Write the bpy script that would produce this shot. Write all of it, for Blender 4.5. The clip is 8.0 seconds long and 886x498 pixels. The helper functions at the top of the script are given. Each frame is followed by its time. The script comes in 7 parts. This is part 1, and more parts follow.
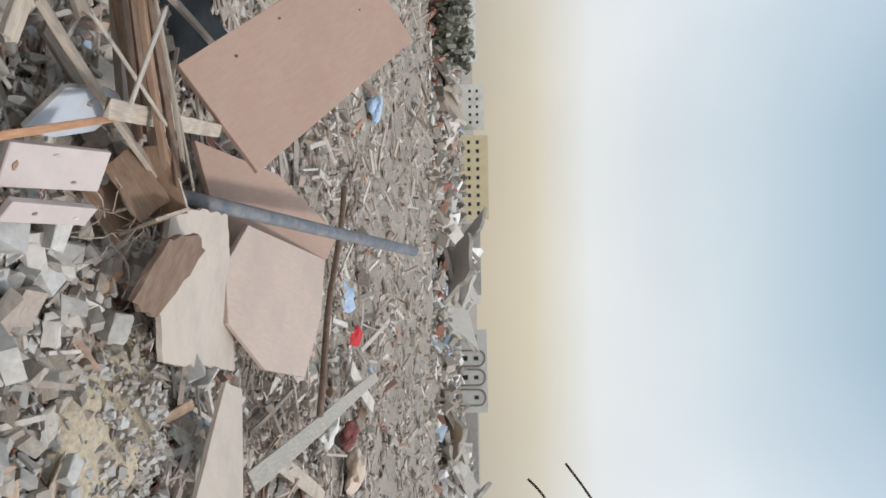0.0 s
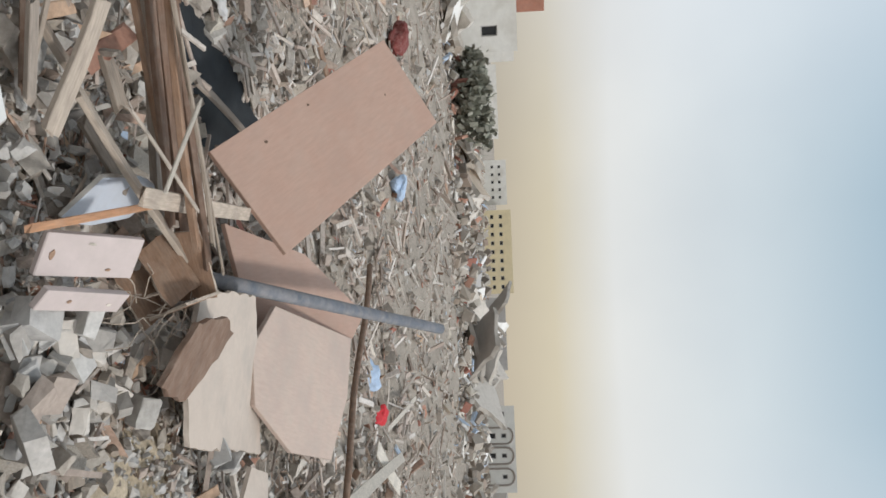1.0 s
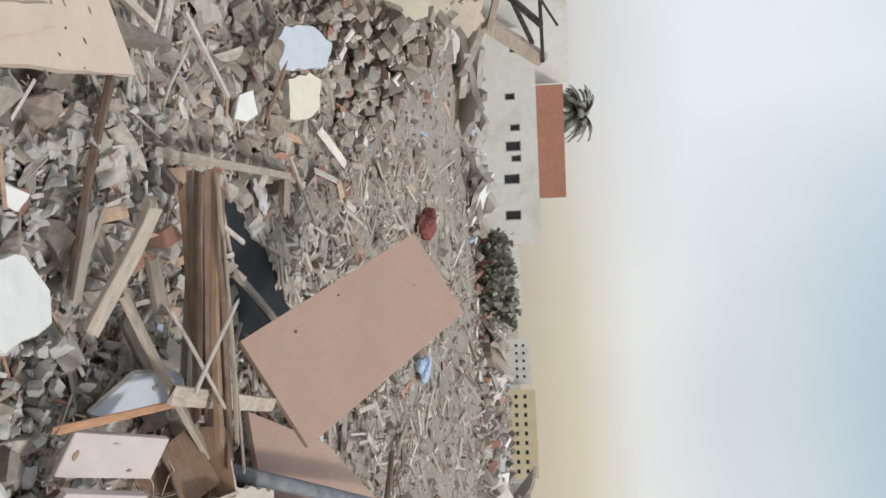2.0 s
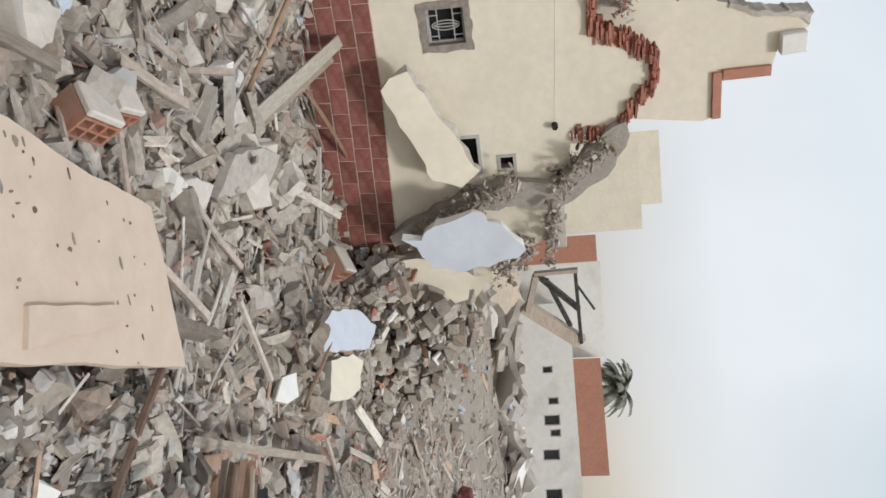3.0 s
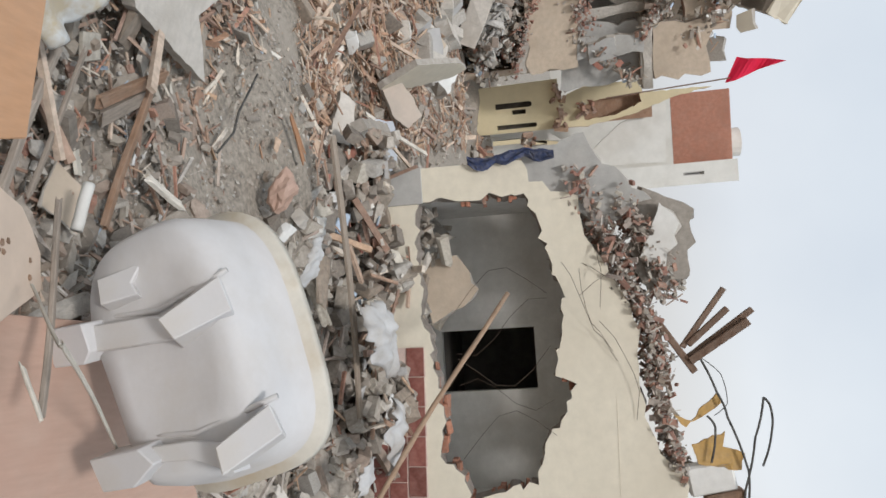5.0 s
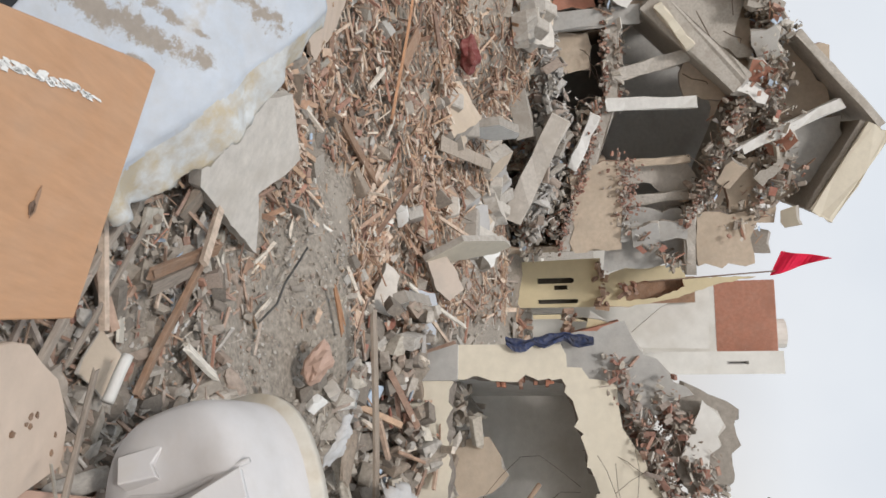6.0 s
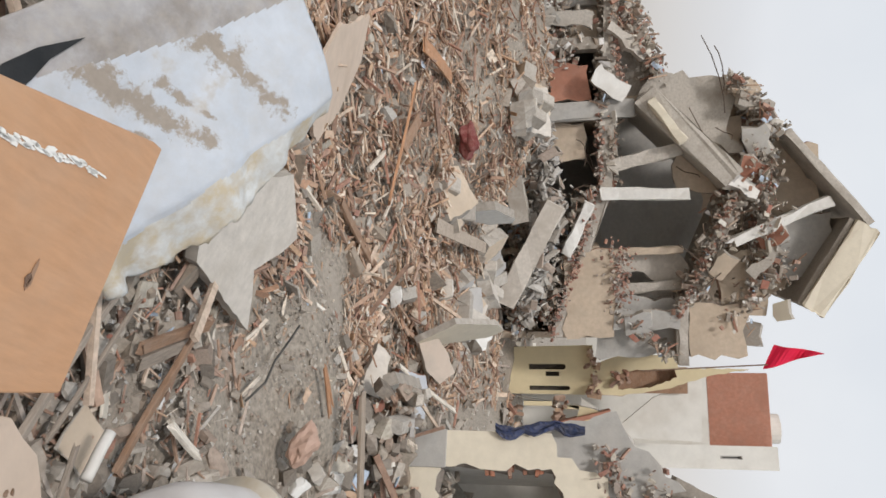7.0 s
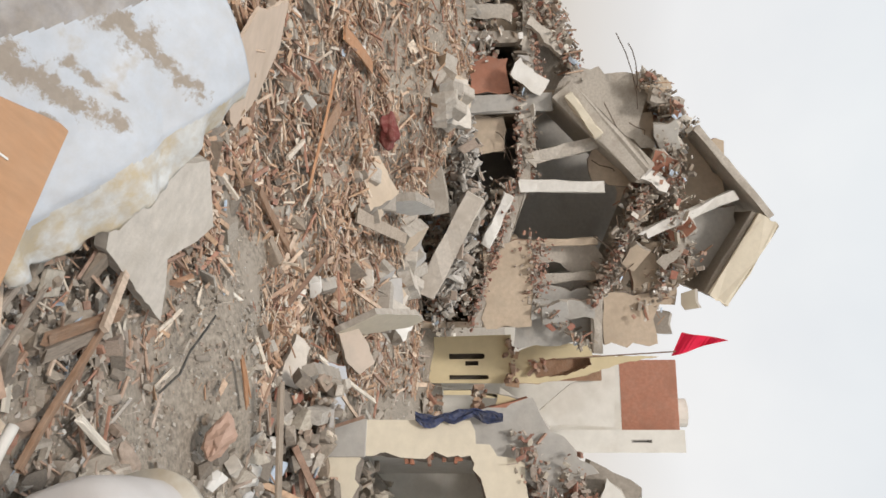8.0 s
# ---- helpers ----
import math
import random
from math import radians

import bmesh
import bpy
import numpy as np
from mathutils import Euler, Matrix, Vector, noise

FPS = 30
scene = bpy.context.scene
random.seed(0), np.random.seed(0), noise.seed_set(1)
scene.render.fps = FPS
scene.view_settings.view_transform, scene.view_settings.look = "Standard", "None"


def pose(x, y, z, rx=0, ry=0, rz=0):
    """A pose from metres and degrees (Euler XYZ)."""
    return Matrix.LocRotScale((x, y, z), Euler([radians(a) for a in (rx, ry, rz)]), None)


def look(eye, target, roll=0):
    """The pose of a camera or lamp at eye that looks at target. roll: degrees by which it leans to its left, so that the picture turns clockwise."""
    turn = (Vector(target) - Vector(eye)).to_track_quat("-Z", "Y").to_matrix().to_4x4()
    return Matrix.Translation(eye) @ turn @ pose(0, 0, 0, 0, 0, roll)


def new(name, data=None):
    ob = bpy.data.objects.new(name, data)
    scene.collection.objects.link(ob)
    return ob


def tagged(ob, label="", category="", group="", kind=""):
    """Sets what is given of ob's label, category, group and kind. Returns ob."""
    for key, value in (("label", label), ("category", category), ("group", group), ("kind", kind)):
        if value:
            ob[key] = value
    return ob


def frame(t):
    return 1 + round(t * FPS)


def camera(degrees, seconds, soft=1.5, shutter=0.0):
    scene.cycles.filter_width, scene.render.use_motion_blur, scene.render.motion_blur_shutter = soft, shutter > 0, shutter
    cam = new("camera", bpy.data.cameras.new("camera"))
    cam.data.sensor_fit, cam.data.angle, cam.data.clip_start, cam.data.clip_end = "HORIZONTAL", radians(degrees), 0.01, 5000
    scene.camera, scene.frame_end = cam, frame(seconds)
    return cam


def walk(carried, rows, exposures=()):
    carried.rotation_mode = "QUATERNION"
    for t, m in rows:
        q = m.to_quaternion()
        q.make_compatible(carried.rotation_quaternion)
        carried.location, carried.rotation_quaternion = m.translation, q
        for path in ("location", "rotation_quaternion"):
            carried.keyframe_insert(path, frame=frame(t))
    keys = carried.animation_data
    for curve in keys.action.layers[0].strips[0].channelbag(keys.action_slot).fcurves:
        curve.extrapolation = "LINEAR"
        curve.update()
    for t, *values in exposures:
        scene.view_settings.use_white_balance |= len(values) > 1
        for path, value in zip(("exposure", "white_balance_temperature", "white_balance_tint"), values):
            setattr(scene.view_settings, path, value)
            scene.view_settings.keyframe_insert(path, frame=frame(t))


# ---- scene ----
cam = camera(61.53, 8.0, soft=1.6)
# seconds, heading to the left, pitch, lean, place; the film was shot with the phone on its side
PATH = [
    (0, 0.00, -2.56, -1.11, 0.012, 0.304, 2.237), (0.5, 1.98, -3.45, -1.81, 0.005, 0.304, 2.230),
    (1, 5.80, -4.27, -2.29, -0.016, 0.305, 2.224), (1.2, 7.90, -4.53, -2.44, -0.027, 0.305, 2.217),
    (2.3, 25.26, -6.00, -2.78, -0.146, 0.255, 2.200), (2.5, 29.56, -6.31, -3.23, -0.163, 0.252, 2.192),
    (3, 40.24, -7.29, -3.73, -0.218, 0.234, 2.187), (3.5, 50.07, -8.15, -3.72, -0.262, 0.207, 2.192),
    (4, 59.77, -8.50, -3.82, -0.297, 0.186, 2.190), (4.5, 70.44, -8.50, -4.27, -0.332, 0.162, 2.183),
    (5, 80.68, -9.24, -4.46, -0.345, 0.113, 2.190), (5.2, 84.10, -9.84, -3.86, -0.357, 0.078, 2.195),
    (6.3, 95.98, -11.57, -2.29, -0.379, -0.019, 2.195), (6.5, 97.45, -11.50, -2.31, -0.379, -0.023, 2.188),
    (7, 99.85, -10.76, -1.44, -0.365, -0.022, 2.194), (7.5, 99.59, -7.71, -1.19, -0.345, 0.000, 2.200),
    (8, 99.04, -4.67, -1.19, -0.348, -0.005, 2.199),
]
walk(cam, [(t, pose(x, y, z, 90 + p, 0, h) @ pose(0, 0, 0, 0, 0, 90 + l)) for t, h, p, l, x, y, z in PATH],
     exposures=[(0, -0.40, 6150, 10), (0.5, -0.44, 6200, 10), (1, -0.46, 6250, 10), (2.5, -0.45, 6300, 10), (3.5, -0.44, 6280, 10), (4.5, -0.52, 6150, 10), (6.5, -0.42, 6450, 12), (7.5, -0.48, 6500, 12), (8, -0.34, 6750, 12)])

# ---- sky and sun ----
SUN_ELEV, SUN_HEAD = radians(50), radians(-100)
world = bpy.data.worlds.new("sky")
scene.world = world
world.use_nodes = True
wn, wl = world.node_tree.nodes, world.node_tree.links
wn.clear()
sky = wn.new("ShaderNodeTexSky")
sky.sky_type, sky.sun_disc = 'NISHITA', False
sky.sun_elevation, sky.sun_rotation = SUN_ELEV, -SUN_HEAD
sky.air_density, sky.dust_density, sky.ozone_density = 1.0, 6.0, 1.0
bg = wn.new("ShaderNodeBackground")
bg.inputs["Strength"].default_value = 0.135
# dust haze that whitens the whole dome and turns sandy towards the horizon
tc = wn.new("ShaderNodeTexCoord")
sep = wn.new("ShaderNodeSeparateXYZ")
wl.new(tc.outputs["Generated"], sep.inputs[0])
ramp = wn.new("ShaderNodeValToRGB")
wl.new(sep.outputs["Z"], ramp.inputs[0])
e = ramp.color_ramp.elements
e[0].position, e[0].color = 0.0, (6.2, 5.75, 4.9, 1)
e[1].position, e[1].color = 0.55, (8.4, 9.2, 9.7, 1)
k = e.new(0.10); k.color = (8.4, 8.1, 7.6, 1)
k = e.new(0.22); k.color = (9.5, 9.7, 9.7, 1)
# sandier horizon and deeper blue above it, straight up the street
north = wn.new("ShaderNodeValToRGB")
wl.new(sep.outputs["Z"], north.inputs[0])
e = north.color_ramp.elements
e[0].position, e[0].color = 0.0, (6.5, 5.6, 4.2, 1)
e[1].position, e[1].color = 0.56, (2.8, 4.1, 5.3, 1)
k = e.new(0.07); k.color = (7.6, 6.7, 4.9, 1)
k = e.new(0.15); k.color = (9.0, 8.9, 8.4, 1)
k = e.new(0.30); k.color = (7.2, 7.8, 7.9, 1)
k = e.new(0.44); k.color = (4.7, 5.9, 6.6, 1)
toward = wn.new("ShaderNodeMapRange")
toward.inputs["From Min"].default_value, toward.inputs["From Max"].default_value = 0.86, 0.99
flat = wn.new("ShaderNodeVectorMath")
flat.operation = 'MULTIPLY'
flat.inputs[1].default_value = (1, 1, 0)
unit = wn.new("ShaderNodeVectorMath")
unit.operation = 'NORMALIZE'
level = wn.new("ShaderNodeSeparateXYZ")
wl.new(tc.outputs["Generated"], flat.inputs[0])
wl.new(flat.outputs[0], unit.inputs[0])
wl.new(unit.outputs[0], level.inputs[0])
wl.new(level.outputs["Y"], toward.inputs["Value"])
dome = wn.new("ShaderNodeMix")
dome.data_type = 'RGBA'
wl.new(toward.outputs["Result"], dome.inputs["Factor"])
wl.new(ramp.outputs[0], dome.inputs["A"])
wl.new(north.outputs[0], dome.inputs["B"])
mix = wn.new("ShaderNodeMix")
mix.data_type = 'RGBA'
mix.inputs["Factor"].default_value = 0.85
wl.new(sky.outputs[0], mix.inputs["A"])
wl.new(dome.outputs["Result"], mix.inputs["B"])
veil = wn.new("ShaderNodeTexNoise")
veil.inputs["Scale"].default_value, veil.inputs["Detail"].default_value = 1.6, 5
wl.new(tc.outputs["Generated"], veil.inputs["Vector"])
vr = wn.new("ShaderNodeValToRGB")
vr.color_ramp.elements[0].position, vr.color_ramp.elements[0].color = 0.35, (0.90, 0.91, 0.93, 1)
vr.color_ramp.elements[1].position, vr.color_ramp.elements[1].color = 0.65, (1.07, 1.06, 1.04, 1)
wl.new(veil.outputs["Fac"], vr.inputs[0])
thin = wn.new("ShaderNodeMix")
thin.data_type, thin.blend_type = 'RGBA', 'MULTIPLY'
thin.inputs["Factor"].default_value = 1.0
wl.new(mix.outputs["Result"], thin.inputs["A"])
wl.new(vr.outputs[0], thin.inputs["B"])
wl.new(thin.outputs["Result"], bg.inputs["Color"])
wl.new(bg.outputs[0], wn.new("ShaderNodeOutputWorld").inputs[0])
sun = new("sun", bpy.data.lights.new("sun", 'SUN'))
sun.data.energy, sun.data.angle, sun.data.color = 2.7, radians(8), (1.0, 0.97, 0.93)
sun.matrix_world = look((0, 0, 30), (30 * math.sin(SUN_HEAD) * math.cos(SUN_ELEV), -30 * math.cos(SUN_HEAD) * math.cos(SUN_ELEV), 30 - 30 * math.sin(SUN_ELEV)))

# ---- materials ----
def ramp_of(nt, source, stops, constant=False):
    r = nt.nodes.new("ShaderNodeValToRGB")
    el = r.color_ramp.elements
    for i, (p, c) in enumerate(stops):
        q = el[i] if i < 2 else el.new(p)
        q.position, q.color = p, (*c, 1)
    if constant:
        r.color_ramp.interpolation = 'CONSTANT'
    nt.links.new(source, r.inputs[0])
    return r.outputs[0]


def blend(nt, a, b, fac, mode='MIX'):
    m = nt.nodes.new("ShaderNodeMix")
    m.data_type, m.blend_type = 'RGBA', mode
    for key, v in (("Factor", fac), ("A", a), ("B", b)):
        s = m.inputs[key]
        if isinstance(v, (float, int)):
            s.default_value = v
        elif isinstance(v, tuple):
            s.default_value = (*v, 1)
        else:
            nt.links.new(v, s)
    return m.outputs["Result"]


def noise_of(nt, coord, scale, detail=6, rough=0.6, stretch=None):
    if stretch:
        mp = nt.nodes.new("ShaderNodeMapping")
        mp.inputs["Scale"].default_value = stretch
        nt.links.new(coord, mp.inputs[0])
        coord = mp.outputs[0]
    n = nt.nodes.new("ShaderNodeTexNoise")
    n.inputs["Scale"].default_value, n.inputs["Detail"].default_value, n.inputs["Roughness"].default_value = scale, detail, rough
    nt.links.new(coord, n.inputs["Vector"])
    return n.outputs["Fac"]


def material(name, base, spread=0.25, grain=30.0, stain=2.5, stain_color=None, stain_at=(0.5, 0.72), rough=0.85,
             bump=0.4, bump_scale=60.0, metal=0.0, stretch=None, vary="", palette=(), dust=0.25, spec=0.3, world_coords=False):
    """base colour with fine grain, larger stains, dust and relief; vary: 'object' or 'island' for piece to piece changes."""
    m = bpy.data.materials.new(name)
    m.use_nodes = True
    nt = m.node_tree
    b = nt.nodes["Principled BSDF"]
    if world_coords:
        coord = nt.nodes.new("ShaderNodeNewGeometry").outputs["Position"]
    else:
        coord = nt.nodes.new("ShaderNodeTexCoord").outputs["Object"]
    rnd = None
    if vary == "object":
        rnd = nt.nodes.new("ShaderNodeObjectInfo").outputs["Random"]
    elif vary == "island":
        rnd = nt.nodes.new("ShaderNodeNewGeometry").outputs["Random Per Island"]
    col = base
    if palette and rnd is not None:
        n = len(palette)
        col = ramp_of(nt, rnd, [(i / n, c) for i, c in enumerate(palette)], True)
    fine = noise_of(nt, coord, grain, 8, 0.65, stretch)
    lo, hi = 1 - spread, 1 + spread
    col = blend(nt, col, ramp_of(nt, fine, [(0.3, (lo,) * 3), (0.7, (hi,) * 3)]), 1.0, 'MULTIPLY')
    if rnd is not None and not palette:
        col = blend(nt, col, ramp_of(nt, rnd, [(0, (0.72, 0.70, 0.68)), (1, (1.2, 1.2, 1.2))]), 1.0, 'MULTIPLY')
    big = noise_of(nt, coord, stain, 5, 0.6)
    if stain_color:
        f = ramp_of(nt, big, [(stain_at[0], (0, 0, 0)), (stain_at[1], (1, 1, 1))])
        col = blend(nt, col, stain_color, f)
    if dust:
        d = ramp_of(nt, noise_of(nt, coord, stain * 3.1, 8, 0.7), [(0.42, (0, 0, 0)), (0.75, (dust,) * 3)])
        col = blend(nt, col, (0.42, 0.37, 0.31), d)
    nt.links.new(col, b.inputs["Base Color"])
    b.inputs["Metallic"].default_value = metal
    b.inputs["Specular IOR Level"].default_value = spec
    rr = ramp_of(nt, big, [(0.3, (max(0.05, rough - 0.12),) * 3), (0.7, (min(1, rough + 0.1),) * 3)])
    nt.links.new(rr, b.inputs["Roughness"])
    if bump:
        bp = nt.nodes.new("ShaderNodeBump")
        bp.inputs["Strength"].default_value, bp.inputs["Distance"].default_value = bump, 0.01
        nt.links.new(noise_of(nt, coord, bump_scale, 8, 0.7, stretch), bp.inputs["Height"])
        nt.links.new(bp.outputs[0], b.inputs["Normal"])
    return m


M = {}
M["earth"] = material("earth", (0.28, 0.24, 0.195), 0.5, 26, 1.1, (0.37, 0.32, 0.265), rough=0.97, bump=1.0, bump_scale=38, world_coords=True, dust=0.3)
STONES = [(0.31, 0.265, 0.215), (0.39, 0.345, 0.29), (0.245, 0.21, 0.175), (0.35, 0.305, 0.255), (0.43, 0.385, 0.32), (0.28, 0.225, 0.175), (0.46, 0.415, 0.36), (0.33, 0.285, 0.24), (0.32, 0.25, 0.20), (0.37, 0.325, 0.275), (0.20, 0.17, 0.14), (0.40, 0.37, 0.33)]
M["stones"] = material("stones", (0.4, 0.36, 0.32), 0.28, 24, 3, vary="island", palette=STONES, rough=0.95, bump=0.8, bump_scale=40, world_coords=True)
M["pale_stones"] = material("pale_stones", (0.5, 0.47, 0.43), 0.2, 24, 3, vary="island", palette=[(0.44, 0.41, 0.375), (0.38, 0.355, 0.32), (0.52, 0.495, 0.46), (0.32, 0.295, 0.265), (0.46, 0.42, 0.37), (0.41, 0.39, 0.365), (0.37, 0.30, 0.25)], rough=0.95, bump=0.6, bump_scale=40, world_coords=True)
M["stone"] = material("stone", (0.4, 0.36, 0.32), 0.28, 24, 3, vary="object", palette=STONES, rough=0.95, bump=0.8, bump_scale=40)
SPLINTS = [(0.36, 0.235, 0.165), (0.46, 0.325, 0.24), (0.25, 0.155, 0.11), (0.52, 0.405, 0.315), (0.40, 0.275, 0.205), (0.45, 0.30, 0.20), (0.60, 0.52, 0.43), (0.31, 0.20, 0.15), (0.38, 0.20, 0.14)]
M["splinters"] = material("splinters", (0.3, 0.2, 0.15), 0.3, 20, 3, vary="island", palette=SPLINTS, rough=0.9, bump=0.5, world_coords=True)
M["scraps"] = material("scraps", (0.7, 0.68, 0.64), 0.15, 20, 3, vary="island", palette=[(0.62, 0.58, 0.52), (0.70, 0.68, 0.65), (0.44, 0.42, 0.40), (0.33, 0.14, 0.10), (0.55, 0.50, 0.42), (0.42, 0.50, 0.60), (0.36, 0.19, 0.13), (0.66, 0.62, 0.55)], rough=0.8, world_coords=True)
M["concrete"] = material("concrete", (0.42, 0.385, 0.34), 0.2, 18, 1.6, (0.32, 0.28, 0.235), rough=0.95, bump=0.7, bump_scale=35, vary="object")
M["plaster_cream"] = material("plaster_cream", (0.675, 0.61, 0.49), 0.06, 9, 0.9, (0.595, 0.53, 0.42), (0.48, 0.75), 0.9, 0.25, 90, dust=0.16)
M["sand"] = material("sand", (0.50, 0.41, 0.29), 0.3, 30, 4, (0.43, 0.35, 0.25), rough=0.97, bump=1.0, bump_scale=60)
M["cement_light"] = material("cement_light", (0.56, 0.51, 0.45), 0.14, 12, 2.4, (0.47, 0.42, 0.36), (0.48, 0.7), 0.93, 0.5, 40, dust=0.3)
M["plaster_tan"] = material("plaster_tan", (0.52, 0.42, 0.32), 0.12, 9, 1.0, (0.40, 0.32, 0.24), (0.45, 0.75), 0.92, 0.4, 40, dust=0.3)
M["plaster_white"] = material("plaster_white", (0.70, 0.68, 0.64), 0.08, 9, 1.2, (0.56, 0.53, 0.48), (0.5, 0.75), 0.9, 0.25, 70, dust=0.2)
M["plaster_grey"] = material("plaster_grey", (0.40, 0.385, 0.36), 0.12, 9, 1.2, (0.32, 0.30, 0.27), (0.5, 0.75), 0.92, 0.4, 50)
M["brick"] = material("brick", (0.36, 0.155, 0.095), 0.3, 25, 3, (0.30, 0.18, 0.13), rough=0.92, bump=0.7, vary="object", dust=0.35)
M["brick_shards"] = material("brick_shards", (0.36, 0.155, 0.095), 0.3, 25, 3, vary="island", palette=[(0.33, 0.17, 0.12), (0.27, 0.135, 0.10), (0.38, 0.23, 0.17), (0.40, 0.34, 0.29), (0.31, 0.16, 0.12), (0.36, 0.30, 0.26)], rough=0.92, bump=0.7, dust=0.45)
M["tile_red"] = material("tile_red", (0.205, 0.070, 0.054), 0.22, 14, 4, (0.24, 0.09, 0.07), rough=0.55, bump=0.25, vary="object", dust=0.16)
M["grout"] = material("grout", (0.56, 0.43, 0.37), 0.15, 30, 4, rough=0.95)
M["door_pink"] = material("door_pink", (0.45, 0.295, 0.225), 0.07, 7, 1.3, (0.40, 0.26, 0.20), (0.45, 0.8), 0.6, 0.12, 60, stretch=(1, 6, 6), dust=0.22)
M["ply_brown"] = material("ply_brown", (0.43, 0.24, 0.13), 0.10, 8, 1.5, (0.48, 0.29, 0.17), (0.45, 0.75), 0.55, 0.15, 50, stretch=(5, 1, 5), dust=0.15)
M["board_beige"] = material("board_beige", (0.57, 0.45, 0.355), 0.07, 8, 1.5, (0.50, 0.39, 0.30), (0.5, 0.75), 0.75, 0.25, 40, dust=0.2)
M["board_grey"] = material("board_grey", (0.50, 0.415, 0.345), 0.09, 8, 2.5, (0.41, 0.35, 0.30), (0.46, 0.7), 0.8, 0.3, 40, dust=0.45)
M["door_dusty"] = material("door_dusty", (0.48, 0.365, 0.30), 0.08, 7, 1.6, (0.42, 0.33, 0.28), (0.42, 0.7), 0.75, 0.2, 60, stretch=(1, 6, 6), dust=0.5)
M["pink_paint"] = material("pink_paint", (0.49, 0.41, 0.38), 0.08, 9, 2, (0.42, 0.35, 0.31), rough=0.7, bump=0.15)
for key, c in (("pale", (0.39, 0.32, 0.255)), ("orange", (0.43, 0.225, 0.12)), ("brown", (0.27, 0.165, 0.105)), ("dark", (0.17, 0.105, 0.072)), ("grey", (0.34, 0.285, 0.235)), ("white", (0.58, 0.53, 0.455))):
    M[key] = material("wood_" + key, c, 0.28, 9, 3, tuple(0.7 * v for v in c), (0.5, 0.8), 0.85, 0.45, 25, stretch=(1, 9, 9), vary="object", dust=0.25)
M["pipe"] = material("blue_grey_pipe", (0.125, 0.135, 0.155), 0.2, 12, 3, (0.22, 0.21, 0.21), rough=0.6, bump=0.2, metal=0.0, dust=0.4)
M["rod"] = material("rusty_rod", (0.20, 0.13, 0.09), 0.3, 20, 4, rough=0.8, metal=0.2)
M["cane"] = material("cane", (0.30, 0.20, 0.13), 0.2, 10, 3, rough=0.8)
M["pvc"] = material("white_plastic", (0.60, 0.58, 0.54), 0.06, 9, 3, (0.45, 0.40, 0.34), (0.55, 0.8), rough=0.5, bump=0.1)
M["tub"] = material("tub_white", (0.55, 0.53, 0.52), 0.05, 6, 1.6, (0.50, 0.45, 0.385), (0.52, 0.8), 0.55, 0.12, 25, dust=0.28)
M["sheet_metal"] = material("white_sheet", (0.46, 0.485, 0.52), 0.08, 8, 3.4, (0.40, 0.36, 0.31), (0.60, 0.68), 0.5, 0.2, 20, dust=0.35)
M["tub_rim"] = material("tub_rim", (0.55, 0.505, 0.43), 0.10, 8, 3.5, (0.44, 0.36, 0.26), (0.5, 0.72), 0.6, 0.2, 30, dust=0.3)
M["brick_torn"] = material("brick_torn", (0.36, 0.13, 0.08), 0.3, 25, 3, vary="island", palette=[(0.36, 0.125, 0.08), (0.29, 0.10, 0.07), (0.41, 0.165, 0.11), (0.33, 0.14, 0.10), (0.25, 0.085, 0.06)], rough=0.92, bump=0.7, dust=0.2)
TAN_SPLINTS = [(0.44, 0.295, 0.20), (0.52, 0.37, 0.265), (0.36, 0.23, 0.155), (0.60, 0.46, 0.35), (0.47, 0.31, 0.20), (0.66, 0.56, 0.45), (0.42, 0.25, 0.16), (0.30, 0.18, 0.12)]
M["splinters_tan"] = material("splinters_tan", (0.45, 0.3, 0.2), 0.3, 20, 3, vary="island", palette=TAN_SPLINTS, rough=0.9, bump=0.5, world_coords=True, dust=0.2)
M["splinters_dusty"] = material("splinters_dusty", (0.45, 0.39, 0.33), 0.25, 20, 3, vary="island", palette=[(0.42, 0.36, 0.31), (0.50, 0.44, 0.38), (0.33, 0.265, 0.22), (0.57, 0.52, 0.47), (0.38, 0.30, 0.25), (0.46, 0.38, 0.32)], rough=0.95, bump=0.4, world_coords=True)
M["sheet_edge"] = material("sheet_edge", (0.56, 0.56, 0.54), 0.12, 10, 6, (0.48, 0.40, 0.28), (0.46, 0.60), 0.6, 0.3, 25, dust=0.7)
M["slab_dirty"] = material("slab_dirty", (0.345, 0.33, 0.325), 0.16, 12, 5, (0.25, 0.225, 0.205), (0.46, 0.66), 0.8, 0.4, 30, dust=0.5)
# black for spouts and panes, and for shade painted into gaps
M["black"] = material("black_plastic_and_shade", (0.012, 0.014, 0.016), 0.3, 10, 2, rough=0.7, dust=0.03)
M["mortar_dark"] = material("mortar_dark", (0.24, 0.205, 0.175), 0.25, 16, 4, (0.32, 0.28, 0.24), rough=0.95, bump=0.7, bump_scale=45)
# dark base colour that stands in for the shade of unlit rooms
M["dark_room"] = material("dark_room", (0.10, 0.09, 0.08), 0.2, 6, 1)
M["iron"] = material("black_iron", (0.03, 0.028, 0.026), 0.2, 20, 5, rough=0.6, metal=0.4)
M["rebar"] = material("rebar", (0.11, 0.075, 0.055), 0.3, 30, 6, rough=0.85, metal=0.5)
M["cable"] = material("cable", (0.05, 0.048, 0.045), 0.2, 20, 5, rough=0.7)
M["blue_cloth"] = material("blue_cloth", (0.040, 0.055, 0.12), 0.25, 20, 6, (0.025, 0.035, 0.07), rough=0.95)
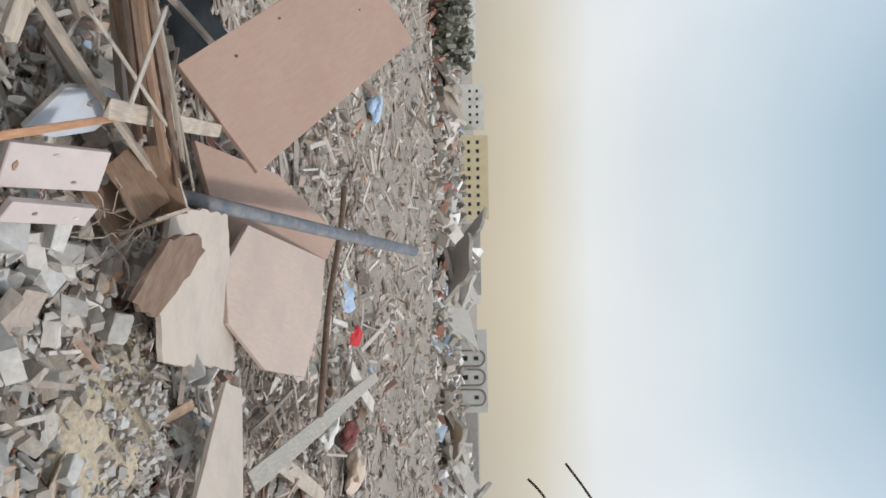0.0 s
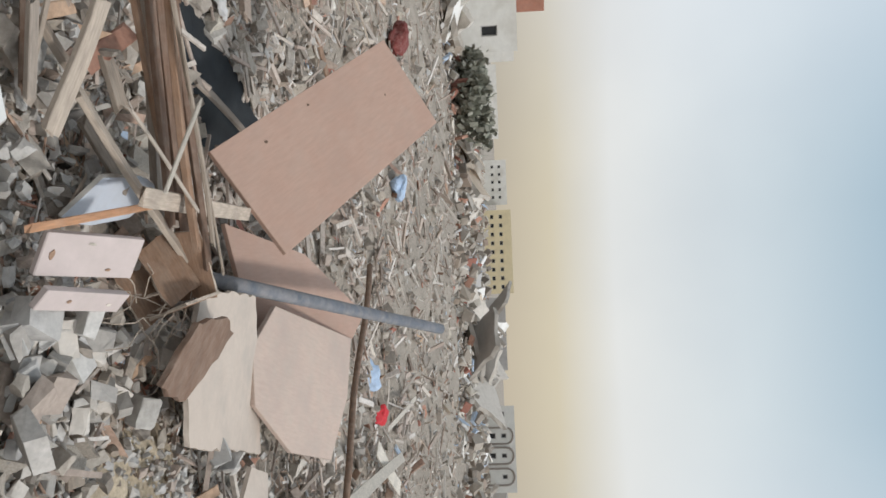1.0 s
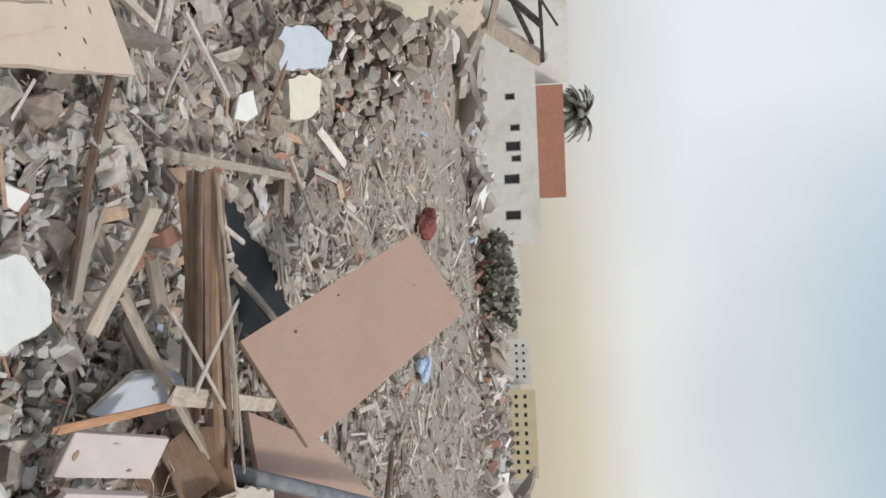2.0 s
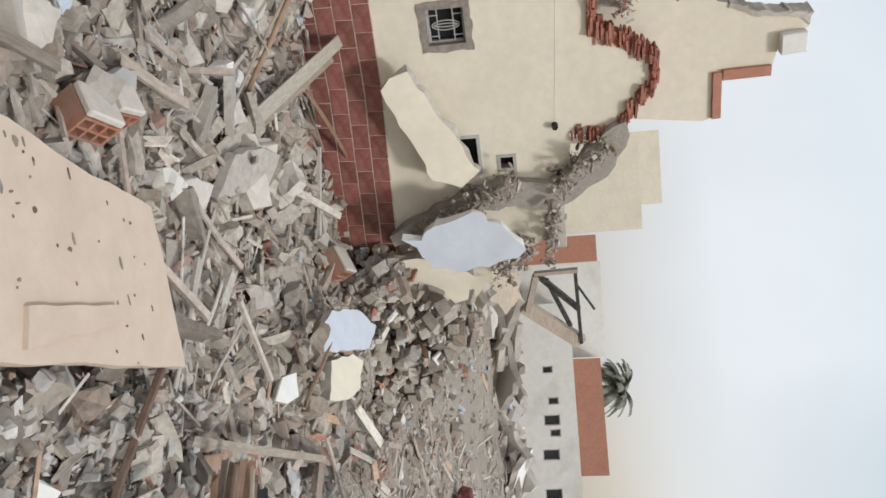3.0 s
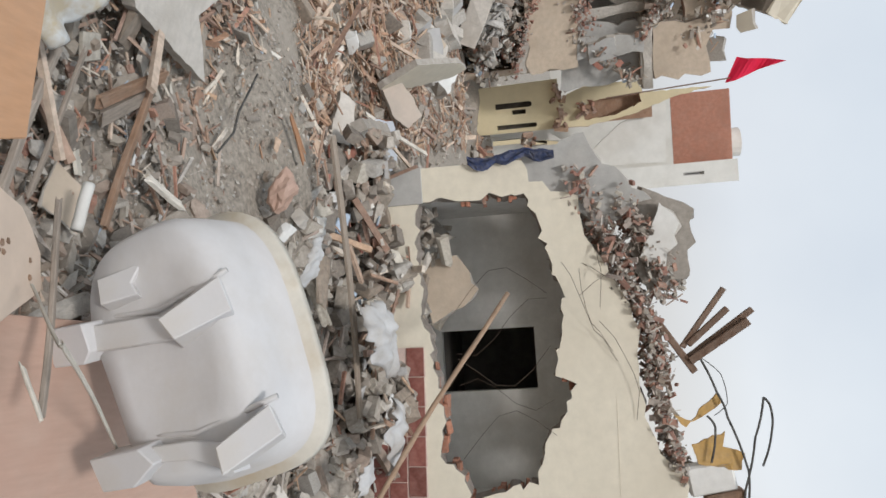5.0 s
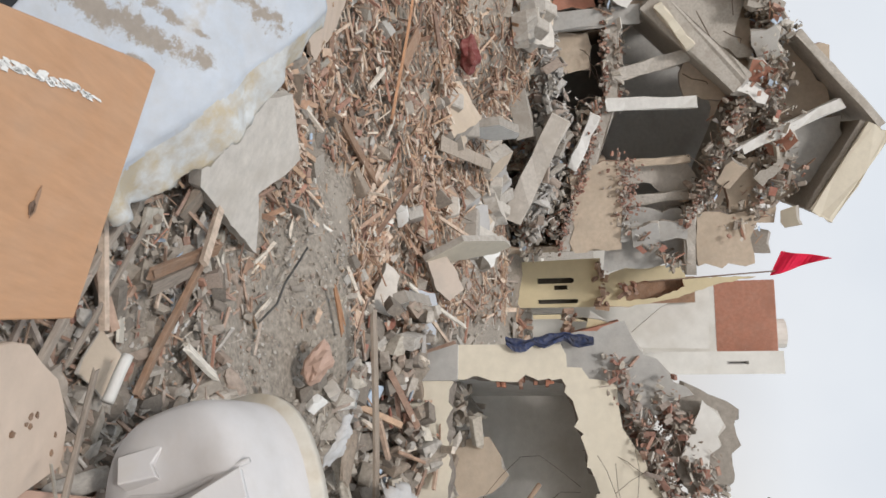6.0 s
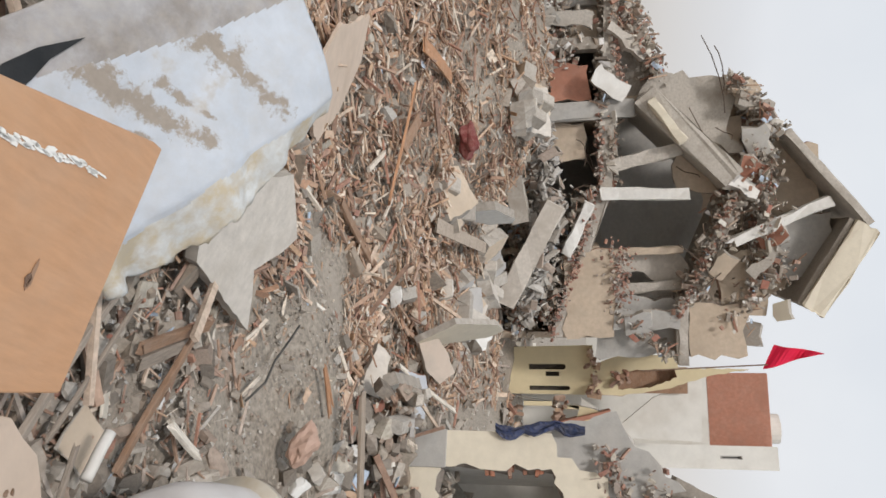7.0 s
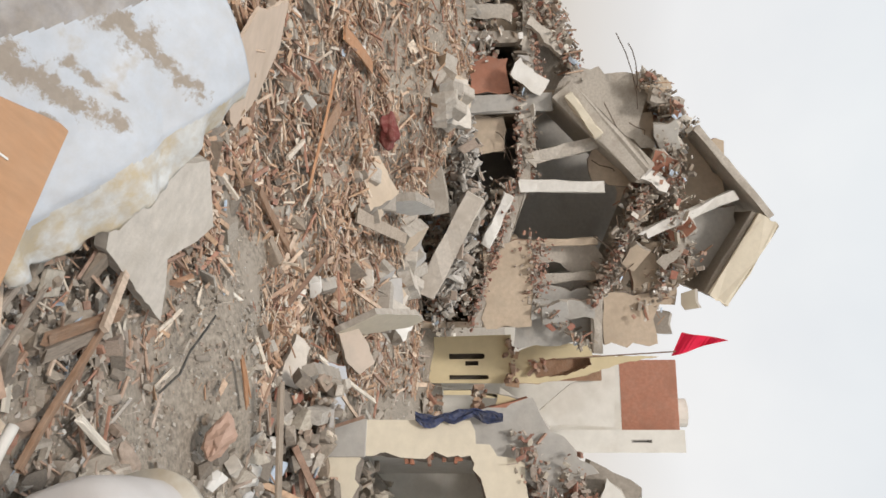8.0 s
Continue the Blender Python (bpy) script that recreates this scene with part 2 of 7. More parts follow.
M["rag_white"] = material("rag_white", (0.50, 0.49, 0.48), 0.10, 10, 5, (0.36, 0.33, 0.30), (0.46, 0.68), 0.9, 0.3, 40, dust=0.4)
M["light_blue"] = material("light_blue", (0.38, 0.48, 0.62), 0.12, 12, 3, rough=0.8, dust=0.2)
M["blue_slab"] = material("blue_slab", (0.50, 0.53, 0.58), 0.07, 8, 2, (0.44, 0.45, 0.48), rough=0.85, bump=0.2)
M["red_cloth"] = material("red_cloth", (0.52, 0.03, 0.04), 0.15, 15, 4, rough=0.85, dust=0.12)
M["maroon"] = material("maroon", (0.17, 0.04, 0.035), 0.2, 12, 4, rough=0.85)
M["flag"] = material("flag_red", (0.62, 0.012, 0.05), 0.1, 10, 4, rough=0.8, dust=0.0)
M["yellow"] = material("yellow_foam", (0.50, 0.31, 0.11), 0.2, 14, 4, rough=0.9)
M["house_white"] = material("house_white", (0.70, 0.68, 0.63), 0.06, 3, 0.5, (0.57, 0.54, 0.48), rough=0.9, bump=0.15, world_coords=True, dust=0.15)
M["house_yellow"] = material("house_yellow", (0.66, 0.56, 0.36), 0.06, 3, 0.5, (0.58, 0.49, 0.32), rough=0.9, bump=0.15, world_coords=True, dust=0.12)
M["house_brick"] = material("house_brick", (0.40, 0.185, 0.125), 0.15, 9, 1.2, (0.34, 0.16, 0.11), rough=0.92, bump=0.4, world_coords=True, dust=0.15)
M["house_grey"] = material("house_grey", (0.42, 0.40, 0.38), 0.12, 3, 0.6, (0.34, 0.32, 0.30), rough=0.92, bump=0.2, world_coords=True)
M["glass"] = material("dark_glass", (0.02, 0.022, 0.025), 0.1, 5, 1, rough=0.2, bump=0, dust=0.06, spec=0.5)
M["trunk"] = material("bark", (0.13, 0.10, 0.075), 0.3, 14, 3, rough=0.95, bump=0.8)
M["leaf"] = material("leaves", (0.07, 0.085, 0.04), 0.25, 6, 3, vary="island", palette=[(0.20, 0.205, 0.16), (0.24, 0.24, 0.19), (0.17, 0.18, 0.135), (0.27, 0.265, 0.215)], rough=0.8, bump=0, dust=0.4)


def muddy(name, clean, mud):
    """A painted sheet with dried mud: the smears follow the mesh's mud layer, frayed by noise."""
    m = M[clean].copy()
    m.name = name
    nt = m.node_tree
    b = nt.nodes["Principled BSDF"]
    at = nt.nodes.new("ShaderNodeAttribute")
    at.attribute_name = "mud"
    coord = nt.nodes.new("ShaderNodeTexCoord").outputs["Object"]
    add = nt.nodes.new("ShaderNodeMath")
    add.operation = 'MULTIPLY_ADD'
    nt.links.new(noise_of(nt, coord, 16, 10, 0.75), add.inputs[0])
    add.inputs[1].default_value = 5.5
    nt.links.new(at.outputs["Fac"], add.inputs[2])
    shift = nt.nodes.new("ShaderNodeMapRange")
    shift.inputs["From Min"].default_value, shift.inputs["From Max"].default_value = 2.95, 3.5
    nt.links.new(add.outputs[0], shift.inputs["Value"])
    col = b.inputs["Base Color"].links[0].from_socket
    brown = blend(nt, mud, tuple(1.5 * v for v in mud), noise_of(nt, coord, 40, 6, 0.7))
    nt.links.new(blend(nt, col, brown, shift.outputs["Result"]), b.inputs["Base Color"])
    return m


M["sheet_muddy"] = muddy("sheet_muddy", "sheet_metal", (0.23, 0.195, 0.16))


# ---- building helpers ----
def link(name, bm, mat, parent=None, label="", smooth=False):
    me = bpy.data.meshes.new(name)
    bm.normal_update()
    bm.to_mesh(me)
    bm.free()
    for m in (mat if isinstance(mat, (list, tuple)) else [mat]):
        me.materials.append(M[m])
    if smooth:
        for p in me.polygons:
            p.use_smooth = True
    ob = new(name, me)
    if parent is not None:
        ob.parent = parent
    if label:
        ob["label"] = label
    return ob


def part(name, bm, mat, parent, label="", smooth=False):
    return link(name, bm, mat, parent, label, smooth)


def thing(name, m, label, category, group="", kind=""):
    ob = new(name)
    ob.matrix_world = m
    return tagged(ob, label, category, group, kind)


def add_box(bm, sx, sy, sz, m=None, bevel=0.0):
    r = bmesh.ops.create_cube(bm, size=1, matrix=(m or Matrix()) @ Matrix.Diagonal((sx, sy, sz, 1)))
    if bevel:
        bmesh.ops.bevel(bm, geom=list({e for v in r["verts"] for e in v.link_edges}), offset=bevel, segments=1, affect='EDGES')
    return r["verts"]


def box_bm(sx, sy, sz, m=None, bevel=0.0):
    bm = bmesh.new()
    add_box(bm, sx, sy, sz, m, bevel)
    return bm


def tube_bm(points, radius, sides=8, bm=None, taper=1.0):
    """A round rod along points."""
    bm = bm or bmesh.new()
    rings, n = [], len(points)
    pts = [Vector(p) for p in points]
    for i, p in enumerate(pts):
        d = (pts[min(i + 1, n - 1)] - pts[max(i - 1, 0)]).normalized()
        q = d.to_track_quat('Z', 'Y')
        rr = radius * (1 + (taper - 1) * i / (n - 1))
        rings.append([bm.verts.new(p + q @ Vector((rr * math.cos(a), rr * math.sin(a), 0))) for a in [2 * math.pi * k / sides for k in range(sides)]])
    for a, b in zip(rings, rings[1:]):
        for k in range(sides):
            bm.faces.new((a[k], a[(k + 1) % sides], b[(k + 1) % sides], b[k]))
    bm.faces.new(rings[0][::-1])
    bm.faces.new(rings[-1])
    return bm


def jag(outline, amp, step, rng, closed=True):
    """An outline with broken, uneven edges between its corners."""
    out = []
    for (x0, y0), (x1, y1) in zip(outline, outline[1:] + (outline[:1] if closed else [])):
        n = max(1, int(math.hypot(x1 - x0, y1 - y0) / step))
        for i in range(n):
            f = i / n
            j = amp * (1 if i else 0.4)
            out.append((x0 + (x1 - x0) * f + rng.uniform(-j, j), y0 + (y1 - y0) * f + rng.uniform(-j, j)))
    return out if closed else out + outline[-1:]


def prism_bm(outline, thick, holes=(), side_jitter=0.0, rng=random):
    """A plate in the XY plane, from z = 0 down to -thick; sides are material 1."""
    from mathutils.geometry import tessellate_polygon
    loops = [list(outline)] + [list(h) for h in holes]
    flat = [p for l in loops for p in l]
    tris = tessellate_polygon([[Vector((x, y, 0)) for x, y in l] for l in loops])
    bm = bmesh.new()
    top = [bm.verts.new((x, y, 0)) for x, y in flat]
    low = [bm.verts.new((x + rng.uniform(-side_jitter, side_jitter), y + rng.uniform(-side_jitter, side_jitter), -thick)) for x, y in flat]
    for t in tris:
        if len(set(t)) < 3:
            continue
        a, b, c = (Vector((*flat[i], 0)) for i in t)
        up = (b - a).cross(c - a).z > 0
        t = t if up else t[::-1]
        bm.faces.new([top[i] for i in t])
        bm.faces.new([low[i] for i in t[::-1]])
    k = 0
    for l in loops:
        n = len(l)
        for i in range(n):
            a, b = k + i, k + (i + 1) % n
            bm.faces.new((top[a], low[a], low[b], top[b])).material_index = 1
        k += n
    bmesh.ops.recalc_face_normals(bm, faces=bm.faces)
    return bm


def smooth01(v):
    v = min(1.0, max(0.0, v))
    return v * v * (3 - 2 * v)


def ground(x, y):
    r, a = math.hypot(x, y), math.degrees(math.atan2(-x, y))
    z = 0.08 + 0.55 * math.exp(-(r / 4.2) ** 2) + 1.3 * smooth01((r - 8) / 9) * smooth01((a - 100) / 10) * smooth01((175 - a) / 30)
    w = min(1, r / 5)
    return z + w * (0.10 * math.sin(1.1 * x + 0.7 * y + 1) + 0.08 * math.sin(1.9 * y - 1.3 * x) + 0.05 * math.sin(3.1 * x + 2.3 * y))


def soil(x, y):
    """How bare the ground is: 1 on the trodden soil strip, 0 elsewhere."""
    p, e0, e1 = Vector((x, y)), Vector((-4.5, 0.8)), Vector((-5.9, -0.75))
    f = min(1.0, max(0.0, (p - e0).dot(e1 - e0) / (e1 - e0).length_squared))
    dist = (p - e0.lerp(e1, f)).length + 0.25 * noise.noise((x * 2.2, y * 2.2, 8.1))
    return min(1.0, max(0.0, (0.85 - dist) / 0.3))


def hollow(x, y):
    """How far the ground sinks between the lumps of the heap."""
    r = math.hypot(x, y)
    k = smooth01((r - 1.9) / 0.6) * smooth01((16 - r) / 6) * (1 - soil(x, y))
    return k * 0.10 * smooth01(0.5 + 1.6 * noise.noise((x * 1.7, y * 1.7, 6.5)))


def chunk_shapes(n, seed, flat):
    out = []
    rg = random.Random(seed)
    for _ in range(n):
        bm = bmesh.new()
        sx, sy, sz = 1, rg.uniform(0.55, 0.95), rg.uniform(*flat)
        if rg.random() < 0.6:
            for x in (-0.5, 0.5):
                for y in (-0.5, 0.5):
                    for z in (-0.5, 0.5):
                        c = rg.uniform(0.62, 1.0)
                        bm.verts.new((x * sx * c * rg.uniform(0.75, 1), y * sy * c * rg.uniform(0.75, 1), z * sz * c))
        else:
            for _ in range(9):
                bm.verts.new((rg.uniform(-0.5, 0.5) * sx, rg.uniform(-0.5, 0.5) * sy, rg.uniform(-0.5, 0.5) * sz))
        bmesh.ops.convex_hull(bm, input=bm.verts)
        bmesh.ops.delete(bm, geom=[v for v in bm.verts if not v.link_faces], context='VERTS')
        bmesh.ops.triangulate(bm, faces=bm.faces)
        bm.verts.index_update()
        out.append(bm)
    return out


def worn_shapes(n, seed):
    """Broken blocks with knocked-off corners."""
    out = []
    rg = random.Random(seed)
    for _ in range(n):
        bm = bmesh.new()
        sx, sy, sz = 1, rg.uniform(0.45, 0.9), rg.uniform(0.35, 0.75)
        skew = rg.uniform(-0.25, 0.25)
        for x in (-0.5, 0.5):
            for y in (-0.5, 0.5):
                for z in (-0.5, 0.5):
                    for _k in range(2):
                        c = [rg.uniform(0.62, 1.0) for _i in range(3)]
                        bm.verts.new((x * sx * c[0] + skew * y, y * sy * c[1], z * sz * c[2]))
        bmesh.ops.convex_hull(bm, input=bm.verts)
        bmesh.ops.delete(bm, geom=[v for v in bm.verts if not v.link_faces], context='VERTS')
        bmesh.ops.triangulate(bm, faces=bm.faces)
        bm.verts.index_update()
        out.append(bm)
    return out


def rough_shapes(n, seed):
    """Lumps of broken masonry: cut by a few planes, then worn uneven all over."""
    out = []
    rg = random.Random(seed)
    for _ in range(n):
        bm = box_bm(1, rg.uniform(0.45, 0.9), rg.uniform(0.3, 0.7))
        bmesh.ops.subdivide_edges(bm, edges=bm.edges[:], cuts=2, use_grid_fill=True)
        for _k in range(4):
            d = Vector((rg.gauss(0, 1), rg.gauss(0, 1), rg.gauss(0, 0.8))).normalized()
            bmesh.ops.bisect_plane(bm, geom=bm.verts[:] + bm.edges[:] + bm.faces[:], plane_co=d * rg.uniform(0.22, 0.36), plane_no=d, clear_outer=True)
            bmesh.ops.holes_fill(bm, edges=[e for e in bm.edges if e.is_boundary])
        off = Vector((rg.uniform(0, 40), 0, 0))
        for v in bm.verts:
            v.co += 0.10 * noise.noise_vector(v.co * 2.5 + off) + 0.035 * noise.noise_vector(v.co * 8 + off)
        bmesh.ops.remove_doubles(bm, verts=bm.verts[:], dist=0.07)
        bmesh.ops.triangulate(bm, faces=bm.faces[:])
        bmesh.ops.delete(bm, geom=[v for v in bm.verts if not v.link_faces], context='VERTS')
        bm.verts.index_update()
        out.append(bm)
    return out


def as_arrays(bms):
    res = []
    for bm in bms:
        res.append((np.array([v.co[:] for v in bm.verts]), np.array([[v.index for v in f.verts] for f in bm.faces])))
    return res


def turns(n, rg, tilt=1.0):
    """Random rotation matrices; a small tilt keeps pieces lying flat."""
    a = rg.uniform(0, 2 * np.pi, n)
    ax = rg.normal(0, 1, (n, 3)); ax[:, 2] *= 0.2
    ax /= np.linalg.norm(ax, axis=1)[:, None]
    th = rg.normal(0, 1, n) * tilt
    K = np.zeros((n, 3, 3))
    K[:, 0, 1], K[:, 0, 2], K[:, 1, 0], K[:, 1, 2], K[:, 2, 0], K[:, 2, 1] = -ax[:, 2], ax[:, 1], ax[:, 2], -ax[:, 0], -ax[:, 1], ax[:, 0]
    R = np.eye(3) + np.sin(th)[:, None, None] * K + (1 - np.cos(th))[:, None, None] * (K @ K)
    Z = np.zeros((n, 3, 3))
    Z[:, 0, 0], Z[:, 0, 1], Z[:, 1, 0], Z[:, 1, 1], Z[:, 2, 2] = np.cos(a), -np.sin(a), np.sin(a), np.cos(a), 1
    return R @ Z


def stuff(name, shapes, at, size, R, mat, label, category, parent=None):
    V, F, k = [], [], 0
    pick = np.arange(len(at)) % len(shapes)
    for i, (sv, sf) in enumerate(shapes):
        sel = np.where(pick == i)[0]
        if not len(sel):
            continue
        v = np.einsum('nij,nkj->nki', R[sel], sv[None] * size[sel][:, None, :]) + at[sel][:, None]
        V.append(v.reshape(-1, 3))
        F.append((sf[None] + k + (np.arange(len(sel)) * len(sv))[:, None, None]).reshape(-1, 3))
        k += len(sel) * len(sv)
    V, F = np.concatenate(V), np.concatenate(F)
    me = bpy.data.meshes.new(name)
    me.vertices.add(len(V)); me.vertices.foreach_set("co", V.ravel())
    me.loops.add(F.size); me.loops.foreach_set("vertex_index", F.ravel().astype(np.int32))
    me.polygons.add(len(F)); me.polygons.foreach_set("loop_start", np.arange(0, F.size, 3, dtype=np.int32))
    me.polygons.foreach_set("use_smooth", np.zeros(len(F), dtype=bool))
    me.update(calc_edges=True)
    me.materials.append(M[mat])
    ob = new(name, me)
    if parent is not None:
        ob.parent = parent
    return tagged(ob, label, category, kind="stuff")


CHUNKS = chunk_shapes(14, 5, (0.35, 0.8))
FLAKES = chunk_shapes(8, 6, (0.08, 0.2))
nr = np.random.RandomState(4)
cs, fs = as_arrays(CHUNKS), as_arrays(FLAKES)
ws = as_arrays(worn_shapes(24, 77))
rs = as_arrays(rough_shapes(30, 78))
cube = [(np.array([[x, y, z] for x in (-.5, .5) for y in (-.5, .5) for z in (-.5, .5)], float),
         np.array([[0, 1, 3], [0, 3, 2], [4, 6, 7], [4, 7, 5], [0, 4, 5], [0, 5, 1], [2, 3, 7], [2, 7, 6], [0, 2, 6], [0, 6, 4], [1, 5, 7], [1, 7, 3]]))]


def pile(name, runs, share, shapes, mat, label, parent, depth, lo, hi, aspect, seed):
    """Broken pieces strewn along lines of a wall's own plane; returns the part."""
    rg = np.random.RandomState(seed)
    P, Z = [], []
    for (u0, z0), (u1, z1), sp, n in runs:
        k = int(n * share)
        f = rg.uniform(0, 1, k)
        push = 0.28 if parent.name.startswith("broken") and u0 > 0.7 else 0.0
        P.append(np.stack([u0 + (u1 - u0) * f + rg.normal(0, 0.3 * sp + 0.03, k), z0 + (z1 - z0) * f + rg.normal(0, sp * 0.4, k), rg.uniform(*depth, k) + push], 1))
    P = np.concatenate(P)
    k = len(P)
    s = lo * (hi / lo) ** (rg.uniform(0, 1, k) ** 1.7)
    size = s[:, None] * np.stack([rg.uniform(*a, k) for a in aspect], 1)
    return stuff(name, shapes, P, size, turns(k, rg, 0.9), mat, label, "", parent)


# the long cream wall: s runs along it, z up, the plate's front faces the camera
WALL_AT, WALL_DIR = Vector((-6.17, 4.73, 0)), Vector((math.cos(radians(75)), math.sin(radians(75)), 0))
WALL_OUT = Vector((WALL_DIR.y, -WALL_DIR.x, 0))
WALL_M = Matrix((( WALL_DIR.x, 0, WALL_OUT.x, WALL_AT.x), (WALL_DIR.y, 0, WALL_OUT.y, WALL_AT.y), (0, 1, 0, 0), (0, 0, 0, 1)))


def behind_wall(x, y, margin=0.0):
    p = Vector((x, y, 0)) - WALL_AT
    s, d = p.dot(WALL_DIR), p.dot(WALL_OUT)
    return -4.4 < s < 3.2 and -4.5 < d < margin


def bearing(az, dist, z=0.0):
    return Vector((-math.sin(radians(az)) * dist, math.cos(radians(az)) * dist, z))


# ---- ground ----
def build_ground():
    bm = bmesh.new()
    rings = [0.0] + [0.5 * 1.045 ** i for i in range(120)] + [110, 160, 260, 500, 1200, 3000]
    n = 240
    prev = None
    for r in rings:
        if r == 0:
            prev = [bm.verts.new((0, 0, ground(0, 0)))]
            continue
        ring = []
        for k in range(n):
            a = 2 * math.pi * k / n
            x, y = r * math.cos(a), r * math.sin(a)
            ring.append(bm.verts.new((x, y, (ground(x, y) - hollow(x, y)) * smooth01((140 - r) / 60) + 0.04 * noise.noise((x * 2.1, y * 2.1, 0)) * min(1, r / 3))))
        for k in range(n):
            j = (k + 1) % n
            if len(prev) == 1:
                bm.faces.new((prev[0], ring[k], ring[j]))
            else:
                bm.faces.new((prev[k], ring[k], ring[j], prev[j]))
        prev = ring
    ob = link("ground", bm, "earth", smooth=True)
    return tagged(ob, "dusty grey-brown earth strewn with crushed masonry", "ground", kind="structure")


build_ground()


# ---- the cream wall of the broken house ----
def wall_part(name, bm, mats, parent, off=0.0, label="", smooth=False):
    ob = part(name, bm, mats, parent, label, smooth)
    ob.matrix_parent_inverse = Matrix()
    ob.matrix_basis = Matrix.Translation((0, 0, off))
    return ob


def rect(s0, z0, s1, z1):
    return [(s0, z0), (s1, z0), (s1, z1), (s0, z1)]


house = thing("broken_house", WALL_M, "cream plastered house with a breached wall and torn roof edge", "house")


def build_wall():
    rng = random.Random(3)
    top = [(3.3, 0.0), (3.2, 0.75), (2.9, 1.25), (2.25, 1.75), (1.9, 2.30), (1.5, 2.30), (1.15, 2.58), (0.66, 2.58), (0.74, 3.00), (0.44, 3.22), (0.26, 3.40), (-0.09, 3.44),
           (-0.23, 3.13), (-0.38, 2.81), (-0.95, 2.83), (-1.10, 2.90), (-1.31, 3.08), (-1.55, 3.05), (-1.70, 2.88), (-2.03, 2.78), (-2.45, 2.76), (-2.80, 2.80), (-3.21, 2.64),
           (-3.66, 2.38), (-4.02, 2.35), (-4.20, 1.90), (-4.40, 1.86)]
    outline = [(-4.42, 0.0)] + jag(top, 0.03, 0.10, rng, False)
    hole = jag([(-4.10, 0.86), (-4.08, 1.85), (-3.83, 1.96), (-3.47, 2.05), (-3.21, 2.14), (-2.80, 2.12), (-2.42, 2.02), (-2.33, 2.20), (-2.03, 2.05), (-1.83, 1.88), (-1.47, 1.82),
                (-1.41, 1.42), (-1.34, 1.18), (-1.56, 1.14), (-1.73, 0.94), (-2.05, 1.00), (-2.58, 0.92), (-3.12, 0.84), (-3.64, 0.82)], 0.036, 0.065, rng)
    w1, w2, w3 = rect(-0.72, 1.27, -0.37, 1.64), rect(0.62, 1.16, 1.04, 1.64), rect(0.87, 1.84, 1.03, 2.00)
    wall_part("wall", prism_bm(outline, 0.20, [hole, w1, w2, w3], 0.03, rng), ["plaster_cream", "mortar_dark"], house)
    # the set-back stair tower above it
    tower = [(-0.98, 2.4), (0.66, 2.4), (0.71, 3.28), (0.80, 3.94), (0.75, 4.10), (0.33, 4.10), (0.36, 4.55), (0.10, 4.60), (0.12, 4.77), (-0.14, 4.87), (-0.23, 4.87), (-0.28, 4.41), (-0.39, 4.12), (-0.52, 3.81), (-0.47, 3.63), (-0.94, 3.47)]
    wall_part("tower_wall", prism_bm(tower[:10] + jag(tower[10:], 0.025, 0.06, rng, False), 0.22, (), 0.02, rng), ["plaster_cream", "concrete"], house, -0.28)
    wall_part("tower_trim", box_bm(0.11, 0.46, 0.05, pose(0.30, 4.33, 0, 0, 0, 1), 0.006), "house_brick", house, -0.265, "painted brick-red trim")
    wall_part("tower_trim", box_bm(0.50, 0.09, 0.05, pose(0.52, 4.06, 0, 0, 0, 3), 0.006), "house_brick", house, -0.265, "painted brick-red trim")
    wall_part("tower_coping", prism_bm(jag([(-0.12, 4.86), (-0.24, 4.88), (-0.30, 4.40), (-0.41, 4.12), (-0.36, 4.10), (-0.25, 4.38), (-0.20, 4.78)], 0.018, 0.05, rng), 0.26, (), 0.02, rng), ["concrete", "concrete"], house, -0.262, "broken grey cement coping")
    wall_part("tower_box", box_bm(0.20, 0.24, 0.12, pose(0.02, 4.72, 0, 0, 0, 4), 0.01), "plaster_white", house, -0.24, "small white box on the tower")
    wall_part("tower_side", box_bm(0.16, 1.55, 1.2, pose(0.66, 3.17, -0.84), 0.01), "plaster_cream", house, -0.28)
    # grille window with its raw surround
    frame_bm = prism_bm(jag(rect(-0.785, 1.21, -0.305, 1.705), 0.014, 0.05, rng), 0.05, [rect(-0.715, 1.275, -0.375, 1.635)], 0.004, rng)
    win = wall_part("grille_window", frame_bm, ["mortar_dark", "mortar_dark"], house, 0.012, "grilled window in a rough cement surround")
    fr = bmesh.new()
    for sx, sz, cx, cz in ((0.36, 0.03, -0.545, 1.285), (0.36, 0.03, -0.545, 1.625), (0.03, 0.31, -0.71, 1.455), (0.03, 0.31, -0.38, 1.455)):
        add_box(fr, sx, sz, 0.04, pose(cx, cz, -0.10), 0.003)
    wall_part("window_frame", fr, "plaster_grey", win)
    bars = [[(-0.70, 1.38), (-0.39, 1.38)], [(-0.70, 1.53), (-0.39, 1.53)], [(-0.645, 1.29), (-0.645, 1.39)], [(-0.445, 1.29), (-0.445, 1.39)], [(-0.645, 1.52), (-0.645, 1.62)], [(-0.445, 1.52), (-0.445, 1.62)]]
    for b in bars:
        wall_part("bar", tube_bm([(x, z, -0.06) for x, z in b], 0.006, 6), "plaster_grey", win)
    for rx, rz in ((0.035, 0.13), (0.012, 0.11)):
        ring = [(-0.545 + rx * math.cos(a) * 1.3, 1.455 + rz * math.sin(a), -0.06) for a in [2 * math.pi * k / 20 for k in range(21)]]
        wall_part("bar", tube_bm(ring, 0.006, 6), "plaster_grey", win)
    wall_part("pane", box_bm(0.36, 0.36, 0.01, pose(-0.545, 1.455, -0.15)), "black", win)
